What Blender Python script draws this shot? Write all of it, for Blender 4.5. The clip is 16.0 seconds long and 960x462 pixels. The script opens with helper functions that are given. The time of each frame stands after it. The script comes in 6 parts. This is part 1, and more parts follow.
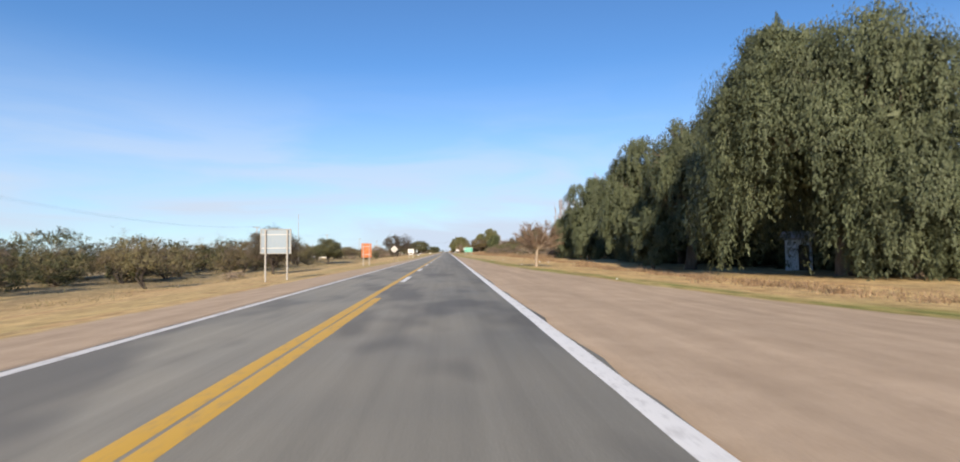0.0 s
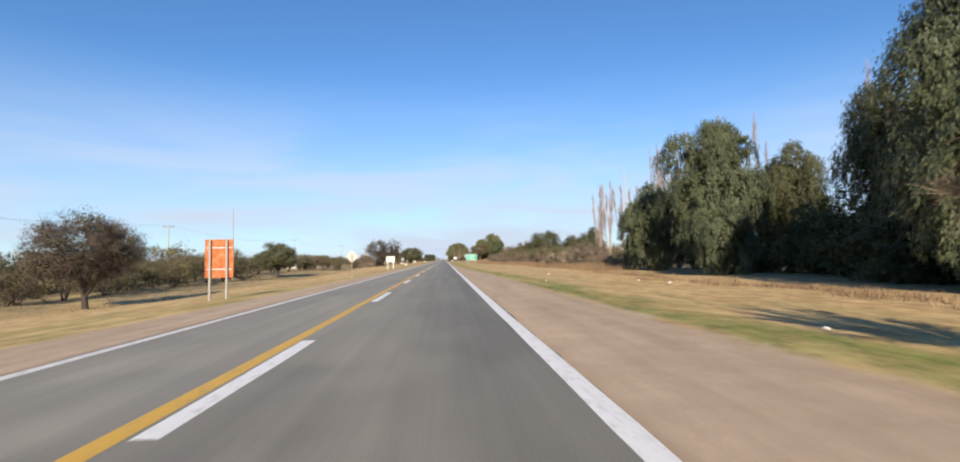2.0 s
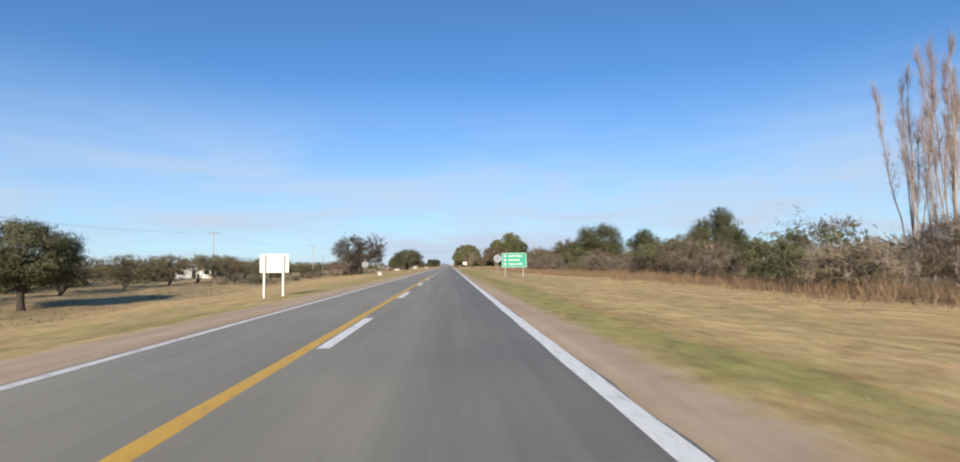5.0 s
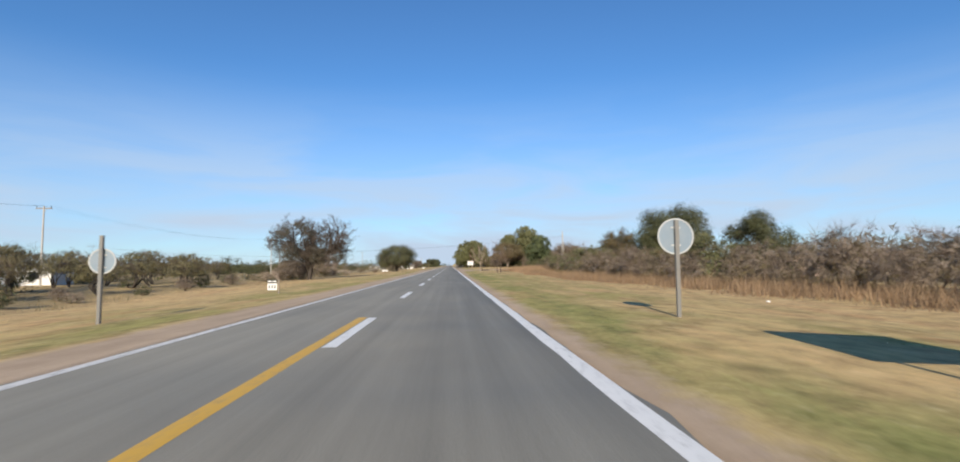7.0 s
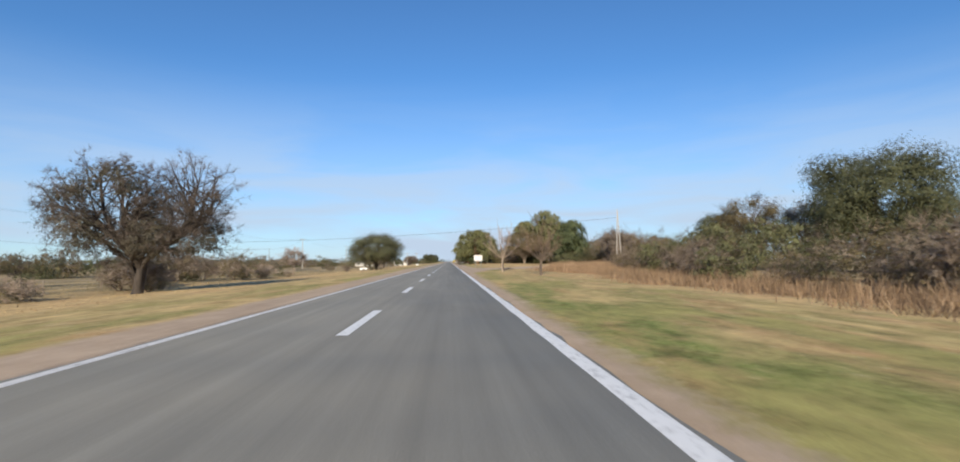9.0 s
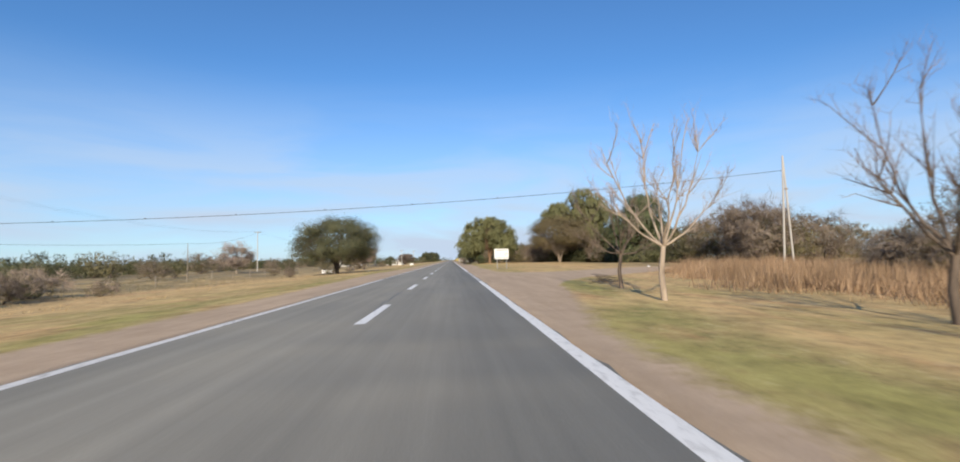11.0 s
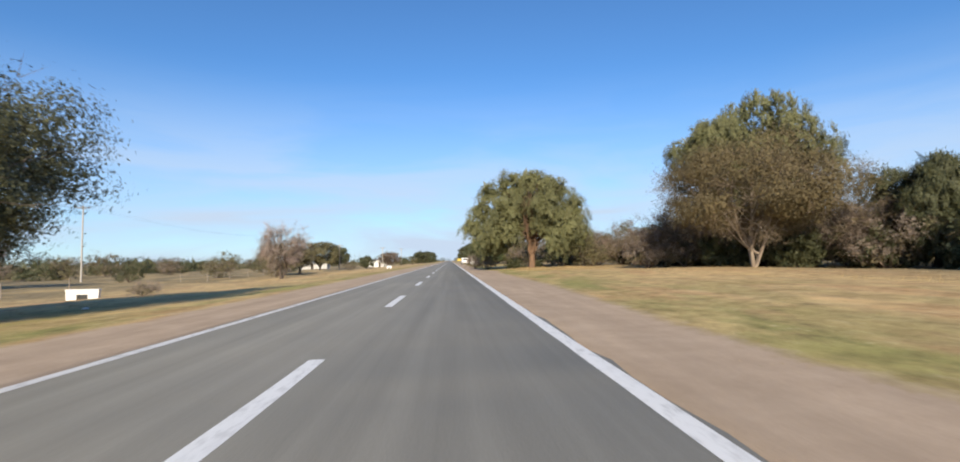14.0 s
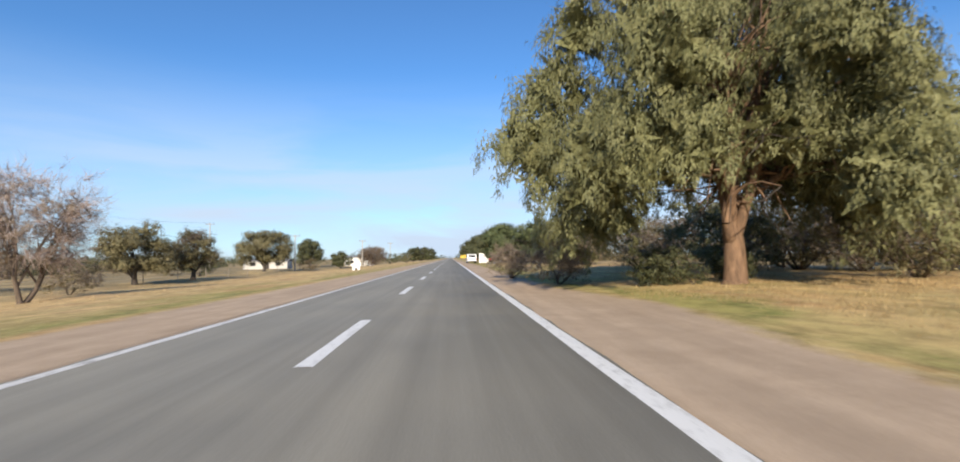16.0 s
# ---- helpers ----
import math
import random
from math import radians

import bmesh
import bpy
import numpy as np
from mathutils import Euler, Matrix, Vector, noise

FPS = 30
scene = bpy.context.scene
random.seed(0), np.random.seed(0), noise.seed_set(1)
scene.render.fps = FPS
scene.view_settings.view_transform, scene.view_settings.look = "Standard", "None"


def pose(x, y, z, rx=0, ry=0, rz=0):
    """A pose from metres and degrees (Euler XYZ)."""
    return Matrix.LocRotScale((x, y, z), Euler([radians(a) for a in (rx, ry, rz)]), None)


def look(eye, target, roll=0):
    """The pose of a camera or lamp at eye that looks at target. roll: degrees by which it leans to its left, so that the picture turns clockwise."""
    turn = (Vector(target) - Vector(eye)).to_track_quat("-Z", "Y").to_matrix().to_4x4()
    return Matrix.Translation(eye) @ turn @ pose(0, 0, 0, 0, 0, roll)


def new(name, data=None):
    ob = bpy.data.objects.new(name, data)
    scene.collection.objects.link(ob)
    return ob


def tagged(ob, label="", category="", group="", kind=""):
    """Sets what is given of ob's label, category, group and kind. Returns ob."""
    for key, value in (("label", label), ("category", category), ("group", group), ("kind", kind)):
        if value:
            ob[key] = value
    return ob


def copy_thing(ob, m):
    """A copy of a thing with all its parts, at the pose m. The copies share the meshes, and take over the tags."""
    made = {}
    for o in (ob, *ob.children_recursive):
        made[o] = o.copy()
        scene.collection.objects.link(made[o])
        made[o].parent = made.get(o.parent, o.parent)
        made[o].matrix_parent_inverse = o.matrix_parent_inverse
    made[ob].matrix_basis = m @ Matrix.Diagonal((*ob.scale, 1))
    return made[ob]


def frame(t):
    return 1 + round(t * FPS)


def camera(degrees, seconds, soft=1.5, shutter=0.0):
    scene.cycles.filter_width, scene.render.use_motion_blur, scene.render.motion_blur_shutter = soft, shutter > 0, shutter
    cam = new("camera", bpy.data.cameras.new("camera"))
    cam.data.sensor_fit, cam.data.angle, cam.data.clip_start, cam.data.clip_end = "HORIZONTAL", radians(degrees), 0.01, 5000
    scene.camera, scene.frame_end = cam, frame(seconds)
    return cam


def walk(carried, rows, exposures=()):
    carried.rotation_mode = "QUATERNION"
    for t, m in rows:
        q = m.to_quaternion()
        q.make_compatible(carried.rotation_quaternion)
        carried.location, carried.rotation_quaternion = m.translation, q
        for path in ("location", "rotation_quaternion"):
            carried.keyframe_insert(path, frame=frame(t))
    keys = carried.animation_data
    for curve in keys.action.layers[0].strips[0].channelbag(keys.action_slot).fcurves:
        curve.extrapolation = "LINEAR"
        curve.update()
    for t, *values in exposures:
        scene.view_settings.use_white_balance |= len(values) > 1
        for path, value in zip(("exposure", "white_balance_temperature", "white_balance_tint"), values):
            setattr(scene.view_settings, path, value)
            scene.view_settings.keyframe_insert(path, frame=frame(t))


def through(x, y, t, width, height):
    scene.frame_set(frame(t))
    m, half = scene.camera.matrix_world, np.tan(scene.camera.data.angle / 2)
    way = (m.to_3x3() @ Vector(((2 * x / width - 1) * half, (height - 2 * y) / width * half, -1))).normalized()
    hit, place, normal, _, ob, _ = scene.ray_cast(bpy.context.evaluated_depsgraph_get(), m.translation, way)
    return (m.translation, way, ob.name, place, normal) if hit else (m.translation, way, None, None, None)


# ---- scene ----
cam = camera(87.0, 16.0, soft=1.75, shutter=0.1)
PATH = [
    (0, (1.916, -1.969, 1.268), (3.210, 17.974, 2.060), -0.59),
    (0.5, (1.983, 8.249, 1.268), (3.340, 28.187, 2.067), -0.69),
    (1, (2.049, 18.468, 1.268), (3.464, 38.399, 2.137), -0.69),
    (1.5, (2.156, 28.813, 1.268), (3.600, 48.733, 2.312), -0.89),
    (2, (2.190, 39.602, 1.268), (3.616, 59.521, 2.368), -0.99),
    (2.5, (2.223, 50.669, 1.268), (3.612, 70.586, 2.434), -1.09),
    (3, (2.226, 61.787, 1.268), (3.577, 81.702, 2.532), -1.19),
    (3.5, (2.245, 73.030, 1.268), (3.557, 92.943, 2.586), -1.19),
    (4, (2.164, 84.325, 1.268), (3.438, 104.242, 2.575), -1.09),
    (6.5, (1.852, 143.217, 1.268), (3.035, 163.135, 2.635), -0.19),
    (7, (1.898, 155.387, 1.268), (3.076, 175.307, 2.615), -0.39),
    (7.5, (1.974, 167.619, 1.268), (3.139, 187.545, 2.544), -0.39),
    (8, (1.899, 179.029, 1.268), (3.070, 198.959, 2.464), -0.39),
    (8.5, (1.906, 190.745, 1.268), (3.110, 210.672, 2.478), -0.39),
    (9, (1.868, 202.527, 1.268), (3.087, 222.454, 2.456), -0.49),
    (11.5, (1.861, 260.714, 1.268), (2.997, 280.650, 2.389), -0.90),
    (12, (1.835, 272.288, 1.268), (2.980, 292.223, 2.397), -0.90),
    (12.5, (1.824, 283.726, 1.268), (2.988, 303.658, 2.425), -0.90),
    (13, (1.777, 294.978, 1.268), (2.964, 314.911, 2.404), -0.80),
    (13.5, (1.703, 306.078, 1.268), (2.899, 326.008, 2.423), -0.70),
    (14, (1.735, 317.223, 1.268), (2.929, 337.154, 2.413), -0.80),
    (14.5, (1.755, 328.378, 1.268), (2.942, 348.308, 2.452), -0.80),
    (15, (1.787, 339.429, 1.268), (2.958, 359.363, 2.397), -0.80),
    (15.5, (1.773, 350.399, 1.268), (2.926, 370.336, 2.362), -0.90),
    (16, (1.757, 361.348, 1.268), (2.918, 381.287, 2.307), -0.70),
]
walk(cam, [(t, look(eye, target, roll)) for t, eye, target, roll in PATH], exposures=[(0.0, 0.55, 6800, 12), (3.0, 0.52, 6800, 12), (4.0, 0.46, 6700, 11), (6.5, 0.36, 6450, 9), (9.0, 0.35, 6450, 9), (11.5, 0.42, 6500, 10), (14.0, 0.48, 6500, 10), (16.0, 0.57, 6500, 10)])

# ---- light ----
SUN_ELEVATION = 24.0
SUN_WAY = Vector((0.14, 1.0, 0)).normalized()      # the way the light travels over the ground
world = bpy.data.worlds.new("sky")
scene.world = world
world.use_nodes = True
wt = world.node_tree
sky = wt.nodes.new("ShaderNodeTexSky")
sky.sky_type = "NISHITA"
sky.sun_disc = False
sky.sun_elevation = radians(SUN_ELEVATION)
sky.sun_rotation = math.atan2(-SUN_WAY.x, -SUN_WAY.y)
sky.altitude = 450
sky.air_density = 1.0
sky.dust_density = 0.15
sky.ozone_density = 6.5
# thin cirrus, denser towards the horizon, all round the sky
dome = wt.nodes.new("ShaderNodeTexCoord")
flat = wt.nodes.new("ShaderNodeMapping")
flat.inputs["Scale"].default_value = (1.6, 1.6, 9.0)
flat.inputs["Rotation"].default_value = (0.05, -0.06, 0.4)
wisp = wt.nodes.new("ShaderNodeTexNoise")
wisp.inputs["Scale"].default_value = 1.7
wisp.inputs["Detail"].default_value = 6.0
wisp.inputs["Roughness"].default_value = 0.52
wisp.inputs["Distortion"].default_value = 0.5
height = wt.nodes.new("ShaderNodeSeparateXYZ")
low = wt.nodes.new("ShaderNodeMapRange")
low.interpolation_type = "SMOOTHSTEP"
for k, v in zip((1, 2, 3, 4), (0.05, 0.36, 1.0, 0.0)):
    low.inputs[k].default_value = v
veil = wt.nodes.new("ShaderNodeMapRange")
for k, v in zip((1, 2, 3, 4), (0.36, 0.60, 0.50, 1.0)):
    veil.inputs[k].default_value = v
both = wt.nodes.new("ShaderNodeMath")
both.operation = "MULTIPLY"
cirrus = wt.nodes.new("ShaderNodeMix")
cirrus.data_type = "RGBA"
cirrus.inputs[7].default_value = (3.8, 4.6, 5.7, 1)
wt.links.new(dome.outputs["Generated"], flat.inputs[0])
wt.links.new(flat.outputs[0], wisp.inputs["Vector"])
wt.links.new(dome.outputs["Generated"], height.inputs[0])
wt.links.new(height.outputs["Z"], low.inputs[0])
wt.links.new(wisp.outputs["Fac"], veil.inputs[0])
wt.links.new(low.outputs[0], both.inputs[0])
wt.links.new(veil.outputs[0], both.inputs[1])
wt.links.new(both.outputs[0], cirrus.inputs[0])
clear = wt.nodes.new("ShaderNodeMix")
clear.data_type, clear.blend_type = "RGBA", "MULTIPLY"
clear.inputs[0].default_value = 1.0
clear.inputs[7].default_value = (0.80, 1.00, 1.07, 1)
wt.links.new(sky.outputs[0], clear.inputs[6])
wt.links.new(clear.outputs[2], cirrus.inputs[6])
wt.links.new(cirrus.outputs[2], wt.nodes["Background"].inputs[0])
wt.nodes["Background"].inputs[1].default_value = 0.112
sun = new("sun", bpy.data.lights.new("sun", "SUN"))
sun.data.energy = 5.0
sun.data.angle = radians(0.6)
sun.data.color = (1.0, 0.88, 0.70)
down = Vector((SUN_WAY.x, SUN_WAY.y, -math.tan(radians(SUN_ELEVATION))))
sun.matrix_world = look((0, 0, 60), Vector((0, 0, 60)) + down)


# ---- materials ----
def nodes_of(name):
    m = bpy.data.materials.new(name)
    m.use_nodes = True
    return m, m.node_tree, m.node_tree.nodes["Principled BSDF"]


def link(t, a, b):
    t.links.new(a, b)


def noise_node(t, scale, detail=4.0, rough=0.55, stretch=None):
    n = t.nodes.new("ShaderNodeTexNoise")
    n.inputs["Scale"].default_value = scale
    n.inputs["Detail"].default_value = detail
    n.inputs["Roughness"].default_value = rough
    c = t.nodes.new("ShaderNodeTexCoord")
    if stretch:
        mp = t.nodes.new("ShaderNodeMapping")
        mp.inputs["Scale"].default_value = stretch
        link(t, c.outputs["Object"], mp.inputs["Vector"])
        link(t, mp.outputs[0], n.inputs["Vector"])
    else:
        link(t, c.outputs["Object"], n.inputs["Vector"])
    return n.outputs["Fac"]


def ramp(t, fac, stops):
    r = t.nodes.new("ShaderNodeValToRGB")
    e = r.color_ramp.elements
    while len(e) < len(stops):
        e.new(0.5)
    for el, (p, c) in zip(e, stops):
        el.position = p
        el.color = (*c, 1) if len(c) == 3 else c
    link(t, fac, r.inputs[0])
    return r.outputs[0]


def mix(t, fac, a, b, kind="MIX"):
    m = t.nodes.new("ShaderNodeMix")
    m.data_type, m.blend_type = "RGBA", kind
    for sock, v in ((m.inputs[0], fac), (m.inputs[6], a), (m.inputs[7], b)):
        if isinstance(v, (int, float)):
            sock.default_value = v
        elif isinstance(v, tuple):
            sock.default_value = (*v, 1)
        else:
            link(t, v, sock)
    return m.outputs[2]


def math_node(t, op, a, b):
    m = t.nodes.new("ShaderNodeMath")
    m.operation = op
    m.use_clamp = True
    for sock, v in ((m.inputs[0], a), (m.inputs[1], b)):
        if isinstance(v, (int, float)):
            sock.default_value = v
        else:
            link(t, v, sock)
    return m.outputs[0]


def bump(t, p, height, strength, distance):
    b = t.nodes.new("ShaderNodeBump")
    b.inputs["Strength"].default_value = strength
    b.inputs["Distance"].default_value = distance
    link(t, height, b.inputs["Height"])
    link(t, b.outputs[0], p.inputs["Normal"])


def g3(v):
    return (v, v, v)


def leaf_material(name, a, b, c, through=0.09, lace=0.0, gap=0.5, hang=1.0):
    """Leaves: three tones, told apart from leaf to leaf and in large patches; with lace, sprays of leaflets with gaps between."""
    m, t, p = nodes_of(name)
    geo = t.nodes.new("ShaderNodeNewGeometry")
    tone = ramp(t, geo.outputs["Random Per Island"], [(0.0, a), (0.55, b), (1.0, c)])
    patch = ramp(t, noise_node(t, 0.45, 3), [(0.3, g3(0.72)), (0.7, g3(1.22))])
    col = mix(t, 1.0, tone, patch, "MULTIPLY")
    link(t, col, p.inputs["Base Color"])
    p.inputs["Roughness"].default_value = 0.62
    p.inputs["Specular IOR Level"].default_value = 0.25
    tr = t.nodes.new("ShaderNodeBsdfTranslucent")
    link(t, col, tr.inputs[0])
    ms = t.nodes.new("ShaderNodeMixShader")
    ms.inputs[0].default_value = through
    link(t, p.outputs[0], ms.inputs[1])
    link(t, tr.outputs[0], ms.inputs[2])
    out = ms.outputs[0]
    if lace:
        holes = ramp(t, noise_node(t, 1.0, 2.0, 0.6, (lace, lace, lace * hang)), [(gap - 0.03, g3(1)), (gap + 0.03, g3(0))])
        clear = t.nodes.new("ShaderNodeBsdfTransparent")
        cut = t.nodes.new("ShaderNodeMixShader")
        link(t, holes, cut.inputs[0])
        link(t, out, cut.inputs[1])
        link(t, clear.outputs[0], cut.inputs[2])
        out = cut.outputs[0]
    link(t, out, t.nodes["Material Output"].inputs[0])
    return m


def bark_material(name, dark, light, scale=6.0):
    m, t, p = nodes_of(name)
    n = noise_node(t, scale, 6, 0.65, (1, 1, 0.25))
    link(t, ramp(t, n, [(0.3, dark), (0.7, light)]), p.inputs["Base Color"])
    p.inputs["Roughness"].default_value = 0.9
    bump(t, p, n, 0.6, 0.03)
    return m


def plain_material(name, col, rough=0.6, metal=0.0, wear=0.25, scale=3.0, dirt=(0.25, 0.2, 0.15), relief=0.0):
    """Painted or bare sheet: its colour, faded in patches, with a little dust and fine grain."""
    m, t, p = nodes_of(name)
    big = noise_node(t, scale, 5, 0.6)
    fine = noise_node(t, scale * 14, 3, 0.6)
    c = mix(t, math_node(t, "MULTIPLY", ramp(t, big, [(0.45, g3(0)), (0.8, g3(1))]), wear), col, dirt)
    c = mix(t, 1.0, c, ramp(t, fine, [(0.2, g3(0.9)), (0.8, g3(1.07))]), "MULTIPLY")
    link(t, c, p.inputs["Base Color"])
    p.inputs["Roughness"].default_value = rough
    p.inputs["Metallic"].default_value = metal
    if relief:
        bump(t, p, fine, 0.4, relief)
    return m


def asphalt_material():
    m, t, p = nodes_of("worn_asphalt")
    sep = t.nodes.new("ShaderNodeSeparateXYZ")
    tc = t.nodes.new("ShaderNodeTexCoord")
    link(t, tc.outputs["Object"], sep.inputs[0])
    grain = noise_node(t, 55, 4, 0.7)
    blot = noise_node(t, 0.35, 5, 0.6, (1.6, 0.35, 1))
    long_ = noise_node(t, 0.8, 4, 0.6, (3.2, 0.05, 1))
    col = ramp(t, blot, [(0.25, (0.224, 0.208, 0.168)), (0.55, (0.266, 0.246, 0.200)), (0.8, (0.303, 0.279, 0.224))])
    col = mix(t, 1.0, col, ramp(t, long_, [(0.25, g3(0.82)), (0.75, g3(1.14))]), "MULTIPLY")
    col = mix(t, 1.0, col, ramp(t, grain, [(0.25, g3(0.74)), (0.75, g3(1.22))]), "MULTIPLY")
    # patched first stretch: darker overlays with soft ends
    patch = noise_node(t, 0.22, 3, 0.7, (1.2, 0.5, 1))
    near = t.nodes.new("ShaderNodeMapRange")
    near.inputs[1].default_value, near.inputs[2].default_value = 22, 55
    near.inputs[3].default_value, near.inputs[4].default_value = 1.0, 0.15
    link(t, sep.outputs["Y"], near.inputs[0])
    pm = math_node(t, "MULTIPLY", ramp(t, patch, [(0.48, g3(0)), (0.56, g3(1))]), near.outputs[0])
    col = mix(t, math_node(t, "MULTIPLY", pm, 0.55), col, (0.085, 0.080, 0.074))
    link(t, col, p.inputs["Base Color"])
    link(t, ramp(t, blot, [(0.3, g3(0.72)), (0.8, g3(0.86))]), p.inputs["Roughness"])
    p.inputs["Specular IOR Level"].default_value = 0.35
    bump(t, p, grain, 0.5, 0.006)
    return m


def paint_material(name, col, worn=0.35):
    m, t, p = nodes_of(name)
    n = noise_node(t, 9, 6, 0.75, (1, 0.35, 1))
    big = noise_node(t, 0.7, 3)
    f = math_node(t, "MULTIPLY", ramp(t, n, [(0.50, g3(0)), (0.64, g3(1))]), ramp(t, big, [(0.3, g3(worn * 0.4)), (0.7, g3(worn * 1.7))]))
    link(t, mix(t, f, col, (0.19, 0.175, 0.155)), p.inputs["Base Color"])
    p.inputs["Roughness"].default_value = 0.65
    bump(t, p, n, 0.2, 0.003)
    return m


def ground_material():
    m, t, p = nodes_of("verge_soil_and_grass")
    da = t.nodes.new("ShaderNodeAttribute")
    da.attribute_name = "dirt"
    ga = t.nodes.new("ShaderNodeAttribute")
    ga.attribute_name = "green"
    fa = t.nodes.new("ShaderNodeAttribute")
    fa.attribute_name = "rough"
    n1 = noise_node(t, 0.16, 5, 0.6)
    n2 = noise_node(t, 1.1, 6, 0.65)
    n3 = noise_node(t, 7.0, 5, 0.7)
    n4 = noise_node(t, 42.0, 3, 0.7)
    dry = ramp(t, n2, [(0.25, (0.40, 0.250, 0.118)), (0.5, (0.56, 0.380, 0.190)), (0.75, (0.68, 0.500, 0.275))])
    green = ramp(t, n3, [(0.25, (0.110, 0.130, 0.034)), (0.7, (0.260, 0.270, 0.082))])
    gf = math_node(t, "ADD", math_node(t, "MULTIPLY", ga.outputs["Fac"], 0.9), -0.25)
    gf = math_node(t, "ADD", gf, math_node(t, "MULTIPLY", ramp(t, n1, [(0.38, g3(0)), (0.68, g3(1))]), math_node(t, "ADD", ga.outputs["Fac"], 0.08)))
    gf = math_node(t, "MULTIPLY", gf, ramp(t, n2, [(0.30, g3(0.25)), (0.62, g3(1))]))
    col = mix(t, gf, dry, green)
    n6 = noise_node(t, 0.55, 5, 0.62, (1.0, 0.22, 1))
    lawn = ramp(t, n3, [(0.25, (0.210, 0.180, 0.062)), (0.7, (0.390, 0.335, 0.135))])
    col = mix(t, math_node(t, "MULTIPLY", ramp(t, n6, [(0.42, g3(0)), (0.58, g3(1))]), math_node(t, "ADD", math_node(t, "MULTIPLY", ga.outputs["Fac"], 1.1), 0.22)), col, lawn)
    rust = ramp(t, n3, [(0.25, (0.33, 0.185, 0.085)), (0.7, (0.52, 0.315, 0.150))])
    col = mix(t, math_node(t, "MULTIPLY", ramp(t, n6, [(0.36, g3(1)), (0.47, g3(0))]), 0.55), col, rust)
    n5 = noise_node(t, 2.6, 4, 0.7, (1.0, 0.55, 1))
    col = mix(t, math_node(t, "MULTIPLY", ramp(t, n5, [(0.52, g3(0)), (0.66, g3(1))]), 0.50), col, (0.23, 0.155, 0.080))
    col = mix(t, math_node(t, "MULTIPLY", ramp(t, n5, [(0.28, g3(1)), (0.42, g3(0))]), 0.55), col, (0.56, 0.45, 0.26))
    fresh = ramp(t, n3, [(0.25, (0.095, 0.130, 0.028)), (0.7, (0.230, 0.265, 0.075))])
    edge = math_node(t, "MULTIPLY", math_node(t, "SUBTRACT", ga.outputs["Fac"], 0.52), 2.6)
    edge = math_node(t, "MULTIPLY", edge, ramp(t, n6, [(0.38, g3(0.35)), (0.55, g3(1))]))
    col = mix(t, math_node(t, "MULTIPLY", edge, ramp(t, n2, [(0.36, g3(0.2)), (0.58, g3(0.9))])), col, fresh)
    # rough field ground, its colour lowered by a quarter for the shade of scrub
    scrub = ramp(t, n3, [(0.3, (0.15, 0.122, 0.072)), (0.7, (0.30, 0.245, 0.140))])
    col = mix(t, math_node(t, "MULTIPLY", fa.outputs["Fac"], 0.85), col, scrub)
    n7 = noise_node(t, 0.30, 4, 0.6, (1.0, 0.4, 1))
    col = mix(t, math_node(t, "MULTIPLY", ramp(t, n7, [(0.50, g3(0)), (0.62, g3(1))]), 0.55), col, (0.60, 0.43, 0.20))
    col = mix(t, math_node(t, "MULTIPLY", ramp(t, n7, [(0.36, g3(1)), (0.48, g3(0))]), math_node(t, "MULTIPLY", ga.outputs["Fac"], 1.6)), col, (0.34, 0.30, 0.105))
    # random light and dark tone, painted as shading among the grass clumps
    n8 = noise_node(t, 1.7, 5, 0.65, (1.0, 0.6, 1))
    col = mix(t, 1.0, col, ramp(t, n8, [(0.32, g3(0.72)), (0.50, g3(1.06)), (0.70, g3(1.30))]), "MULTIPLY")
    col = mix(t, 1.0, col, ramp(t, n4, [(0.25, g3(0.66)), (0.75, g3(1.28))]), "MULTIPLY")
    soil = ramp(t, n2, [(0.25, (0.400, 0.298, 0.208)), (0.75, (0.510, 0.388, 0.276))])
    streak = noise_node(t, 0.9, 5, 0.6, (1.5, 0.12, 1))
    soil = mix(t, 1.0, soil, ramp(t, streak, [(0.3, g3(0.86)), (0.7, g3(1.10))]), "MULTIPLY")
    soil = mix(t, 1.0, soil, ramp(t, n4, [(0.25, g3(0.86)), (0.75, g3(1.13))]), "MULTIPLY")
    # ragged edge between soil and grass
    mr = t.nodes.new("ShaderNodeMapRange")
    mr.inputs[1].default_value, mr.inputs[2].default_value = 0.82, 1.12
    s1 = t.nodes.new("ShaderNodeMath")
    s1.operation = "MULTIPLY_ADD"
    link(t, n2, s1.inputs[0])
    s1.inputs[1].default_value = 0.7
    link(t, da.outputs["Fac"], s1.inputs[2])
    s2 = t.nodes.new("ShaderNodeMath")
    s2.operation = "MULTIPLY_ADD"
    link(t, n3, s2.inputs[0])
    s2.inputs[1].default_value = 0.30
    link(t, s1.outputs[0], s2.inputs[2])
    link(t, s2.outputs[0], mr.inputs[0])
    link(t, mix(t, mr.outputs[0], col, soil), p.inputs["Base Color"])
    p.inputs["Roughness"].default_value = 0.95
    p.inputs["Specular IOR Level"].default_value = 0.1
    bump(t, p, n4, 0.5, 0.03)
    return m


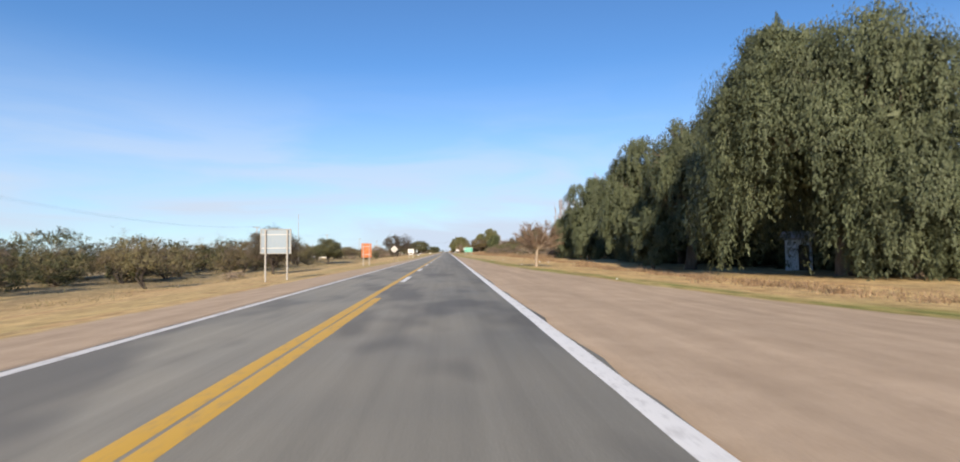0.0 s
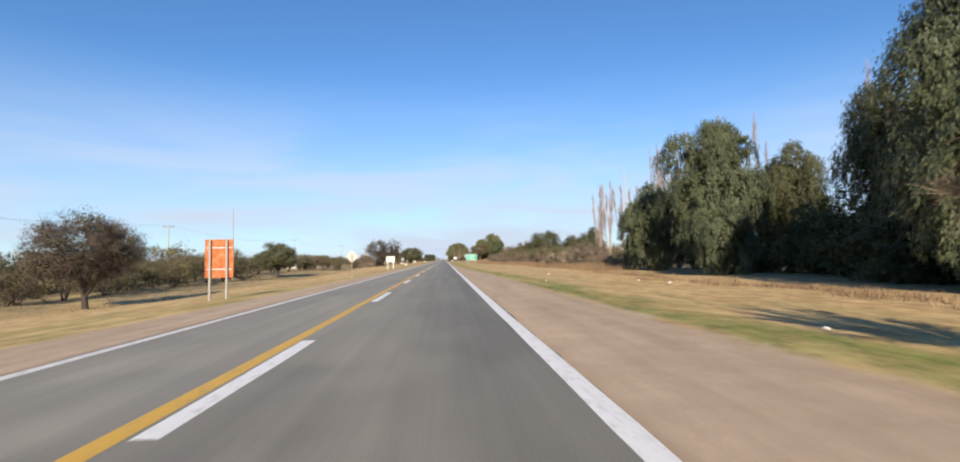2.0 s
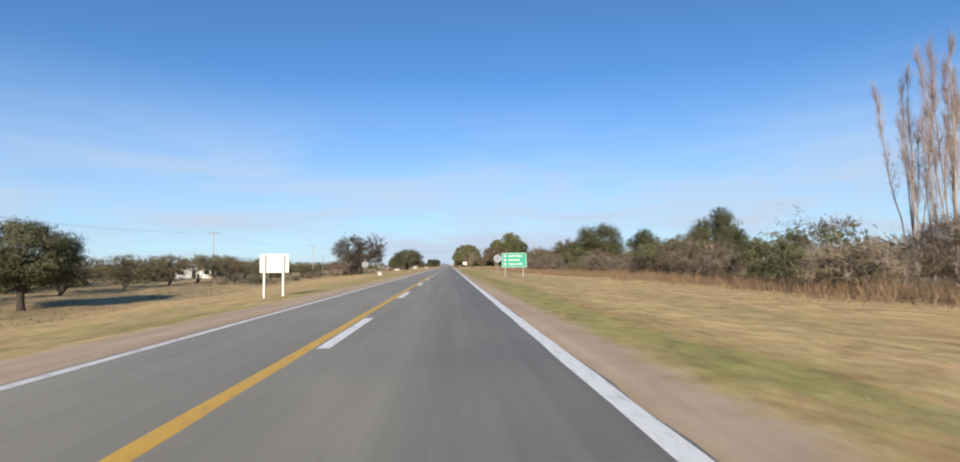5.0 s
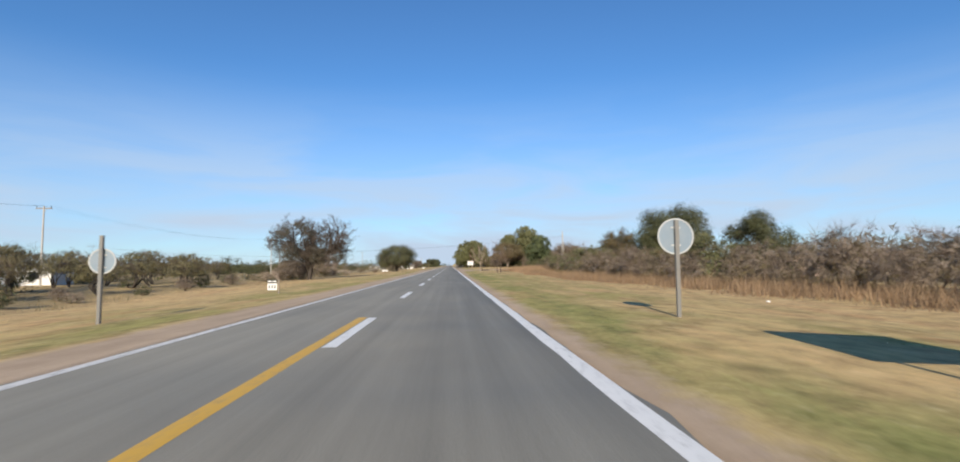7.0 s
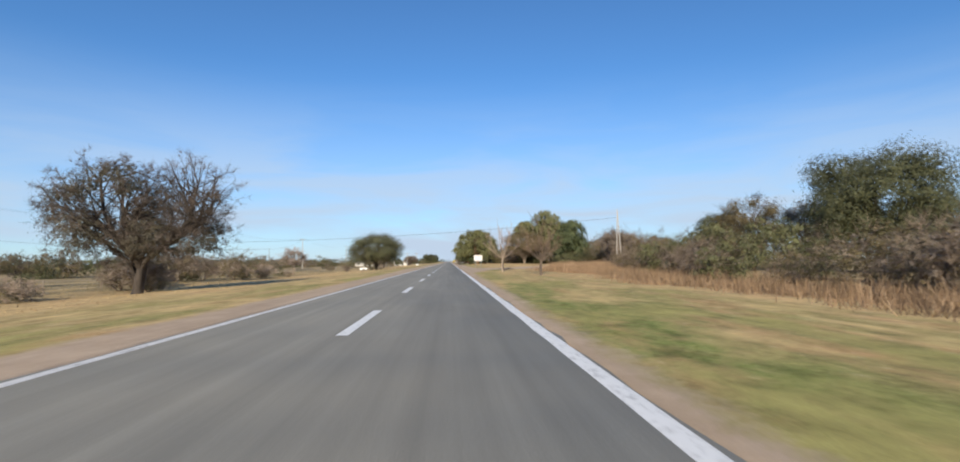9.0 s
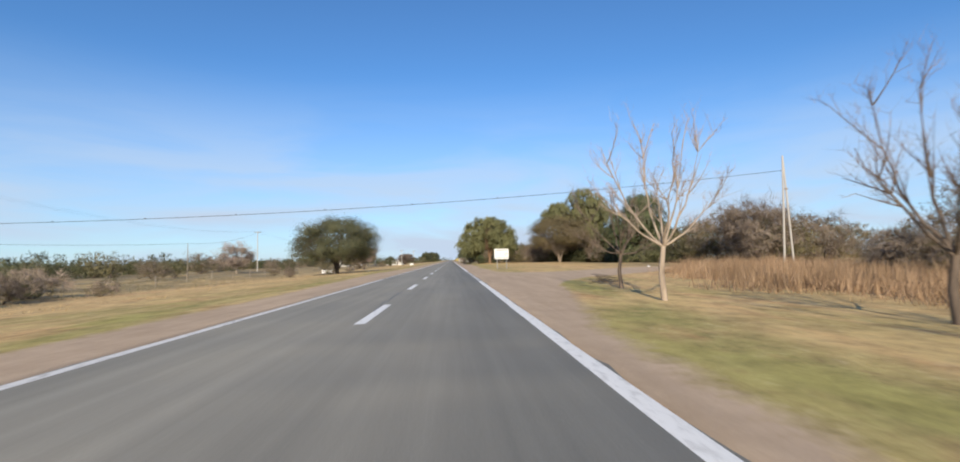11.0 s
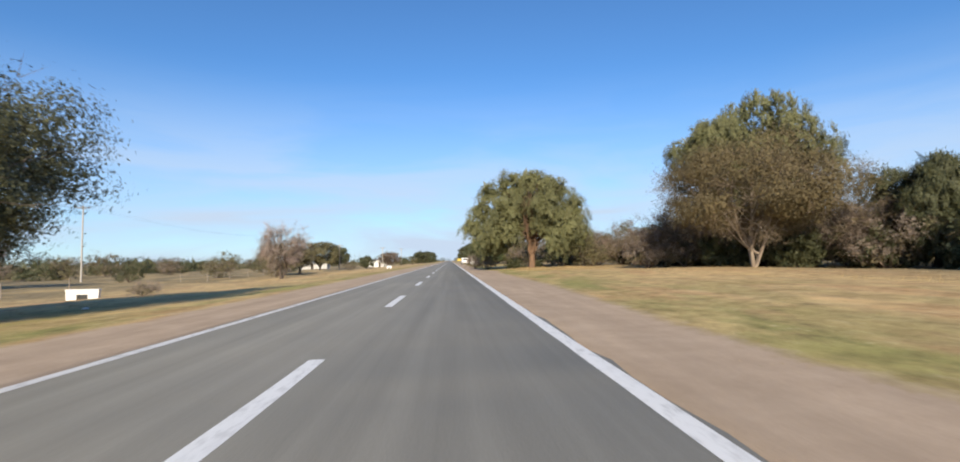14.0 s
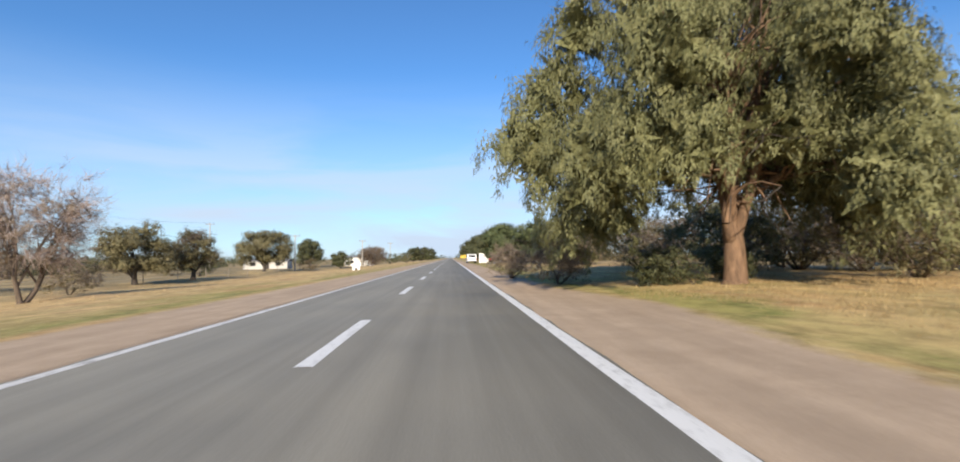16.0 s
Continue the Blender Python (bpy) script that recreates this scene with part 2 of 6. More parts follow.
M = {
    "asphalt": asphalt_material(),
    "white_paint": paint_material("white_road_paint", (0.74, 0.73, 0.70), 0.30),
    "thin_paint": paint_material("worn_white_road_paint", (0.66, 0.64, 0.60), 0.55),
    "yellow_paint": paint_material("yellow_road_paint", (0.62, 0.36, 0.045), 0.30),
    "ground": ground_material(),
    "tar": plain_material("crack_sealing_tar", (0.03, 0.03, 0.03), 0.5),
    "bark": bark_material("grey_brown_bark", (0.060, 0.045, 0.034), (0.17, 0.125, 0.09)),
    "bark_dark": bark_material("dark_bark", (0.022, 0.018, 0.015), (0.075, 0.058, 0.045)),
    "bark_pale": bark_material("pale_bark", (0.20, 0.155, 0.115), (0.40, 0.32, 0.24)),
    "bark_orange": bark_material("reddish_bark", (0.075, 0.045, 0.028), (0.24, 0.145, 0.085)),
    "willow": leaf_material("grey_green_hanging_leaves", (0.062, 0.075, 0.038), (0.091, 0.107, 0.056), (0.128, 0.144, 0.080), 0.14, lace=22, gap=0.44, hang=0.3),
    "pepper": leaf_material("olive_feathery_leaves", (0.120, 0.122, 0.052), (0.170, 0.170, 0.074), (0.232, 0.226, 0.106), 0.20, lace=30, gap=0.44, hang=0.35),
    # also put on willows and thicket bushes, where this colour stands in for shade
    "dark_and_shade_leaf": leaf_material("dark_olive_and_shade_leaves", (0.053, 0.060, 0.028), (0.081, 0.085, 0.039), (0.115, 0.115, 0.055), lace=12, gap=0.49),
    "green_leaf": leaf_material("deep_green_leaves", (0.055, 0.070, 0.030), (0.085, 0.104, 0.044), (0.132, 0.148, 0.066), lace=16, gap=0.46),
    "thorn_leaf": leaf_material("grey_brown_thorn_leaves", (0.066, 0.058, 0.040), (0.096, 0.085, 0.058), (0.134, 0.118, 0.082), lace=18, gap=0.47),
    "thorn_olive": leaf_material("dark_thorn_leaves", (0.066, 0.069, 0.035), (0.098, 0.101, 0.051), (0.140, 0.139, 0.073), lace=16, gap=0.46),
    "brown_leaf": leaf_material("brown_olive_leaves", (0.094, 0.073, 0.036), (0.133, 0.104, 0.049), (0.182, 0.143, 0.073), lace=18, gap=0.49),
    "olive_leaf": leaf_material("dull_olive_leaves", (0.081, 0.085, 0.039), (0.124, 0.127, 0.057), (0.182, 0.175, 0.087), lace=14, gap=0.46),
    "scrub_leaf": leaf_material("dusty_scrub_leaves", (0.090, 0.081, 0.041), (0.150, 0.133, 0.065), (0.240, 0.205, 0.110), lace=12, gap=0.49),
    "russet": leaf_material("russet_dry_weeds", (0.150, 0.098, 0.060), (0.235, 0.155, 0.092), (0.340, 0.240, 0.145), lace=30, gap=0.36, hang=0.3),
    "reed": leaf_material("orange_brown_reeds", (0.20, 0.125, 0.072), (0.33, 0.215, 0.125), (0.46, 0.32, 0.195)),
    "lawn": leaf_material("green_verge_grass", (0.115, 0.135, 0.034), (0.205, 0.212, 0.062), (0.330, 0.300, 0.110)),
    "poplar_twig": leaf_material("pinkish_grey_twigs", (0.26, 0.195, 0.165), (0.36, 0.28, 0.24), (0.46, 0.37, 0.325), 0.05),
    "straw": leaf_material("straw_dry_grass", (0.22, 0.150, 0.068), (0.34, 0.245, 0.115), (0.46, 0.355, 0.19)),
    "blade": leaf_material("mixed_verge_grass", (0.27, 0.190, 0.082), (0.44, 0.310, 0.150), (0.58, 0.435, 0.23)),
    "twig_red": leaf_material("reddish_brown_twigs", (0.150, 0.098, 0.066), (0.215, 0.145, 0.100), (0.30, 0.21, 0.15), 0.05),
    "twig_brown": leaf_material("warm_brown_twigs", (0.105, 0.078, 0.048), (0.165, 0.125, 0.080), (0.235, 0.182, 0.125), 0.05),
    "bark_poplar": bark_material("pale_grey_bark", (0.22, 0.18, 0.155), (0.47, 0.41, 0.36)),
    "twig": leaf_material("grey_brown_twigs", (0.105, 0.080, 0.060), (0.175, 0.132, 0.098), (0.26, 0.20, 0.155), 0.05),
    "twig_dark": leaf_material("dark_twigs", (0.060, 0.047, 0.038), (0.110, 0.085, 0.068), (0.17, 0.135, 0.108), 0.05),
    "twig_haze": leaf_material("fine_grey_twigs", (0.172, 0.136, 0.103), (0.236, 0.186, 0.144), (0.316, 0.255, 0.201), 0.05, lace=32, gap=0.53),
    "twig_pale": leaf_material("pale_twigs", (0.24, 0.185, 0.140), (0.37, 0.29, 0.225), (0.50, 0.40, 0.31), 0.05),
    "galvanised": plain_material("galvanised_steel", (0.42, 0.43, 0.43), 0.5, 0.35, 0.3, 5),
    "sign_back": plain_material("bare_aluminium_sheet", (0.19, 0.24, 0.29), 0.5, 0.25, 0.2, 4, (0.38, 0.36, 0.33)),
    "sign_white": plain_material("white_sign_sheet", (0.66, 0.65, 0.63), 0.45, 0, 0.12, 3, (0.6, 0.55, 0.48)),
    "sign_dull": plain_material("weathered_pale_sheet", (0.47, 0.455, 0.43), 0.55, 0, 0.4, 4, (0.40, 0.37, 0.33)),
    "sign_green": plain_material("green_sign_sheet", (0.010, 0.30, 0.20), 0.45, 0, 0.12, 3, (0.06, 0.28, 0.2)),
    "rust_orange": plain_material("rusted_orange_sheet", (0.40, 0.105, 0.032), 0.8, 0, 0.9, 4, (0.54, 0.30, 0.13), 0.004),
    "post_grey": plain_material("weathered_grey_post", (0.33, 0.315, 0.29), 0.8, 0, 0.5, 6, (0.18, 0.16, 0.14), 0.003),
    "post_steel": plain_material("dark_painted_post", (0.17, 0.165, 0.155), 0.6, 0.1, 0.4, 6),
    "wood_pole": plain_material("weathered_wood_pole", (0.26, 0.215, 0.17), 0.9, 0, 0.6, 5, (0.12, 0.1, 0.08), 0.004),
    "pale_pole": plain_material("pale_concrete_pole", (0.42, 0.39, 0.35), 0.85, 0, 0.3, 5, (0.35, 0.31, 0.26)),
    "black": plain_material("black_sheet", (0.02, 0.02, 0.02), 0.5),
    "ink": plain_material("dark_grey_lettering", (0.065, 0.065, 0.075), 0.55),
    "red_ink": plain_material("dark_red_lettering", (0.26, 0.045, 0.045), 0.55),
    "white_concrete": plain_material("whitewashed_concrete", (0.74, 0.73, 0.70), 0.85, 0, 0.35, 3, (0.45, 0.40, 0.33), 0.004),
    "plaster_pink": plain_material("faded_pink_plaster", (0.52, 0.37, 0.29), 0.9, 0, 0.5, 1.2, (0.40, 0.33, 0.27), 0.006),
    "plaster_pale": plain_material("dull_pale_plaster", (0.50, 0.48, 0.44), 0.9, 0, 0.4, 1.2, (0.36, 0.32, 0.27)),
    "roof": plain_material("grey_sheet_roof", (0.28, 0.27, 0.26), 0.6, 0.2, 0.5, 1.5),
    "dark_glass": plain_material("dark_window_glass", (0.02, 0.022, 0.026), 0.15),
    "car_white": plain_material("white_car_paint", (0.78, 0.78, 0.77), 0.3, 0, 0.05),
    "car_red": plain_material("red_car_paint", (0.42, 0.03, 0.02), 0.3, 0, 0.05),
    "rubber": plain_material("black_rubber", (0.025, 0.025, 0.025), 0.85),
    "yellow_sheet": plain_material("yellow_sign_sheet", (0.75, 0.52, 0.03), 0.5, 0, 0.1),
    "wire": plain_material("dark_cable", (0.035, 0.033, 0.032), 0.7),
    "paper": plain_material("white_plastic", (0.78, 0.77, 0.74), 0.6),
    "blue_panel": plain_material("pale_blue_wall_paint", (0.50, 0.58, 0.66), 0.8, 0, 0.5, 1.5, (0.25, 0.27, 0.3)),
}


# ---- mesh helpers ----
def mesh_from(name, verts, faces):
    """A mesh from an array of places and an array of faces of one size."""
    me = bpy.data.meshes.new(name)
    v, f = np.asarray(verts, np.float32), np.asarray(faces, np.int32)
    n, k = f.shape
    me.vertices.add(len(v))
    me.vertices.foreach_set("co", v.ravel())
    me.loops.add(n * k)
    me.loops.foreach_set("vertex_index", f.ravel())
    me.polygons.add(n)
    me.polygons.foreach_set("loop_start", np.arange(0, n * k, k, dtype=np.int32))
    me.update(calc_edges=True)
    return me


def bm_mesh(name, bm, smooth=False):
    me = bpy.data.meshes.new(name)
    bm.normal_update()
    bm.to_mesh(me)
    bm.free()
    if smooth:
        for p in me.polygons:
            p.use_smooth = True
    return me


def part(name, me, material, parent=None, label="", m=None):
    """One mesh object, under a thing or a part if one is given."""
    if isinstance(me, bmesh.types.BMesh):
        me = bm_mesh(name, me)
    if not me.materials:
        me.materials.append(M[material])
    ob = new(name, me)
    if parent:
        ob.parent = parent
    if m is not None:
        ob.matrix_basis = m
    if label:
        tagged(ob, label)
    return ob


def thing(name, m, label, category, group="", kind=""):
    ob = new(name)
    ob.empty_display_size = 0.2
    ob.matrix_basis = m
    return tagged(ob, label, category, group, kind)


def add_box(bm, lo, hi, bevel=0.0):
    c, s = [(a + b) / 2 for a, b in zip(lo, hi)], [b - a for a, b in zip(lo, hi)]
    r = bmesh.ops.create_cube(bm, size=1, matrix=Matrix.Translation(c) @ Matrix.Diagonal((*s, 1)))
    if bevel:
        es = list({e for v in r["verts"] for e in v.link_edges})
        bmesh.ops.bevel(bm, geom=es, offset=bevel, segments=2, affect="EDGES", profile=0.6)
    return bm


def box_bm(lo, hi, bevel=0.0):
    return add_box(bmesh.new(), lo, hi, bevel)


def add_pole(bm, a, b, ra, rb, sides=10):
    a, b = Vector(a), Vector(b)
    q = (b - a).to_track_quat("Z", "Y").to_matrix().to_4x4()
    bmesh.ops.create_cone(bm, cap_ends=True, segments=sides, radius1=ra, radius2=rb, depth=(b - a).length,
                          matrix=Matrix.Translation((a + b) / 2) @ q)
    return bm


def pole_bm(a, b, ra, rb, sides=10):
    return add_pole(bmesh.new(), a, b, ra, rb, sides)


def plate_bm(outline, y0, y1, bevel=0.0):
    """A sheet with that outline in x and z, from y0 to y1."""
    bm = bmesh.new()
    f = bm.faces.new([bm.verts.new((x, y0, z)) for x, z in outline])
    r = bmesh.ops.extrude_face_region(bm, geom=[f])
    bmesh.ops.translate(bm, verts=[v for v in r["geom"] if isinstance(v, bmesh.types.BMVert)], vec=(0, y1 - y0, 0))
    bmesh.ops.recalc_face_normals(bm, faces=bm.faces[:])
    return bm


def rounded(w, h, r, cz, n=5):
    out = []
    for sx, sz, a0 in ((1, 1, 0), (-1, 1, 90), (-1, -1, 180), (1, -1, 270)):
        for i in range(n + 1):
            a = radians(a0 + 90 * i / n)
            out.append((sx * (w / 2 - r) + r * math.cos(a), cz + sz * (h / 2 - r) + r * math.sin(a)))
    return out


def text_mesh(body, size, bold=0.0):
    cu = bpy.data.curves.new("lettering", "FONT")
    cu.body, cu.size, cu.align_x, cu.align_y = body, size, "CENTER", "CENTER"
    cu.extrude, cu.offset, cu.resolution_u = 0.002, bold, 3
    ob = new("lettering", cu)
    me = bpy.data.meshes.new_from_object(ob.evaluated_get(bpy.context.evaluated_depsgraph_get()))
    bpy.data.objects.remove(ob)
    bpy.data.curves.remove(cu)
    return me


# ---- the lie of the land ----
def lerp_table(v, table):
    return np.interp(v, [a for a, _ in table], [b for _, b in table])


ROAD_L, ROAD_R = -2.99, 3.67
SOIL_R = [(-60, 13), (9, 13.4), (12, 12), (20, 10), (32, 8), (41, 7), (52, 6.5), (86, 5.9), (98, 4.9), (110, 4.6), (160, 4.15), (210, 4.1),
          (258, 4.5), (266, 6), (272, 6.9), (300, 6.9), (303, 6.3), (312, 6.6), (325, 6), (341, 6.6), (368, 6.5), (374, 7.2), (382, 5.9), (700, 6)]
SOIL_L = [(-60, -6), (8, -6.3), (24, -6.5), (60, -5.6), (97, -4.9), (110, -5.2), (163, -4.9), (215, -4.8), (270, -5.4), (290, -6.2), (308, -6.9), (330, -6), (372, -6.4), (700, -6.4)]
LANE_NEAR = [(6, 266), (6.9, 273), (8.2, 277.6), (9.6, 280.2), (11, 283), (16.5, 289.4), (26, 296), (80, 320), (300, 428)]
LANE_FAR = [(6, 301), (8, 297), (11, 296), (18.7, 299.7), (28, 304), (80, 329), (300, 439)]


def ground_z(x, y):
    """Height of the ground: a low bank, falling to lower fields on one side and level on the other."""
    x, y = np.asarray(x, float), np.asarray(y, float)
    drop = lerp_table(y, [(-200, 2.1), (150, 2.1), (215, 1.15), (2000, 1.0)])
    l = np.clip((-x - 3.0) / 23.0, 0, 1)
    zl = -drop * (0.75 * l + 0.25 * l * l * (3 - 2 * l)) - 0.02
    r = np.clip((x - 4.5) / 12.0, 0, 1)
    side = lerp_table(y, [(-200, -0.40), (190, -0.42), (255, -0.25), (300, 0.15), (330, 0.36), (2000, 0.36)])
    zr = side * r * r * (3 - 2 * r) - 0.02
    z = np.where(x < 0, zl, zr)
    far = np.clip((np.abs(x) - 7) / 20, 0, 1)
    z = z + far * (0.10 * np.sin(x * 0.31 + 1.3 * np.sin(y * 0.13)) + 0.08 * np.sin(y * 0.23 + x * 0.11))
    z = z + 0.012 * np.sin(x * 2.1 + y * 0.7) * np.sin(y * 1.3) * np.clip((np.abs(x) - 4) / 3, 0, 1)
    return np.where((x > ROAD_L) & (x < ROAD_R), -0.10, z)


def gz(x, y):
    return float(ground_z(x, y))


def green_at(x, y):
    """How green the verge is: strips along the bare soil, a lush stretch, and patches."""
    xr = lerp_table(y, SOIL_R)
    strip = np.exp(-((x - xr - 1.2) / 1.1) ** 2) * np.interp(y, [0, 10, 60, 95, 130, 200, 420], [1.2, 1.3, 1.1, 0.72, 0.5, 0.3, 0.42])
    lush = np.exp(-((y - 214) / 26) ** 2) * np.clip((15 - x) / 5, 0, 1) * (x > 3)
    mid = np.interp(y, [110, 150, 185, 240, 262, 310, 380], [0.12, 0.30, 0.36, 0.34, 0.28, 0.26, 0.40]) * np.clip((17 - x) / 6, 0, 1) * (x > 3)
    left = np.exp(-((x + 9) / 5) ** 2) * np.interp(y, [30, 60, 100, 150, 200, 260, 300, 400], [0.08, 0.42, 0.2, 0.42, 0.45, 0.36, 0.4, 0.36]) * (x < 0)
    left = left + 0.34 * np.exp(-((x - lerp_table(y, SOIL_L) + 1.3) / 1.1) ** 2) * np.interp(y, [20, 60, 150], [0.3, 0.6, 1.0]) * (x < 0)
    return np.clip(strip + 0.30 * lush + mid + left, 0, 1)


def build_ground():
    xs = np.unique(np.concatenate([np.linspace(-1800, -200, 14), np.linspace(-200, -60, 15), np.linspace(-60, -16, 23), np.linspace(-16, ROAD_L, 34),
                                   [ROAD_L + 0.01, ROAD_R - 0.01], np.linspace(ROAD_R, 18, 40), np.linspace(18, 60, 29), np.linspace(60, 200, 15), np.linspace(200, 1800, 14)]))
    ys = np.unique(np.concatenate([np.linspace(-700, -60, 9), np.linspace(-60, 480, 400), np.linspace(480, 900, 60), np.linspace(900, 4200, 24)]))
    X, Yy = np.meshgrid(xs, ys)
    Z = ground_z(X, Yy)
    v = np.stack([X, Yy, Z], -1).reshape(-1, 3)
    nx, ny = len(xs), len(ys)
    a = (np.arange(ny - 1)[:, None] * nx + np.arange(nx - 1)[None]).ravel()
    me = mesh_from("ground", v, np.stack([a, a + 1, a + nx + 1, a + nx], 1))
    x, y = v[:, 0].astype(float), v[:, 1].astype(float)
    xr, xl = lerp_table(y, SOIL_R), lerp_table(y, SOIL_L)
    dirt = np.maximum(np.clip((xr - x) / 1.6 + 0.5, 0, 1) * (x > 0), np.clip((x - xl) / 1.6 + 0.5, 0, 1) * (x <= 0))
    lane = np.clip(np.minimum((y - lerp_table(x, LANE_NEAR)) / 2.2, (lerp_table(x, LANE_FAR) - y) / 2.2) + 0.5, 0, 1) * (x > 5)
    dirt = np.maximum(dirt, lane)
    green = green_at(x, y)
    rough = np.clip((np.abs(x + 2) - 21) / 9, 0, 1)
    for nm, val in (("dirt", dirt), ("green", green), ("rough", rough)):
        at = me.attributes.new(nm, "FLOAT", "POINT")
        at.data.foreach_set("value", val.astype(np.float32))
    for p in me.polygons:
        p.use_smooth = True
    g = part("ground", me, "ground")
    return tagged(g, "dry grass verges with bare beige soil beside a road", "ground", kind="structure")


def strip_mesh(name, x0, x1, y0, y1, z, step=1.5, wobble=0.0, thick=0.0, seed=3):
    """A long flat strip with slightly uneven long edges and a thickness."""
    rng = np.random.default_rng(seed)
    n = max(2, int((y1 - y0) / step) + 1)
    y = np.linspace(y0, y1, n)
    a, b = x0 + rng.normal(0, 1, n) * wobble, x1 + rng.normal(0, 1, n) * wobble
    o = np.full(n, z)
    rows = [np.stack([a, y, o], 1), np.stack([b, y, o], 1)]
    if thick:
        rows = [np.stack([a - 0.05, y, o - thick], 1)] + rows + [np.stack([b + 0.05, y, o - thick], 1)]
    k = len(rows)
    v = np.stack(rows, 1).reshape(-1, 3)
    i = (np.arange(n - 1)[:, None] * k + np.arange(k - 1)[None]).ravel()
    return mesh_from(name, v, np.stack([i, i + 1, i + k + 1, i + k], 1))


build_ground()
road = tagged(part("road", strip_mesh("road", ROAD_L, ROAD_R, -60, 1800, 0.0, 0.9, 0.035, 0.12), "asphalt"),
              "grey worn asphalt road with ragged edges", "road", kind="structure")

LINE_R, LINE_L = 3.527, -2.86


def marking(name, x, w, y0, y1, mat, label, seed):
    return part(name, strip_mesh(name, x - w / 2, x + w / 2, y0, y1, 0.005, 1.2, 0.006, 0.004, seed), mat, road, label)


marking("edge_line", LINE_R, 0.135, -60, 279.2, "white_paint", "solid white edge line", 5)
marking("edge_line", LINE_R, 0.135, 302.0, 1700, "white_paint", "solid white edge line", 6)
marking("edge_line", LINE_L, 0.08, -60, 284.6, "thin_paint", "solid white edge line", 7)
marking("edge_line", LINE_L, 0.08, 299.5, 1700, "thin_paint", "solid white edge line", 8)
for i in range(11):
    marking("edge_dash", LINE_R, 0.13, 280.4 + 1.94 * i, 281.35 + 1.94 * i, "white_paint", "short white dash", 20 + i)
for i in range(7):
    marking("edge_dash", LINE_L, 0.09, 286.1 + 1.94 * i, 287.05 + 1.94 * i, "thin_paint", "short white dash", 40 + i)
marking("centre_line", -0.25, 0.105, -60, 168.1, "yellow_paint", "solid yellow line", 9)
marking("centre_line", 0.0, 0.105, -60, 12.2, "yellow_paint", "solid yellow line", 10)
for k in range(2, 75):
    marking("centre_dash", 0.0, 0.115, 12 * k - 4.5, 12 * k, "white_paint", "white dash", 100 + k)


def crack(x, y0, y1, seed, w=0.02):
    rng = np.random.default_rng(seed)
    n = int((y1 - y0) / 0.35) + 2
    y = np.linspace(y0, y1, n)
    c = x + np.cumsum(rng.normal(0, 0.022, n))
    ww = w * rng.uniform(0.35, 1.0, n)
    v = np.stack([np.stack([c - ww, y, np.full(n, 0.0035)], 1), np.stack([c + ww, y, np.full(n, 0.0035)], 1)], 1).reshape(-1, 3)
    i = np.arange(n - 1) * 2
    part("crack", mesh_from("crack", v, np.stack([i, i + 1, i + 3, i + 2], 1)), "tar", road, "dark sealed crack")


for x, y0, y1, sd in ((-0.3, 195.0, 203.2, 1), (-0.12, 262, 270.0, 3), (-1.6, 18, 27, 5), (0.9, 30, 33, 6)):
    crack(x, y0, y1, sd)


# ---- plants ----
def leaf_mesh(name, c, ax, side, ln, wd):
    """Many small pointed leaves: places, lengthwise and crosswise directions, lengths and widths."""
    n = len(c)
    ln, wd = np.broadcast_to(ln, n)[:, None], np.broadcast_to(wd, n)[:, None]
    v = np.stack([c - side * wd * 0.5, c + side * wd * 0.5 + ax * ln * 0.2, c + ax * ln], 1).reshape(-1, 3)
    return mesh_from(name, v, np.arange(3 * n).reshape(n, 3))


def slip_mesh(name, c, ax, side, ln, wd):
    """Many slender pointed twigs, three corners each."""
    n = len(c)
    v = np.stack([c - side * wd[:, None] * 0.6, c + side * wd[:, None] * 0.6, c + ax * ln[:, None]], 1).reshape(-1, 3)
    return mesh_from(name, v, np.arange(3 * n).reshape(n, 3))


def unit(v):
    return v / np.maximum(np.linalg.norm(v, axis=-1, keepdims=True), 1e-9)


def random_dirs(rng, n):
    return unit(rng.normal(size=(n, 3)))


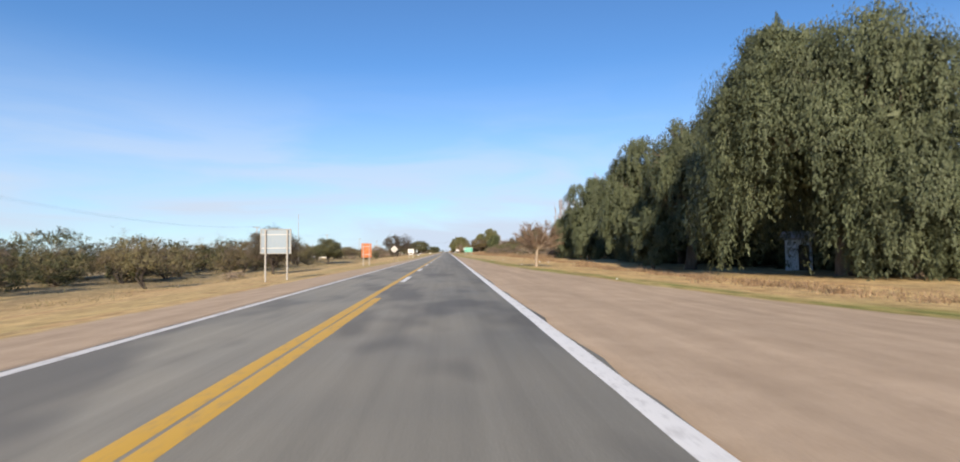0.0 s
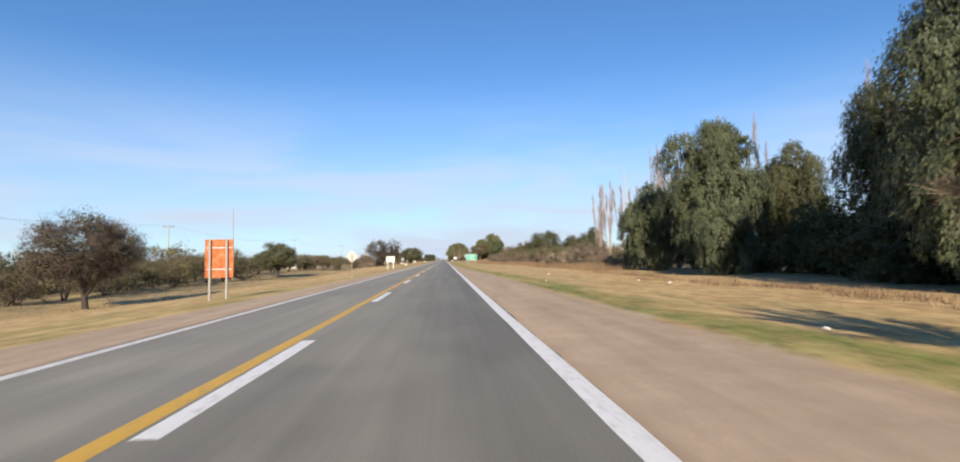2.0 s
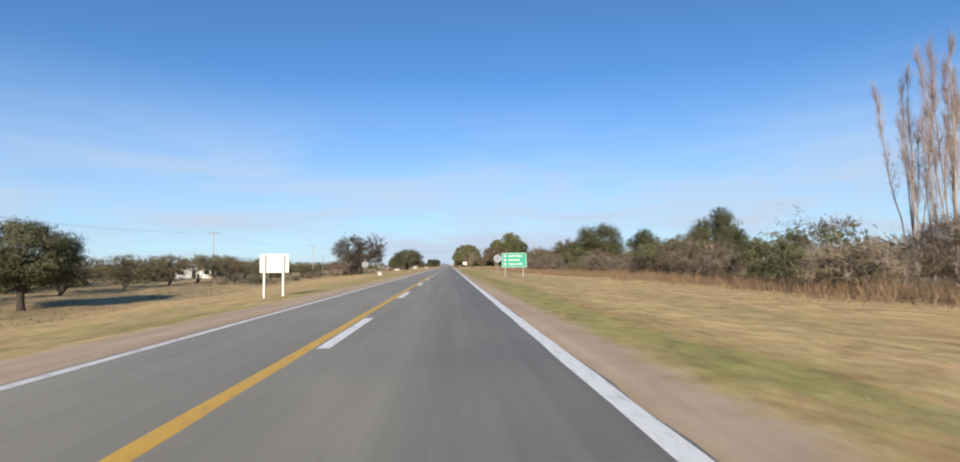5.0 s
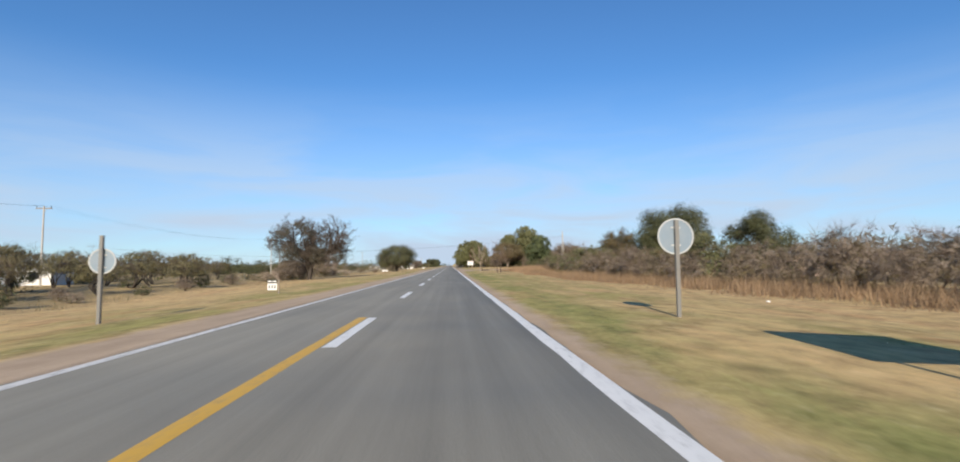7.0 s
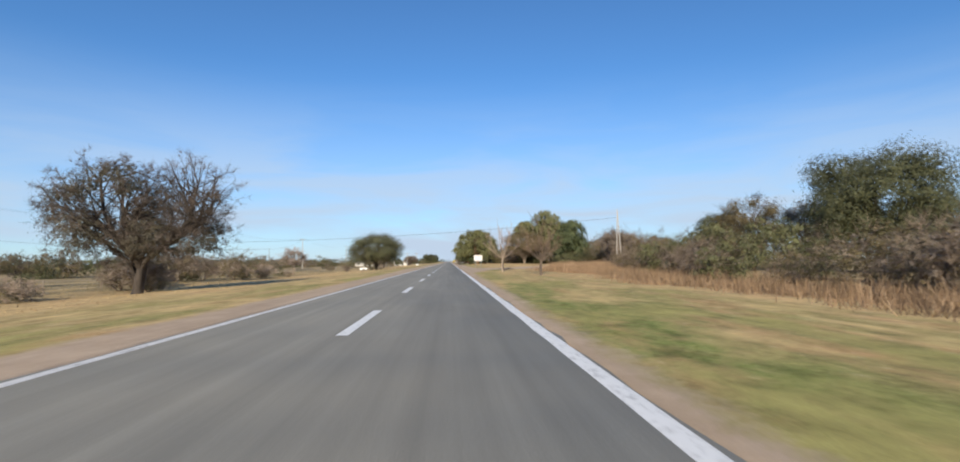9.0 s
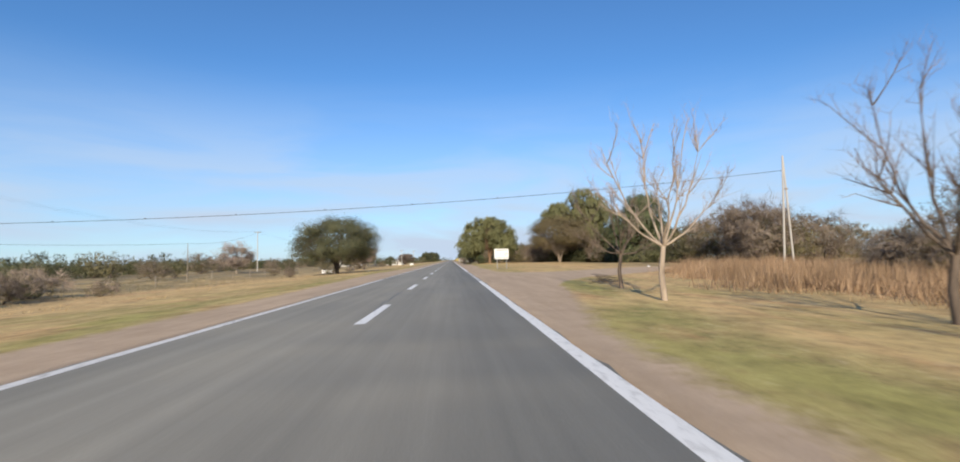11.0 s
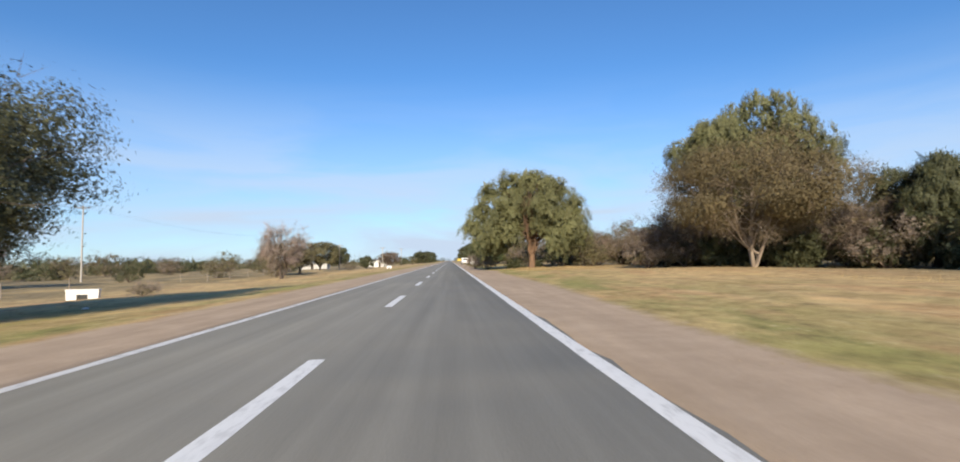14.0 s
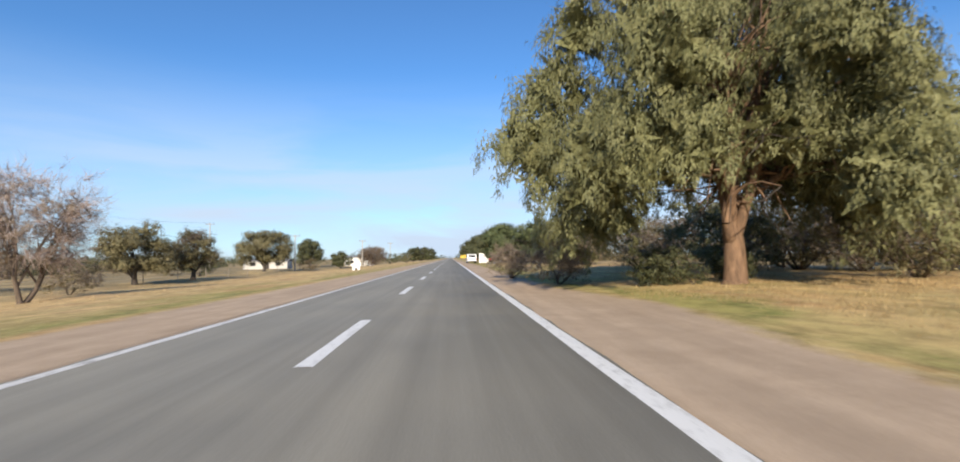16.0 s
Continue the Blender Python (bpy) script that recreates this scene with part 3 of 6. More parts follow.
def tube_mesh(name, segs, sides=5):
    """Tapered limbs from rows of x0 y0 z0 r0 x1 y1 z1 r1."""
    s = np.asarray(segs, float)
    a, b, r0, r1 = s[:, 0:3], s[:, 4:7], s[:, 3], s[:, 7]
    d = unit(b - a)
    h = np.where(np.abs(d[:, 2:3]) > 0.9, np.array([[1.0, 0, 0]]), np.array([[0, 0, 1.0]]))
    chained = np.zeros(len(s), bool)
    chained[1:] = np.abs(a[1:] - b[:-1]).max(1) < 1e-6
    for i in np.nonzero(chained)[0]:
        if abs(d[i] @ h[i - 1]) < 0.97:
            h[i] = h[i - 1]
        else:
            chained[i] = False
    u = unit(np.cross(d, h))
    w = np.cross(d, u)
    ang = np.arange(sides) * 2 * math.pi / sides
    ring = np.cos(ang)[None, :, None] * u[:, None] + np.sin(ang)[None, :, None] * w[:, None]
    p0, p1 = a[:, None] + ring * r0[:, None, None], b[:, None] + ring * r1[:, None, None]
    v = np.concatenate([p0, p1], 1).reshape(-1, 3)
    k = np.arange(sides)
    f = np.stack([k, (k + 1) % sides, (k + 1) % sides + sides, k + sides], 1)
    f = np.arange(len(s))[:, None, None] * 2 * sides + f[None]
    f[chained, :, 0:2] -= sides                # a run of segments shares its rings
    f = f.reshape(-1, 4)
    used = np.unique(f)
    back = np.zeros(len(v), int)
    back[used] = np.arange(len(used))
    v, f = v[used], back[f]
    me = mesh_from(name, v, f)
    me.polygons.foreach_set("use_smooth", np.ones(len(f), bool))
    return me


def bezier(p0, p1, p2, n):
    t = np.linspace(0, 1, n + 1)[:, None]
    return (1 - t) ** 2 * p0 + 2 * t * (1 - t) * p1 + t * t * p2


def grow(rng, trunk_h, trunk_r, cz, rx, ry, rz, n1=7, n2=6, n3=5, stems=1, spread=0.3, lift=0.35, top_only=False, lumps=0.25, twig=0.8, seg=(6, 4)):
    """A branch skeleton that fills an uneven egg-shaped crown; gives the limbs, the twigs and the twig tips."""
    limbs, twigs, tips = [], [], []

    def run(pts, r0, r1, out):
        r = np.linspace(r0, r1, len(pts))
        for i in range(len(pts) - 1):
            out.append((*pts[i], r[i], *pts[i + 1], r[i + 1]))

    lump_dir, lump_amp = random_dirs(rng, 9), rng.uniform(-lumps, lumps, 9)

    def edge(d):
        return 1 + float(np.sum(lump_amp * np.exp(-4 * (1 - lump_dir @ d))))

    tops = []
    for s in range(stems):
        a = rng.uniform(0, 2 * math.pi)
        off = np.array([math.cos(a), math.sin(a), 0]) * (spread * rng.uniform(0.4, 1) if stems > 1 else 0)
        foot = off * 0.35
        head = off * 2.2 + np.array([rng.normal(0, 0.08) * trunk_h, rng.normal(0, 0.08) * trunk_h, trunk_h])
        mid = (foot + head) / 2 + rng.normal(0, 0.07, 3) * trunk_h
        pts = bezier(foot, mid, head, 5)
        r = trunk_r / math.sqrt(stems)
        run(np.vstack([foot - [0, 0, 0.25], foot + [0, 0, 0.12]]), r * 1.7, r * 1.15, limbs)
        run(pts, r * 1.15, r * 0.72, limbs)
        tops.append((pts, r))
    c = np.array([0, 0, cz])
    for i in range(n1):
        pts, r = tops[i % stems]
        st = pts[rng.integers(2 if i > 1 else 4, 6)]
        d = random_dirs(rng, 1)[0]
        d[2] = abs(d[2]) if top_only else d[2] * 0.8 + 0.25
        d /= np.linalg.norm(d)
        tgt = c + d * np.array([rx, ry, rz]) * edge(d) * rng.uniform(0.42, 0.68)
        ctl = (st + tgt) / 2 + np.array([0, 0, lift * np.linalg.norm(tgt - st) * rng.uniform(0.2, 0.8)]) + rng.normal(0, 0.12, 3) * rx
        lp = bezier(st, ctl, tgt, seg[0])
        lr = r * rng.uniform(0.38, 0.58)
        run(lp, lr, lr * 0.35, limbs)
        for j in range(n2):
            k = rng.integers(seg[0] // 3, seg[0] + 1)
            st2 = lp[k]
            d2 = unit(d * 0.9 + random_dirs(rng, 1)[0] * 0.95)
            if top_only:
                d2[2] = abs(d2[2])
            tgt2 = c + d2 * np.array([rx, ry, rz]) * edge(d2) * rng.uniform(0.74, 1.0)
            ctl2 = (st2 + tgt2) / 2 + rng.normal(0, 0.09, 3) * rx + np.array([0, 0, 0.12 * rz])
            bp = bezier(st2, ctl2, tgt2, seg[1])
            br = lr * 0.33
            run(bp, br, br * 0.3, limbs)
            tips.append(bp[-1])
            for q in range(n3):
                st3 = bp[rng.integers(1, seg[1] + 1)]
                d3 = unit(d2 * 0.8 + random_dirs(rng, 1)[0])
                ln = twig * rng.uniform(0.5, 1.25) * min(rx, rz) * 0.36
                e1 = st3 + d3 * ln * 0.5 + rng.normal(0, 0.05, 3) * ln
                e2 = e1 + unit(d3 + rng.normal(0, 0.35, 3)) * ln * 0.5
                twigs.append((*st3, br * 0.34, *e1, br * 0.24))
                twigs.append((*e1, br * 0.24, *e2, br * 0.1))
                tips.append(e2)
                tips.append(e1)
    return limbs, twigs, np.array(tips)


def spray(rng, tips, per, ln, wd, length_rand=0.5, up=0.2):
    """Fine bare twigs that fan out of the branch ends, as slender slips."""
    c = np.repeat(tips, per, 0)
    n = len(c)
    d = unit(random_dirs(rng, n) + np.array([0, 0, up]) + unit(c - c.mean(0)) * 0.55)
    c = c + rng.normal(0, 0.10, (n, 3)) * ln
    return c, d, unit(np.cross(d, random_dirs(rng, n))), ln * rng.uniform(1 - length_rand, 1 + length_rand, n), np.full(n, wd)


def clumps(rng, tips, per, radius, ln, wd, droop=0.25):
    """Leaves in loose clumps round the branch ends."""
    c = np.repeat(tips, per, 0)
    n = len(c)
    off = random_dirs(rng, n) * (rng.uniform(0, 1, n) ** 0.6)[:, None] * radius * np.array([1.15, 1.15, 0.75])
    d = unit(random_dirs(rng, n) + np.array([0, 0, -droop]))
    return c + off, d, unit(np.cross(d, random_dirs(rng, n))), ln * rng.uniform(0.6, 1.3, n), wd * rng.uniform(0.7, 1.2, n)


def even_dirs(rng, n, jitter=0.25):
    """Directions spread evenly over the sphere, a little shaken."""
    i = np.arange(n) + 0.5
    z = 1 - 2 * i / n
    a = math.pi * (1 + math.sqrt(5)) * i + rng.uniform(0, 6.3)
    r = np.sqrt(1 - z * z)
    return unit(np.stack([r * np.cos(a), r * np.sin(a), z], 1) + rng.normal(0, jitter, (n, 3)))


def lobed(rng, cz, rx, ry, rz, count, leaf, lobes=12, wide=0.42, flat=0.5, low=-0.75, inner=0.12, mess=0.45, big=1.75, tuft=0.11):
    """Foliage in lobes that overlap to an uneven crown; each lobe's skin is made of small tufts of leaves, with large
    sprays inside, added to block light.
    """
    u = even_dirs(rng, lobes)
    u[:, 2] = np.clip(u[:, 2], low, 1)
    size = np.array([rx, ry, rz])
    mid = u * size * rng.uniform(0.52, 0.76, (lobes, 1))
    rad = wide * rng.uniform(0.75, 1.25, lobes)
    bulge = np.array([rx, ry, rz * 0.5 + min(rx, rz) * 0.5])
    tufts = max(lobes * 5, count // 30)
    k = rng.choice(lobes, tufts, p=rad ** 2 / np.sum(rad ** 2))
    out = unit(random_dirs(rng, tufts) + 0.55 * u[k])
    heart = mid[k] + out * (rad[k] * rng.uniform(0.66, 1.04, tufts))[:, None] * bulge
    girth = (tuft * (rx + rz) / 2 + 0.06) * rng.uniform(0.5, 1.3, tufts)
    g = rng.integers(0, tufts, count)
    off = rng.normal(0, 0.55, (count, 3)) * girth[g][:, None] * np.array([1.0, 1.0, 0.72])
    p = heart[g] + off
    deep = int(count * inner)
    q = rng.choice(lobes, deep)
    p[:deep] = mid[q] + random_dirs(rng, deep) * (rad[q] * rng.uniform(0.1, 0.7, deep))[:, None] * bulge
    p[:, 2] = np.where(p[:, 2] < -rz * 0.97, -rz * 0.97 + rng.uniform(0, 0.25, count) * rz, p[:, 2])
    nrm = unit(out[g] * 0.8 + unit(off) * 0.4 + np.array([0, 0, 0.15]) + random_dirs(rng, count) * mess)
    ax = unit(np.cross(nrm, random_dirs(rng, count)))
    ln, wd = leaf * big * rng.uniform(0.6, 1.3, count), leaf * big * flat * rng.uniform(0.7, 1.25, count)
    ln[:deep] *= 2.2
    wd[:deep] *= 2.6
    return p + np.array([0, 0, cz]), ax, np.cross(nrm, ax), ln, wd


def tresses(rng, heads, out, length, floor, per, ln, wd, girth=0.2, swing=0.5):
    """Hanging tresses of small leaves: each falls from its head, swings a little outwards and thins to a point."""
    n = len(heads)
    fall = np.maximum(np.minimum(length * rng.uniform(0.45, 1.1, n), heads[:, 2] - floor * rng.uniform(0.5, 1.8, n)), 0.35)
    k = np.repeat(np.arange(n), np.maximum(8, (per * fall / np.mean(length)).astype(int)))
    m = len(k)
    t = rng.uniform(0, 1, m) ** 0.85
    side = out * np.array([1.0, 1.0, 0.0])
    p = heads[k] + side[k] * (swing * (1 - np.exp(-2.2 * t)))[:, None]
    p = p + rng.normal(0, 1, (m, 3)) * (girth * (1.0 - 0.72 * t))[:, None] * np.array([1.0, 1.0, 0.6])
    p[:, 2] -= t * fall[k]
    ax = unit(np.array([0, 0, -1.0]) + side[k] * 0.25 + rng.normal(0, 0.32, (m, 3)))
    nrm = unit(out[k] * 0.9 + np.array([0, 0, 0.3]) + random_dirs(rng, m) * 0.36)
    return p, ax, unit(np.cross(ax, nrm)), ln * rng.uniform(0.6, 1.35, m), wd * rng.uniform(0.7, 1.3, m)


def leaves_of(name, groups):
    return leaf_mesh(name, *[np.concatenate([np.broadcast_to(g[i], (len(g[0]),) + np.shape(g[i])[1:]) for g in groups]) for i in range(5)])


def slips(segs):
    """Twigs as crossed slender slips, from the same rows as limbs."""
    s = np.asarray(segs, float)
    a, b, r0, r1 = s[:, 0:3], s[:, 4:7], s[:, 3:4], s[:, 7:8]
    d = unit(b - a)
    u = unit(np.cross(d, np.array([0.3, 0.5, 0.8])))
    w = np.cross(d, u)
    v = np.concatenate([np.stack([a - q * r0, a + q * r0, b + q * r1, b - q * r1], 1) for q in (u, w)]).reshape(-1, 3)
    return mesh_from("branchwork", v, np.arange(len(v)).reshape(-1, 4))


def plant(name, label, category, x, y, limbs, twigs, crown_parts, bark, group="", sides=7, twig_mat=None, turn=0.0):
    """A tree or shrub: its trunk with the limbs, its twigs and its crown."""
    t = thing(name, pose(x, y, gz(x, y), 0, 0, turn), label, category, group)
    part("trunk", tube_mesh("trunk", limbs, sides), bark, t)
    if len(twigs):
        crown_parts = crown_parts + [("branchwork", slips(twigs), twig_mat or bark)]
    for nm, me, mat in crown_parts:
        tagged(part(nm, me, mat, t), kind="stuff" if nm != "crown" else "")
    return t


def put_copy(ob, x, y, turn, sx=1.0, sz=None, label="", sink=0.0):
    sz = sx if sz is None else sz
    m = pose(x, y, gz(x, y) - sink, 0, 0, turn) @ Matrix.Diagonal((sx, sx, sz, 1))
    c = copy_thing(ob, m)
    if label:
        tagged(c, label)
    return c


def drooping_crown(rng, h, w, d, cz, rz, dense, leaf, floor, drop, subs, low=-0.9, count=800, per=62, slim=0.45, lift=0.30, girth=0.20):
    """A crown of many rounded heads, each covered with hanging tresses, and larger leaves inside, added to keep light
    out.
    """
    size = np.array([w / 2, d / 2, rz])
    hub = even_dirs(rng, subs, 0.22)
    hub = hub[hub[:, 2] > low]
    mid = hub * size * rng.uniform(0.54, 0.70, (len(hub), 1))
    reach = rng.uniform(0.30, 0.44, len(hub))
    n = int(count * dense)
    k = rng.choice(len(hub), n, p=reach ** 2 / np.sum(reach ** 2))
    v = unit(random_dirs(rng, n) + 0.55 * hub[k] + [0, 0, lift])
    heads = mid[k] + v * reach[k][:, None] * size * rng.uniform(0.80, 1.06, (n, 1)) + [0, 0, cz]
    heads[:, 2] = np.maximum(heads[:, 2], floor + 0.5)
    groups = [tresses(rng, heads, v, h * drop * rng.uniform(0.5, 1.0, n), floor, per, leaf * 1.45, leaf * slim, girth)]
    for q in range(len(hub)):
        p, ax, sd, ln, wd = lobed(rng, 0, *(size * reach[q] * 0.86), int(9000 * dense / len(hub)), leaf * 0.62, 9, 0.45, 0.55, inner=0.25, mess=0.5)
        groups.append((np.maximum(p + mid[q] + [0, 0, cz], [-99, -99, 0.15]), ax, sd, ln, wd))
    p, ax, sd, ln, wd = lobed(rng, cz, w / 2 * 0.6, d / 2 * 0.6, rz * 0.62, int(2600 * dense), leaf * 1.9, 14, 0.42, 0.55, inner=0.3)
    groups.append((np.maximum(p, [-99, -99, 0.15]), ax, sd, ln, wd))
    return groups


def willow_tree(x, y, h, w, seed, label, dense=1.0, leaf=0.24, floor=0.8, mat="willow", trunk=0.45, depth=None, group="roadside willows", drop=0.20, subs=16, name="willow_tree", low=-0.9, bark="bark", lean=0.54, lift=0.30, girth=0.20, shoulders=()):
    """A weeping tree; shoulders: further masses of its crown, by place from the trunk, height, half width and half height."""
    rng = np.random.default_rng(seed)
    d = depth or w
    cz, rz = h * lean, h * (1 - lean) * 0.98
    limbs, twigs, tips = grow(rng, h * 0.34, trunk, cz - h * 0.03, w / 2 * 0.78, d / 2 * 0.78, rz * 0.8, 9, 7, 2, lumps=0.2, seg=(5, 3))
    groups = drooping_crown(rng, h, w, d, cz, rz, dense, leaf, floor, drop, subs, low, lift=lift, girth=girth)
    for mx, my, mz, r, mr in shoulders:
        for p, *rest in drooping_crown(rng, h, r * 2, r * 2, mz, mr, dense * 0.12, leaf, floor, drop * 0.7, 10, low, lift=lift, girth=girth):
            groups.append((p + [mx, my, 0], *rest))
    return plant(name, label, "tree", x, y, limbs, twigs, [("crown", leaves_of("crown", groups), mat)], bark, group, sides=6)


def broad_tree(name, label, x, y, h, w, seed, mat, bark="bark_dark", per=16, leaf=0.26, trunk_h=None, trunk_r=0.28, stems=1, base=0.28, radius=0.5,
               n=(9, 8, 4), extra_twigs=0, twig_mat="twig_dark", group="", depth=None, lumps=0.28, droop=0.25, fill=0, lobes=13, wide=0.42, low=-0.6):
    rng = np.random.default_rng(seed)
    cz, rz = h * (1 + base) / 2, h * (1 - base) / 2
    q = 0.84 if fill else 1.0
    limbs, twigs, tips = grow(rng, trunk_h or h * 0.22, trunk_r, cz, w / 2 * q, (depth or w) / 2 * q, rz * q, *n, stems=stems, spread=0.5, lumps=lumps)
    parts = []
    groups = []
    if per:
        groups.append(clumps(rng, tips, per, radius, leaf, leaf * 0.42, droop))
    if fill:
        groups.append(lobed(rng, cz, w / 2, (depth or w) / 2, rz, fill, leaf, lobes, wide, low=low))
    if groups:
        parts.append(("crown", leaves_of("crown", groups), mat))
    if extra_twigs:
        parts.append(("twig_spray", slip_mesh("twig_spray", *spray(rng, tips, extra_twigs, 0.75, 0.022)), twig_mat))
    return plant(name, label, "tree", x, y, limbs, twigs, parts, bark, group, twig_mat=twig_mat)


def bare_tree(name, label, x, y, h, w, seed, bark="bark", twig_mat="twig", trunk_h=None, trunk_r=0.22, stems=1, base=0.30, per=7, spray_len=0.8, n=(9, 8, 6),
              slip=0.020, lumps=0.3, group="", up=0.35, haze=0):
    rng = np.random.default_rng(seed)
    cz, rz = h * (1 + base) / 2, h * (1 - base) / 2
    limbs, twigs, tips = grow(rng, trunk_h or h * 0.25, trunk_r, cz, w / 2, w / 2, rz, *n, stems=stems, spread=0.45, lumps=lumps)
    sp = slip_mesh("twig_spray", *spray(rng, tips, per, spray_len, slip, up=up))
    parts = [("twig_spray", sp, twig_mat)]
    if haze:
        parts.append(("twig_mass", leaves_of("twig_mass", [lobed(rng, cz, w / 2, w / 2, rz, haze, 0.2, 22, 0.30, 0.5, inner=0.1, mess=0.8)]), "twig_haze"))
    return plant(name, label, "tree", x, y, limbs, twigs, parts, bark, group, twig_mat=bark)


def shrub(label, x, y, h, w, seed, mat, per=9, leaf=0.24, twig_per=2, group="scrub beside the road", base=0.08, twig_mat="twig", n=(6, 5, 3), bark="bark", fill=0, lobes=9, wide=0.45, haze=0):
    rng = np.random.default_rng(seed)
    cz, rz = h * (1 + base) / 2, h * (1 - base) / 2
    limbs, twigs, tips = grow(rng, h * 0.2, 0.16, cz, w / 2, w / 2, rz, *n, stems=5, spread=0.55, lumps=0.35, seg=(3, 2))
    parts = []
    groups = []
    if per:
        groups.append(clumps(rng, tips, per, 0.52, leaf, leaf * 0.42))
    if fill:
        groups.append(lobed(rng, cz, w / 2, w / 2, rz, fill, leaf, lobes, wide, mess=0.6))
        groups.append(lobed(rng, h * 0.24, w / 2 * 0.95, w / 2 * 0.95, h * 0.25, fill // 3, leaf, 9, 0.4, mess=0.7))
    if groups:
        parts.append(("crown", leaves_of("crown", groups), mat))
    if haze:
        parts.append(("twig_mass", leaves_of("twig_mass", [lobed(rng, cz, w / 2, w / 2, rz, haze, 0.15, 16, 0.40, 0.5, inner=0.1, mess=0.8)]), "twig_haze"))
    if twig_per:
        parts.append(("twig_spray", slip_mesh("twig_spray", *spray(rng, tips, twig_per, 0.7, 0.018)), twig_mat))
    return plant("shrub", label, "shrub", x, y, limbs, twigs if fill < 1000 else [], parts, bark, group, sides=3, twig_mat=bark)


# ---- trees and scrub: the willow stand ----
willow_tree(24.0, 24.8, 15.5, 15.8, 11, "huge grey-green weeping willow with long hanging strands", 2.5, 0.20, 0.3, depth=14.5, subs=24, drop=0.40, lift=0.75, girth=0.25,
            shoulders=((-5.2, -0.6, 9.4, 2.6, 2.8), (-3.2, 0.6, 12.2, 2.7, 2.2)))
# added small tree in place of the huge willow's lowest strands, hides its trunk
willow_tree(24.6, 21.0, 8.2, 6.6, 25, "lower hanging strands of a huge willow, built as a small tree", 0.8, 0.20, 0.1, trunk=0.18, subs=12, low=-0.9, lean=0.52, drop=0.36, lift=0.6)
willow_tree(22.9, 40.6, 14.6, 8.4, 12, "slender tall weeping willow in the shade of a bigger one", 0.9, 0.22, 1.2, depth=8.0, subs=16)
# willows with darker leaves: the stand's deep shade is put into their colour
willow_tree(27.6, 43.0, 16.0, 9.0, 20, "tall willow between lighter ones, leaves darkened for shade", 0.9, 0.28, 0.6, mat="dark_and_shade_leaf")
willow_tree(25.4, 57.9, 15.0, 10.4, 13, "tall grey-green willow with a rounded crown", 1.3, 0.22, 0.5, depth=8.5, subs=18, drop=0.15)
willow_tree(22.4, 48.8, 7.0, 3.9, 22, "low drooping willow in front of taller ones", 0.45, 0.22, 0.2, trunk=0.2, subs=9, low=-0.9, lean=0.52)
willow_tree(19.9, 41.2, 6.4, 2.9, 23, "narrow young willow in the shade of taller ones", 0.30, 0.22, 0.2, trunk=0.14, subs=8, low=-0.9, lean=0.52)
willow_tree(28.2, 86.2, 14.9, 11.0, 14, "rounded grey-green willow at the end of the stand", 1.3, 0.22, 0.8, depth=9.5, subs=20, drop=0.14)
willow_tree(35.5, 86.0, 12.6, 6.6, 21, "dark willow in the shade of taller ones", 0.7, 0.28, 0.4, mat="dark_and_shade_leaf")
willow_tree(24.9, 79.0, 6.6, 5.0, 15, "small drooping willow in front of taller ones", 0.65, 0.20, 0.1, trunk=0.2, subs=10, low=-0.9, lean=0.50)
willow_tree(26.0, 96.4, 10.5, 6.8, 16, "spreading willow with dark foliage down to the ground", 0.95, 0.22, 0.1, trunk=0.22, subs=16, low=-0.9, lean=0.50, drop=0.16)
willow_tree(32.5, 99.0, 9.0, 7.0, 17, "slender dark willow beside bare poplars", 0.6, 0.28, 0.3, mat="dark_and_shade_leaf")
# added behind the front row to throw shade on the willow beyond
willow_tree(31.0, 67.5, 13.6, 9.0, 18, "willow in the back row of the stand, leaves darkened for shade", 0.9, 0.30, 0.6, mat="dark_and_shade_leaf")
willow_tree(27.4, 51.5, 13.6, 7.0, 24, "willow in the gap between two lighter ones, leaves darkened for shade", 0.7, 0.26, 0.4, mat="dark_and_shade_leaf")
willow_tree(34.5, 36.0, 12.0, 12.0, 19, "willow behind the front row, leaves darkened for shade", 0.9, 0.30, 0.4, mat="dark_and_shade_leaf")


def curve_run(out, pts, r0, r1):
    r = np.linspace(r0, r1, len(pts))
    for i in range(len(pts) - 1):
        out.append((*pts[i], r[i], *pts[i + 1], r[i + 1]))


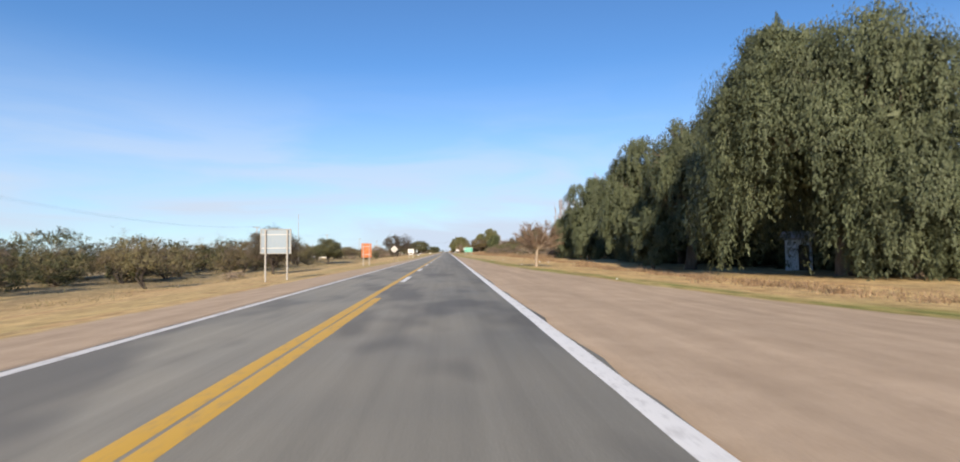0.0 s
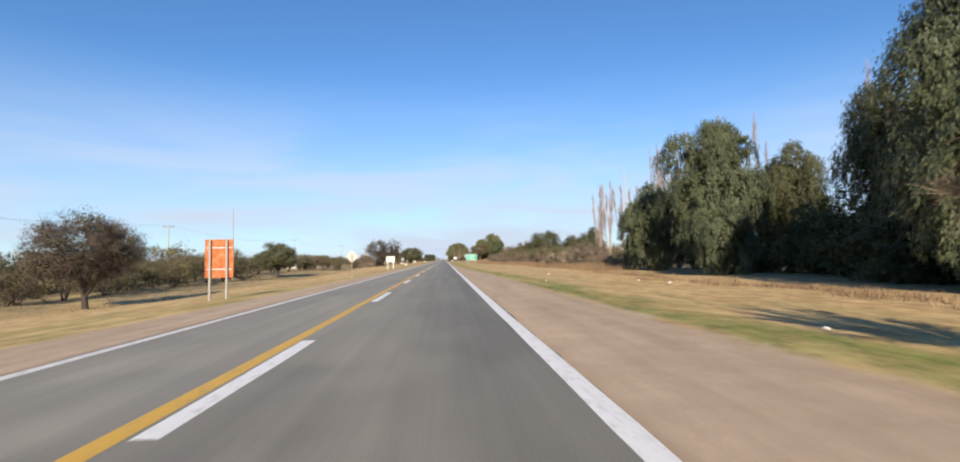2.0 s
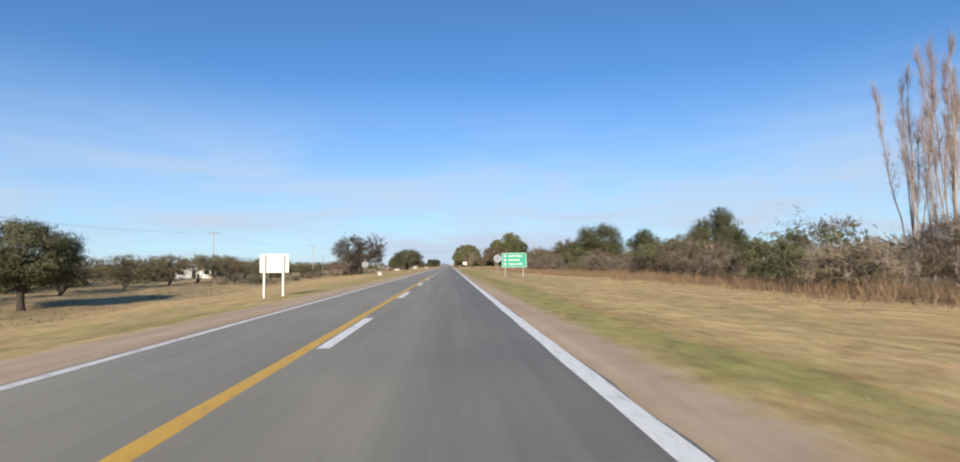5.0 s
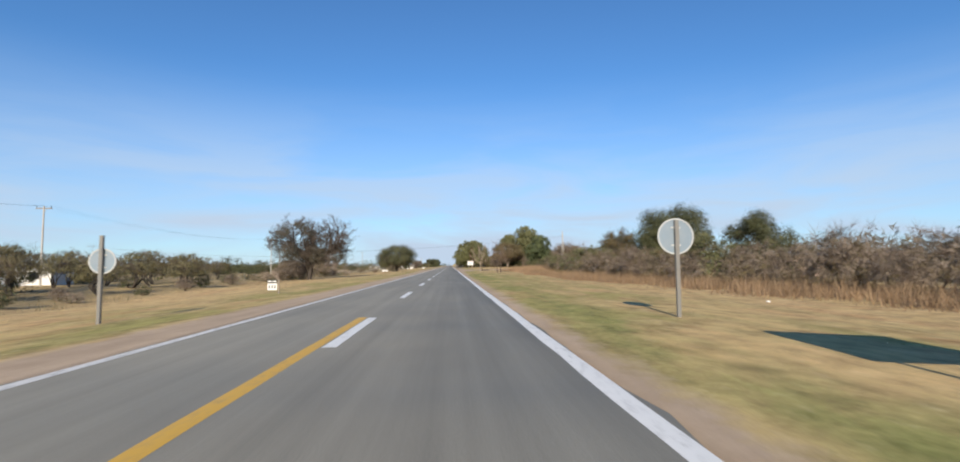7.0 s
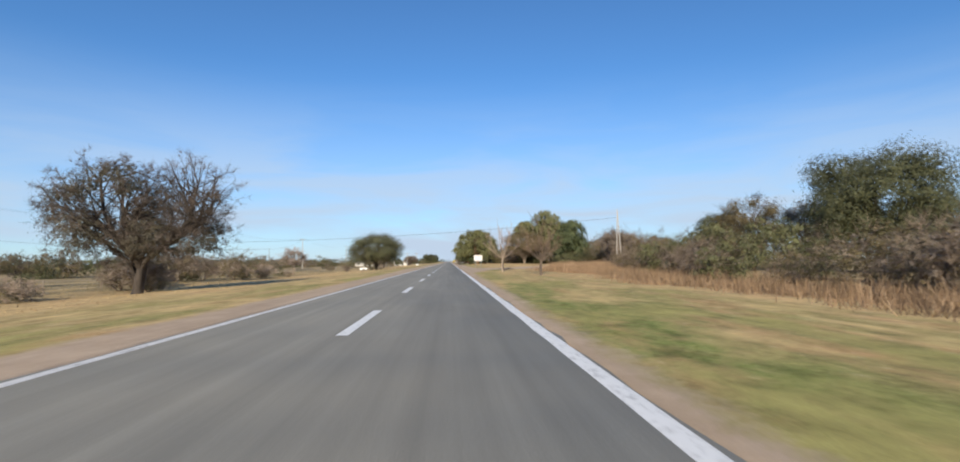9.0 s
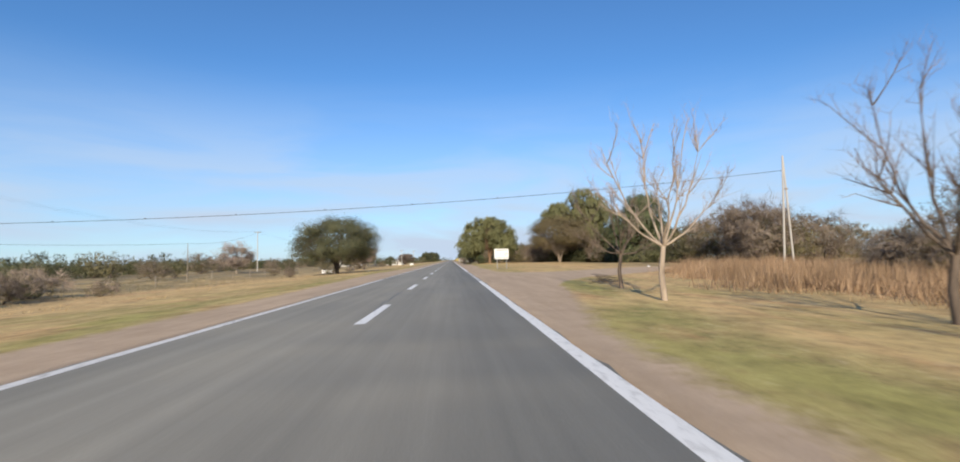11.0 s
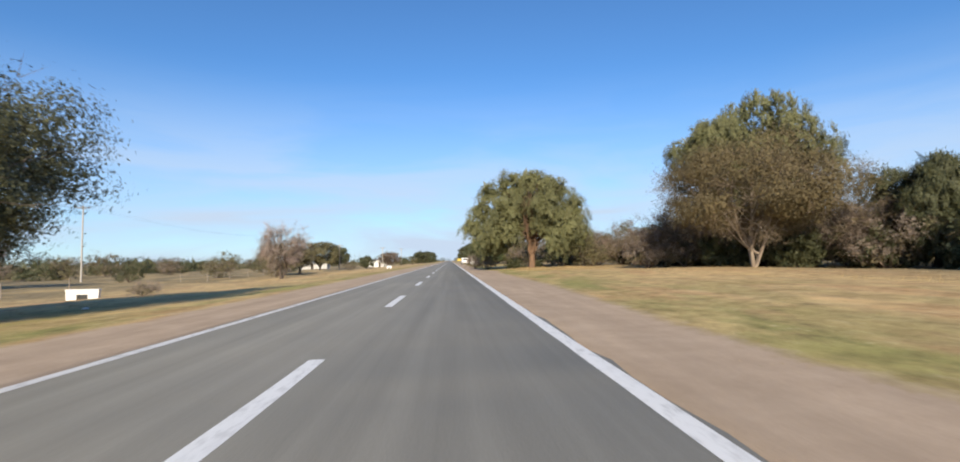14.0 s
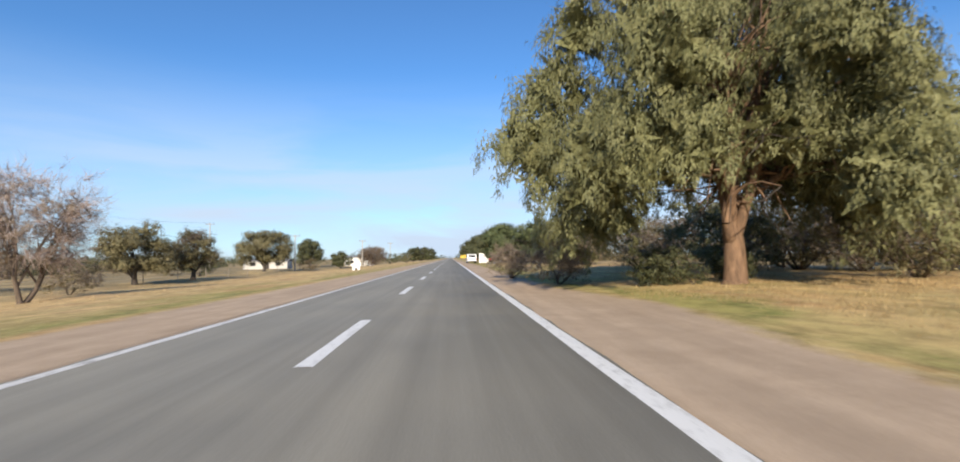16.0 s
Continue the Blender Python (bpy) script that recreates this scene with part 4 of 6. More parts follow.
def pollard_tree(x, y, seed):
    """A straight stem with a head of many limbs that spread like an umbrella and end in fine upright twigs."""
    rng = np.random.default_rng(seed)
    limbs, twigs, tips = [], [], []
    top = np.array([0.10, 0.0, 1.55])
    curve_run(limbs, np.array([[0, 0, -0.3], [0.0, 0, 0.1], [0.03, 0.02, 0.8], top]), 0.15, 0.105)
    for i in range(36):
        a = i * 2.399 + rng.uniform(-0.2, 0.2)
        e = radians(rng.choice([10, 18, 27, 38, 50, 64]) + rng.uniform(-6, 6))
        flat = np.array([math.cos(a), math.sin(a), 0])
        ln = 2.0 * rng.uniform(0.85, 1.08) * (1 + 0.12 * math.sin(e))
        end = top + (flat * math.cos(e) + [0, 0, math.sin(e)]) * ln
        mid = top + (flat * math.cos(e * 0.72) + [0, 0, math.sin(e * 0.72)]) * ln * 0.52 + rng.normal(0, 0.05, 3)
        pts = bezier(top, mid, end, 6)
        curve_run(limbs, pts, 0.052, 0.012)
        for j in range(12):
            k = rng.integers(2, 7)
            d = unit(unit(pts[k] - pts[k - 1]) + rng.normal(0, 0.42, 3) + [0, 0, 0.25])
            q = pts[k] + d * rng.uniform(0.25, 0.62)
            twigs += [(*pts[k], 0.012, *q, 0.006)]
            tips += [q, (q + pts[k]) / 2]
    tips = np.array(tips)
    c, d, sd, ln, wd = spray(rng, tips, 13, 0.32, 0.011, up=0.45)
    return plant("small_tree", "small bare pollarded tree with a pale trunk", "tree", x, y, limbs, twigs, [("twig_spray", slip_mesh("twig_spray", c, d, sd, ln, wd), "twig_red")],
                 "bark_pale", "", 7, "twig_red")


pollard_tree(10.0, 43.8, 31)


# bare poplars
def poplar(x, y, h, seed, label="tall bare poplar with pale upright twigs"):
    """Several upright leaders from one foot, with steep branches and a haze of fine twigs."""
    rng = np.random.default_rng(seed)
    limbs, twigs, tips = [], [], []
    for q in range(5):
        a = rng.uniform(0, 2 * math.pi)
        top = h * (1.0 if q == 0 else rng.uniform(0.62, 0.93))
        way = np.array([math.cos(a), math.sin(a), 0]) * (0.3 if q == 0 else rng.uniform(0.8, 2.4))
        z = np.linspace(0, 1, 10)
        pts = way * (z ** 0.8)[:, None] + np.cumsum(rng.normal(0, 0.05, (10, 3)), 0) * [1, 1, 0]
        pts[:, 2] = z * top
        pts[0, 2] = -0.25
        curve_run(limbs, pts, 0.13 if q == 0 else 0.08, 0.012)
        for i in range(30):
            f = rng.uniform(0.25, 0.99) ** 0.65
            k = f * 9
            b = pts[int(k)] + (pts[min(int(k) + 1, 9)] - pts[int(k)]) * (k % 1)
            a = rng.uniform(0, 2 * math.pi)
            ln = rng.uniform(0.6, 1.1) * (0.9 + 2.2 * (1 - f))
            out = np.array([math.cos(a), math.sin(a), 0]) * rng.uniform(0.18, 0.40)
            e = b + (out + [0, 0, 1]) * ln * 0.5
            e2 = e + (out * 0.4 + [0, 0, 1]) * ln * 0.5
            twigs += [(*b, 0.016, *e, 0.011), (*e, 0.011, *e2, 0.006)]
            tips += [e, e2, (b + e) / 2]
    c, d, s, l, w = spray(rng, np.array(tips), 8, 0.75, 0.012, up=1.7)
    return plant("poplar", label, "tree", x, y, limbs, twigs, [("twig_spray", slip_mesh("twig_spray", c, d, s, l, w), "poplar_twig")], "bark_poplar",
                 "row of bare poplars", 5, "poplar_twig")


pop = [poplar(35.1, 138.7, 17.0, 51), poplar(43.4, 136.0, 22.5, 52), poplar(42.0, 130.5, 21.5, 53)]
rng = np.random.default_rng(77)
for x, y, s, k in ((33.0, 138.2, 0.72, 0), (38.1, 139.0, 0.97, 0), (41.3, 139.5, 0.95, 0), (34.0, 140.5, 0.9, 0),
                   (44.6, 133.0, 0.93, 2), (41.2, 127.5, 0.98, 1), (43.2, 125.0, 1.0, 2), (42.6, 120.5, 1.0, 1), (41.8, 114.5, 0.92, 1),
                   (43.8, 110.5, 0.95, 2), (41.0, 107.0, 0.9, 1), (31.0, 90.5, 0.72, 2), (36.5, 92.0, 0.75, 1), (33.4, 74.0, 0.72, 2)):
    put_copy(pop[k], x, y, rng.uniform(0, 360), s * rng.uniform(0.85, 1.0), s * rng.uniform(0.96, 1.03))

# ---- scrub: prototypes and their copies ----
SCRUB = [
    shrub("dusty olive scrub bush with many thin stems", -37.0, 64.0, 4.2, 6.4, 61, "scrub_leaf", 2, 0.13, 2, fill=2500, lobes=14, wide=0.38),
    shrub("brown half-leafless scrub bush", 26.5, 157.0, 4.4, 6.6, 62, "brown_leaf", 1, 0.11, 6, fill=2600, lobes=14, wide=0.38, haze=1500),
    shrub("dark olive scrub bush, dense to the ground", -41.0, 104.0, 4.0, 6.2, 63, "dark_and_shade_leaf", 2, 0.14, 1, fill=2600, lobes=13, wide=0.40),
    shrub("grey leafless thorn bush", 26.0, 126.0, 3.8, 5.6, 64, "brown_leaf", 0, 0.11, 8, haze=3400, fill=700),
    shrub("green scrub bush among dry weeds", 25.5, 163.0, 4.3, 6.4, 65, "olive_leaf", 2, 0.14, 1, fill=2600, lobes=13, wide=0.40),
    shrub("low pale scrub with a tangle of dry twigs", 23.0, 133.0, 2.4, 4.6, 66, "scrub_leaf", 1, 0.11, 8, fill=1000, twig_mat="twig_pale", haze=900),
    # filler bush: its dark leaves stand in for black shade among the trees
    shrub("dark leafy bush put in for the shade behind and below taller trees", 33.0, 20.0, 4.4, 6.2, 67, "dark_and_shade_leaf", 0, 0.22, 0, base=-0.12, n=(4, 3, 1), fill=2280, lobes=14, wide=0.45),
]
SCRUB.append(broad_tree("thorn_tree", "low brown-olive thorn tree with a flat crown in the field", -38.5, 205.0, 5.0, 7.2, 68, "scrub_leaf", per=2, leaf=0.12, base=0.20, trunk_h=1.3, trunk_r=0.20, stems=3,
                        n=(6, 5, 2), extra_twigs=3, fill=3300, lobes=18, wide=0.34, group="low thorn trees in the field", low=-0.4))
SCRUB.append(broad_tree("thorn_tree", "low half-bare thorn tree with a flat crown in the field", -36.0, 60.0, 4.6, 6.6, 69, "brown_leaf", per=2, leaf=0.11, base=0.18, trunk_h=1.1, trunk_r=0.18, stems=4,
                        n=(6, 5, 2), extra_twigs=8, fill=2500, lobes=18, wide=0.34, group="low thorn trees in the field", low=-0.4))
# sparser bushes for the rows at the back
BACK = [
    shrub("olive scrub bush in the back rows", -52.0, 70.0, 4.2, 6.4, 71, "scrub_leaf", 0, 0.16, 0, fill=1500, lobes=12, wide=0.40, n=(4, 3, 1)),
    shrub("brown scrub bush in the back rows", 34.0, 214.0, 4.4, 6.6, 72, "brown_leaf", 0, 0.18, 3, fill=1100, lobes=12, wide=0.40, haze=700, n=(5, 4, 2)),
    shrub("dark scrub bush in the back rows", -54.0, 112.0, 4.0, 6.2, 73, "dark_and_shade_leaf", 0, 0.16, 0, fill=1500, lobes=12, wide=0.42, n=(4, 3, 1)),
    shrub("grey leafless bush in the back rows", 36.0, 226.0, 3.8, 5.6, 74, "brown_leaf", 0, 0.16, 5, haze=1700, fill=420, n=(5, 4, 2)),
    shrub("dull green scrub bush in the back rows", 34.5, 203.0, 4.3, 6.4, 75, "olive_leaf", 0, 0.16, 0, fill=1500, lobes=12, wide=0.42, n=(4, 3, 1)),
]


def bush_for(x, y, k):
    """The full bush near the road, the sparser one far from it or far ahead."""
    far = (x < -44 or x > 32 and y < 300 or x > 41) or y > 425
    return BACK[k] if far and k < 5 else SCRUB[k]


rng = np.random.default_rng(5)
RIGHT = []
for y in np.arange(104, 283, 5.8):          # front row, then two rows behind
    edge = float(np.interp(y, [100, 185, 197, 235, 262, 283], [24.5, 24, 21, 20.5, 22.5, 28]))
    dry = y < 132
    RIGHT.append((edge + rng.uniform(0, 1.8), y + rng.uniform(-1.5, 1.5), rng.uniform(0.5, 0.95) * (0.6 if dry else 1), rng.choice([3, 1, 3] if dry else [1, 3, 3, 4, 5, 3, 1])))
    RIGHT.append((edge + 6 + rng.uniform(-1, 2), y + 2 + rng.uniform(-2, 2), rng.uniform(0.75, 1.2) * (0.6 if dry else 1), rng.choice([3, 1, 1] if dry else [3, 1, 2, 4, 3])))
for y in np.arange(306, 372, 5.0):          # behind the side lane
    RIGHT.append((38 + rng.uniform(-1, 3) - max(0, y - 330) * 0.25, y, rng.uniform(1.1, 1.6), rng.choice([3, 3, 3, 1, 0])))
    RIGHT.append((46 + rng.uniform(-1, 3) - max(0, y - 330) * 0.25, y + 2, rng.uniform(1.4, 1.9), rng.choice([3, 3, 1])))
# behind the side lane and beside the tall trees
LANE_SCRUB = ((52, 320, 1.5, 3), (60, 326, 1.6, 1), (68, 333, 1.6, 0), (57, 312, 1.1, 3), (36, 334, 1.0, 2), (33, 341, 0.9, 2), (26.5, 362, 0.9, 3), (27.4, 366.4, 1.25, 3), (29.3, 365.0, 1.6, 3), (30.5, 361.5, 1.7, 1),
              (31, 366, 1.1, 2), (26.0, 371, 1.0, 2), (20.3, 364, 0.85, 3), (22.3, 364.8, 1.15, 1), (23.6, 363.0, 1.4, 3), (28.6, 323.6, 0.6, 4), (32.5, 325.0, 0.7, 4), (30.6, 322.8, 0.5, 4),
              (34, 323, 0.8, 2))
# dark bushes added for the deep shade below the tall trees
SHADE_THICKET = ((29, 356, 0.85), (33, 352, 1.0), (34, 345, 1.0), (36, 338, 1.1), (25.5, 359, 0.8), (38, 331, 1.0), (34, 331, 0.8), (30, 363, 0.9),
                 (26, 366, 0.8), (29.5, 368, 1.2), (28, 369, 1.3), (33, 366, 1.3), (37, 358, 1.2), (24.8, 373, 1.0), (31, 359, 1.0), (38, 346, 1.2),
                 (26, 379, 1.2), (29, 377, 1.4), (28, 383, 1.3), (32, 381, 1.5))
# beyond the pepper tree
FAR_SCRUB = ((28.5, 376, 1.1, 1), (19, 379, 0.95, 0), (22, 385, 1.15, 3), (18, 390, 1.0, 4), (24, 394, 1.3, 1), (16, 399, 1.0, 0), (20, 406, 1.2, 3),
             (15, 415, 1.1, 1), (18, 424, 1.2, 0), (16, 436, 0.9, 3), (13.5, 443, 0.8, 1), (17, 480, 1.2, 4), (15, 495, 1.2, 0), (14, 515, 1.3, 2),
             (13, 540, 1.4, 4), (21.5, 389, 1.3, 0), (24, 383, 1.2, 1), (20, 395, 1.2, 4), (27, 388, 1.5, 0), (23, 401, 1.4, 3), (25.5, 386, 1.1, 2))
# thicket at the feet of the poplars; dark-leaved bushes stand in for its shade
POPLAR_THICKET = ((30.0, 118.0, 0.62, 2), (33.0, 121.0, 0.7, 2), (36.5, 119.0, 0.75, 2), (33.5, 114.0, 0.62, 2), (37.0, 112.5, 0.72, 2), (40.0, 118.0, 0.8, 2), (38.5, 124.0, 0.8, 3), (35.0, 108.5, 0.6, 2))
RIGHT += POPLAR_THICKET
RIGHT += LANE_SCRUB
RIGHT += [(x, y, s, 6 if y < 374 else 3) for x, y, s in SHADE_THICKET]
RIGHT += FAR_SCRUB
for y in np.arange(4, 84, 5.0):            # dark bushes added for the black shade behind the willows
    RIGHT.append((34.5 + rng.uniform(-2.5, 1.5), y, rng.uniform(1.4, 1.8), 6))
    RIGHT.append((29.0 + rng.uniform(-1.5, 1.5), y + 2.5, rng.uniform(0.75, 1.05), 6))
for x, y, s, k in RIGHT:
    put_copy(bush_for(x, y, int(k)), x, y, rng.uniform(0, 360), s, s * rng.uniform(0.85, 1.12))

LEFT = []
for y in np.arange(20, 140, 4.6):           # scrub belt in the low field
    LEFT.append((-34 - rng.uniform(0, 7) - 0.045 * max(0, 60 - y), y + rng.uniform(-2, 2), rng.uniform(0.75, 1.2), rng.choice([7, 8, 2, 7, 0, 8])))
    LEFT.append((-46 - rng.uniform(0, 7), y + rng.uniform(-2, 2), rng.uniform(1.25, 1.7), rng.choice([0, 2, 1, 0])))
for y in np.arange(140, 262, 6.0):
    LEFT.append((-42 - rng.uniform(0, 6), y + rng.uniform(-2, 2), rng.uniform(0.8, 1.15), rng.choice([7, 7, 8, 7, 2])))
    LEFT.append((-56 - rng.uniform(0, 8), y + rng.uniform(-2, 2), rng.uniform(1.1, 1.35), rng.choice([0, 2, 1])))
for y in np.arange(252, 300, 5.0):
    LEFT.append((-29 - rng.uniform(0, 8), y + rng.uniform(-2, 2), rng.uniform(0.7, 1.0), rng.choice([1, 3, 3, 5])))
for y in np.arange(300, 520, 9.0):
    LEFT.append((-60 - rng.uniform(0, 14), y + rng.uniform(-3, 3), rng.uniform(0.9, 1.4), rng.choice([0, 2, 1, 3])))
for x, y, s, k in ((-27.6, 50, 0.85, 7), (-24.0, 60, 0.35, 5), (-27, 70, 0.4, 5), (-33.5, 214, 0.95, 7), (-29, 217, 0.8, 7), (-36, 222, 0.9, 8), (-35.5, 198, 0.9, 8), (-31.5, 206, 0.8, 7), (-26.5, 236, 0.7, 5), (-24.5, 249, 0.75, 3),
                   (-17.5, 331.5, 0.35, 0), (-18.5, 352, 0.4, 5), (-24, 332, 0.45, 3), (-31, 345, 0.5, 1), (-44, 330, 0.7, 1), (-49, 345, 0.9, 0), (-43, 391, 0.8, 2), (-36, 402, 0.9, 0),
                   (-26, 400, 0.6, 1), (-36, 440, 0.9, 2), (-28, 470, 0.7, 1), (-48, 455, 1.1, 0), (-24, 520, 0.9, 1), (-20, 545, 1.0, 2), (-27, 560, 1.2, 3), (-18, 585, 1.1, 0)):
    LEFT.append((x, y, s, k))
# low bushes, many dark, added in place of pockets of shadow in the field
for y in np.arange(188, 300, 4.5):
    LEFT.append((-25 - rng.uniform(0, 9), y + rng.uniform(-2, 2), rng.uniform(0.25, 0.5), rng.choice([2, 5, 3, 2])))
for x, y, s, k in LEFT:
    put_copy(bush_for(x, y, int(k)), x, y, rng.uniform(0, 360), s, s * rng.uniform(0.85, 1.1))

# ---- single trees beside the right-hand verge ----
broad_tree("thorn_tree", "tall dark olive thorn tree behind scrub", 45.8, 188.0, 10.4, 9.0, 81, "dark_and_shade_leaf", per=3, leaf=0.19, base=0.04, fill=30000, lobes=18, wide=0.42)
broad_tree("thorn_tree", "broad dark olive thorn tree above brown scrub", 44.8, 250.5, 13.0, 14.4, 82, "dark_and_shade_leaf", per=3, leaf=0.18, base=0.06, n=(9, 7, 3), radius=0.4, fill=56000, lobes=34, wide=0.42)
broad_tree("thorn_tree", "rounded dark olive thorn tree behind scrub", 53.0, 237.0, 9.8, 12.0, 83, "dark_and_shade_leaf", per=3, leaf=0.20, base=0.04, fill=26000, lobes=18, wide=0.42)
broad_tree("thorn_tree", "brown half-leafless thorn tree in scrub", 37.2, 260.0, 9.4, 8.8, 84, "brown_leaf", per=3, leaf=0.14, base=0.06, extra_twigs=6, fill=13000, lobes=20, wide=0.34)
broad_tree("thorn_tree", "dark thorn tree at the edge of the scrub", 43.0, 277.0, 8.6, 8.6, 85, "dark_and_shade_leaf", per=3, leaf=0.20, base=0.02, fill=20000, lobes=16, wide=0.42)
bare_tree("bare_tree", "brown leafless tree in scrub", 45.5, 262.0, 8.2, 8.0, 86, "bark", "twig", per=5, base=0.10, slip=0.022, haze=7000)
bare_tree("bare_tree", "brown leafless tree beside the dirt lane", 37.5, 306.0, 8.2, 9.0, 87, "bark", "twig", per=5, base=0.04, slip=0.022, haze=9000)


def rising_tree(label, x, y, h, fork, seed, bark, twig_mat, radius, leaders):
    """A leafless tree whose thin limbs leave a fork and curve upwards; leaders: heading, tilt and length of each."""
    rng = np.random.default_rng(seed)
    limbs, twigs, tips = [], [], []
    top = np.array([0.05, 0.0, fork])
    curve_run(limbs, np.array([[0.06, 0, -0.3], [0.03, 0, 0.08], [-0.03, 0.02, fork * 0.5], top]), radius * 1.25, radius * 0.8)
    for head, tilt, ln in leaders:
        flat = np.array([math.cos(radians(head)), math.sin(radians(head)), 0])
        s, c = math.sin(radians(tilt)), math.cos(radians(tilt))
        end = top + (flat * s + [0, 0, c]) * ln
        mid = top + (flat * math.sin(radians(tilt + 14)) + [0, 0, math.cos(radians(tilt + 14))]) * ln * 0.45 + rng.normal(0, 0.06, 3)
        pts = bezier(top, mid, end, 8) + np.vstack([np.zeros((1, 3)), rng.normal(0, 0.025, (8, 3))])
        curve_run(limbs, pts, radius * 0.45, 0.008)
        for j in range(7):
            k = rng.integers(3, 9)
            d = unit(unit(pts[k] - pts[k - 1]) * 0.9 + rng.normal(0, 0.5, 3) * [1, 1, 0.5] + [0, 0, 0.35])
            e = pts[k] + d * ln * rng.uniform(0.18, 0.42)
            m = (pts[k] + e) / 2 + rng.normal(0, 0.04, 3) - [0, 0, 0.03]
            run = bezier(pts[k], m, e, 4)
            curve_run(limbs, run, radius * 0.20, 0.006)
            for q in range(6):
                b = run[rng.integers(1, 5)]
                f = b + unit(d + rng.normal(0, 0.45, 3) + [0, 0, 0.3]) * rng.uniform(0.15, 0.5)
                twigs.append((*b, 0.007, *f, 0.004))
                tips += [f]
    c, d, sd, l, w = spray(rng, np.array(tips), 4, 0.36, 0.006, up=0.9)
    return plant("bare_tree", label, "tree", x, y, limbs, twigs, [("twig_spray", slip_mesh("twig_spray", c, d, sd, l, w), twig_mat)], bark, "", 7, twig_mat)


rising_tree("dead grey-brown tree with a dark trunk and few crooked limbs", 9.15, 270.7, 4.5, 1.45, 90, "bark", "twig", 0.085,
            [(178, 42, 2.7), (165, 66, 1.7), (120, 12, 2.3), (20, 26, 2.2), (-60, 18, 2.0), (4, 72, 1.8), (250, 44, 1.8)])
rising_tree("leafless tree with pale rising limbs on the verge", 8.35, 264.4, 5.2, 1.65, 91, "bark_pale", "poplar_twig", 0.095,
            [(170, 30, 3.6), (185, 52, 2.2), (110, 14, 3.5), (30, 20, 3.4), (-50, 24, 3.0), (8, 50, 2.4), (260, 30, 2.8), (75, 34, 2.9)])
rising_tree("leafless tree with pale rising limbs beside others on the verge", 10.9, 252.5, 5.4, 1.5, 92, "bark", "twig_red", 0.09,
            [(160, 34, 3.2), (195, 55, 2.2), (100, 12, 3.6), (40, 24, 3.4), (-40, 22, 3.2), (10, 52, 2.4), (265, 34, 2.8)])
rising_tree("leafless tree with a rounded grey head on the verge", 12.2, 259.0, 5.6, 1.4, 93, "bark", "twig_red", 0.10,
            [(175, 40, 3.0), (140, 20, 3.6), (80, 10, 3.8), (30, 28, 3.4), (-30, 40, 2.8), (-90, 24, 3.2), (230, 48, 2.4)])

willow_tree(32.6, 330.0, 12.3, 9.0, 101, "full green roadside tree with drooping foliage", 1.2, 0.20, 0.1, mat="green_leaf", trunk=0.3, group="", subs=18, drop=0.12, name="roadside_tree", low=-0.95, lean=0.50)
broad_tree("thorn_tree", "wide brown-olive tree with pale forked trunks", 24.5, 354.0, 10.1, 15.2, 102, "brown_leaf", "bark_pale", per=8, leaf=0.11, base=0.14, trunk_h=1.7,
           trunk_r=0.26, stems=3, n=(13, 9, 4), extra_twigs=7, twig_mat="twig_brown", radius=0.5, fill=66000, lobes=40, wide=0.30, low=-0.5)
willow_tree(34.0, 366.5, 18.4, 13.0, 103, "tall olive tree with a rounded top behind a brown one", 1.3, 0.23, 0.5, mat="pepper", trunk=0.4, group="", subs=26, drop=0.09, name="roadside_tree", bark="bark_dark")
willow_tree(25.8, 362.5, 14.4, 7.4, 105, "slender olive tree with an open crown high on its trunk", 0.5, 0.19, 5.5, mat="pepper", trunk=0.26, group="", subs=14, drop=0.09, low=-0.8, lean=0.73, name="roadside_tree", bark="bark_dark")
# takes the darker leaf colour in place of the shade below the brown tree
willow_tree(35.0, 350.0, 8.6, 7.5, 104, "drooping olive tree beside a brown one, leaves darkened for shade", 0.8, 0.22, 0.2, mat="dark_and_shade_leaf", trunk=0.25, group="", subs=14, drop=0.12, name="roadside_tree", low=-0.95, lean=0.5, bark="bark_dark")


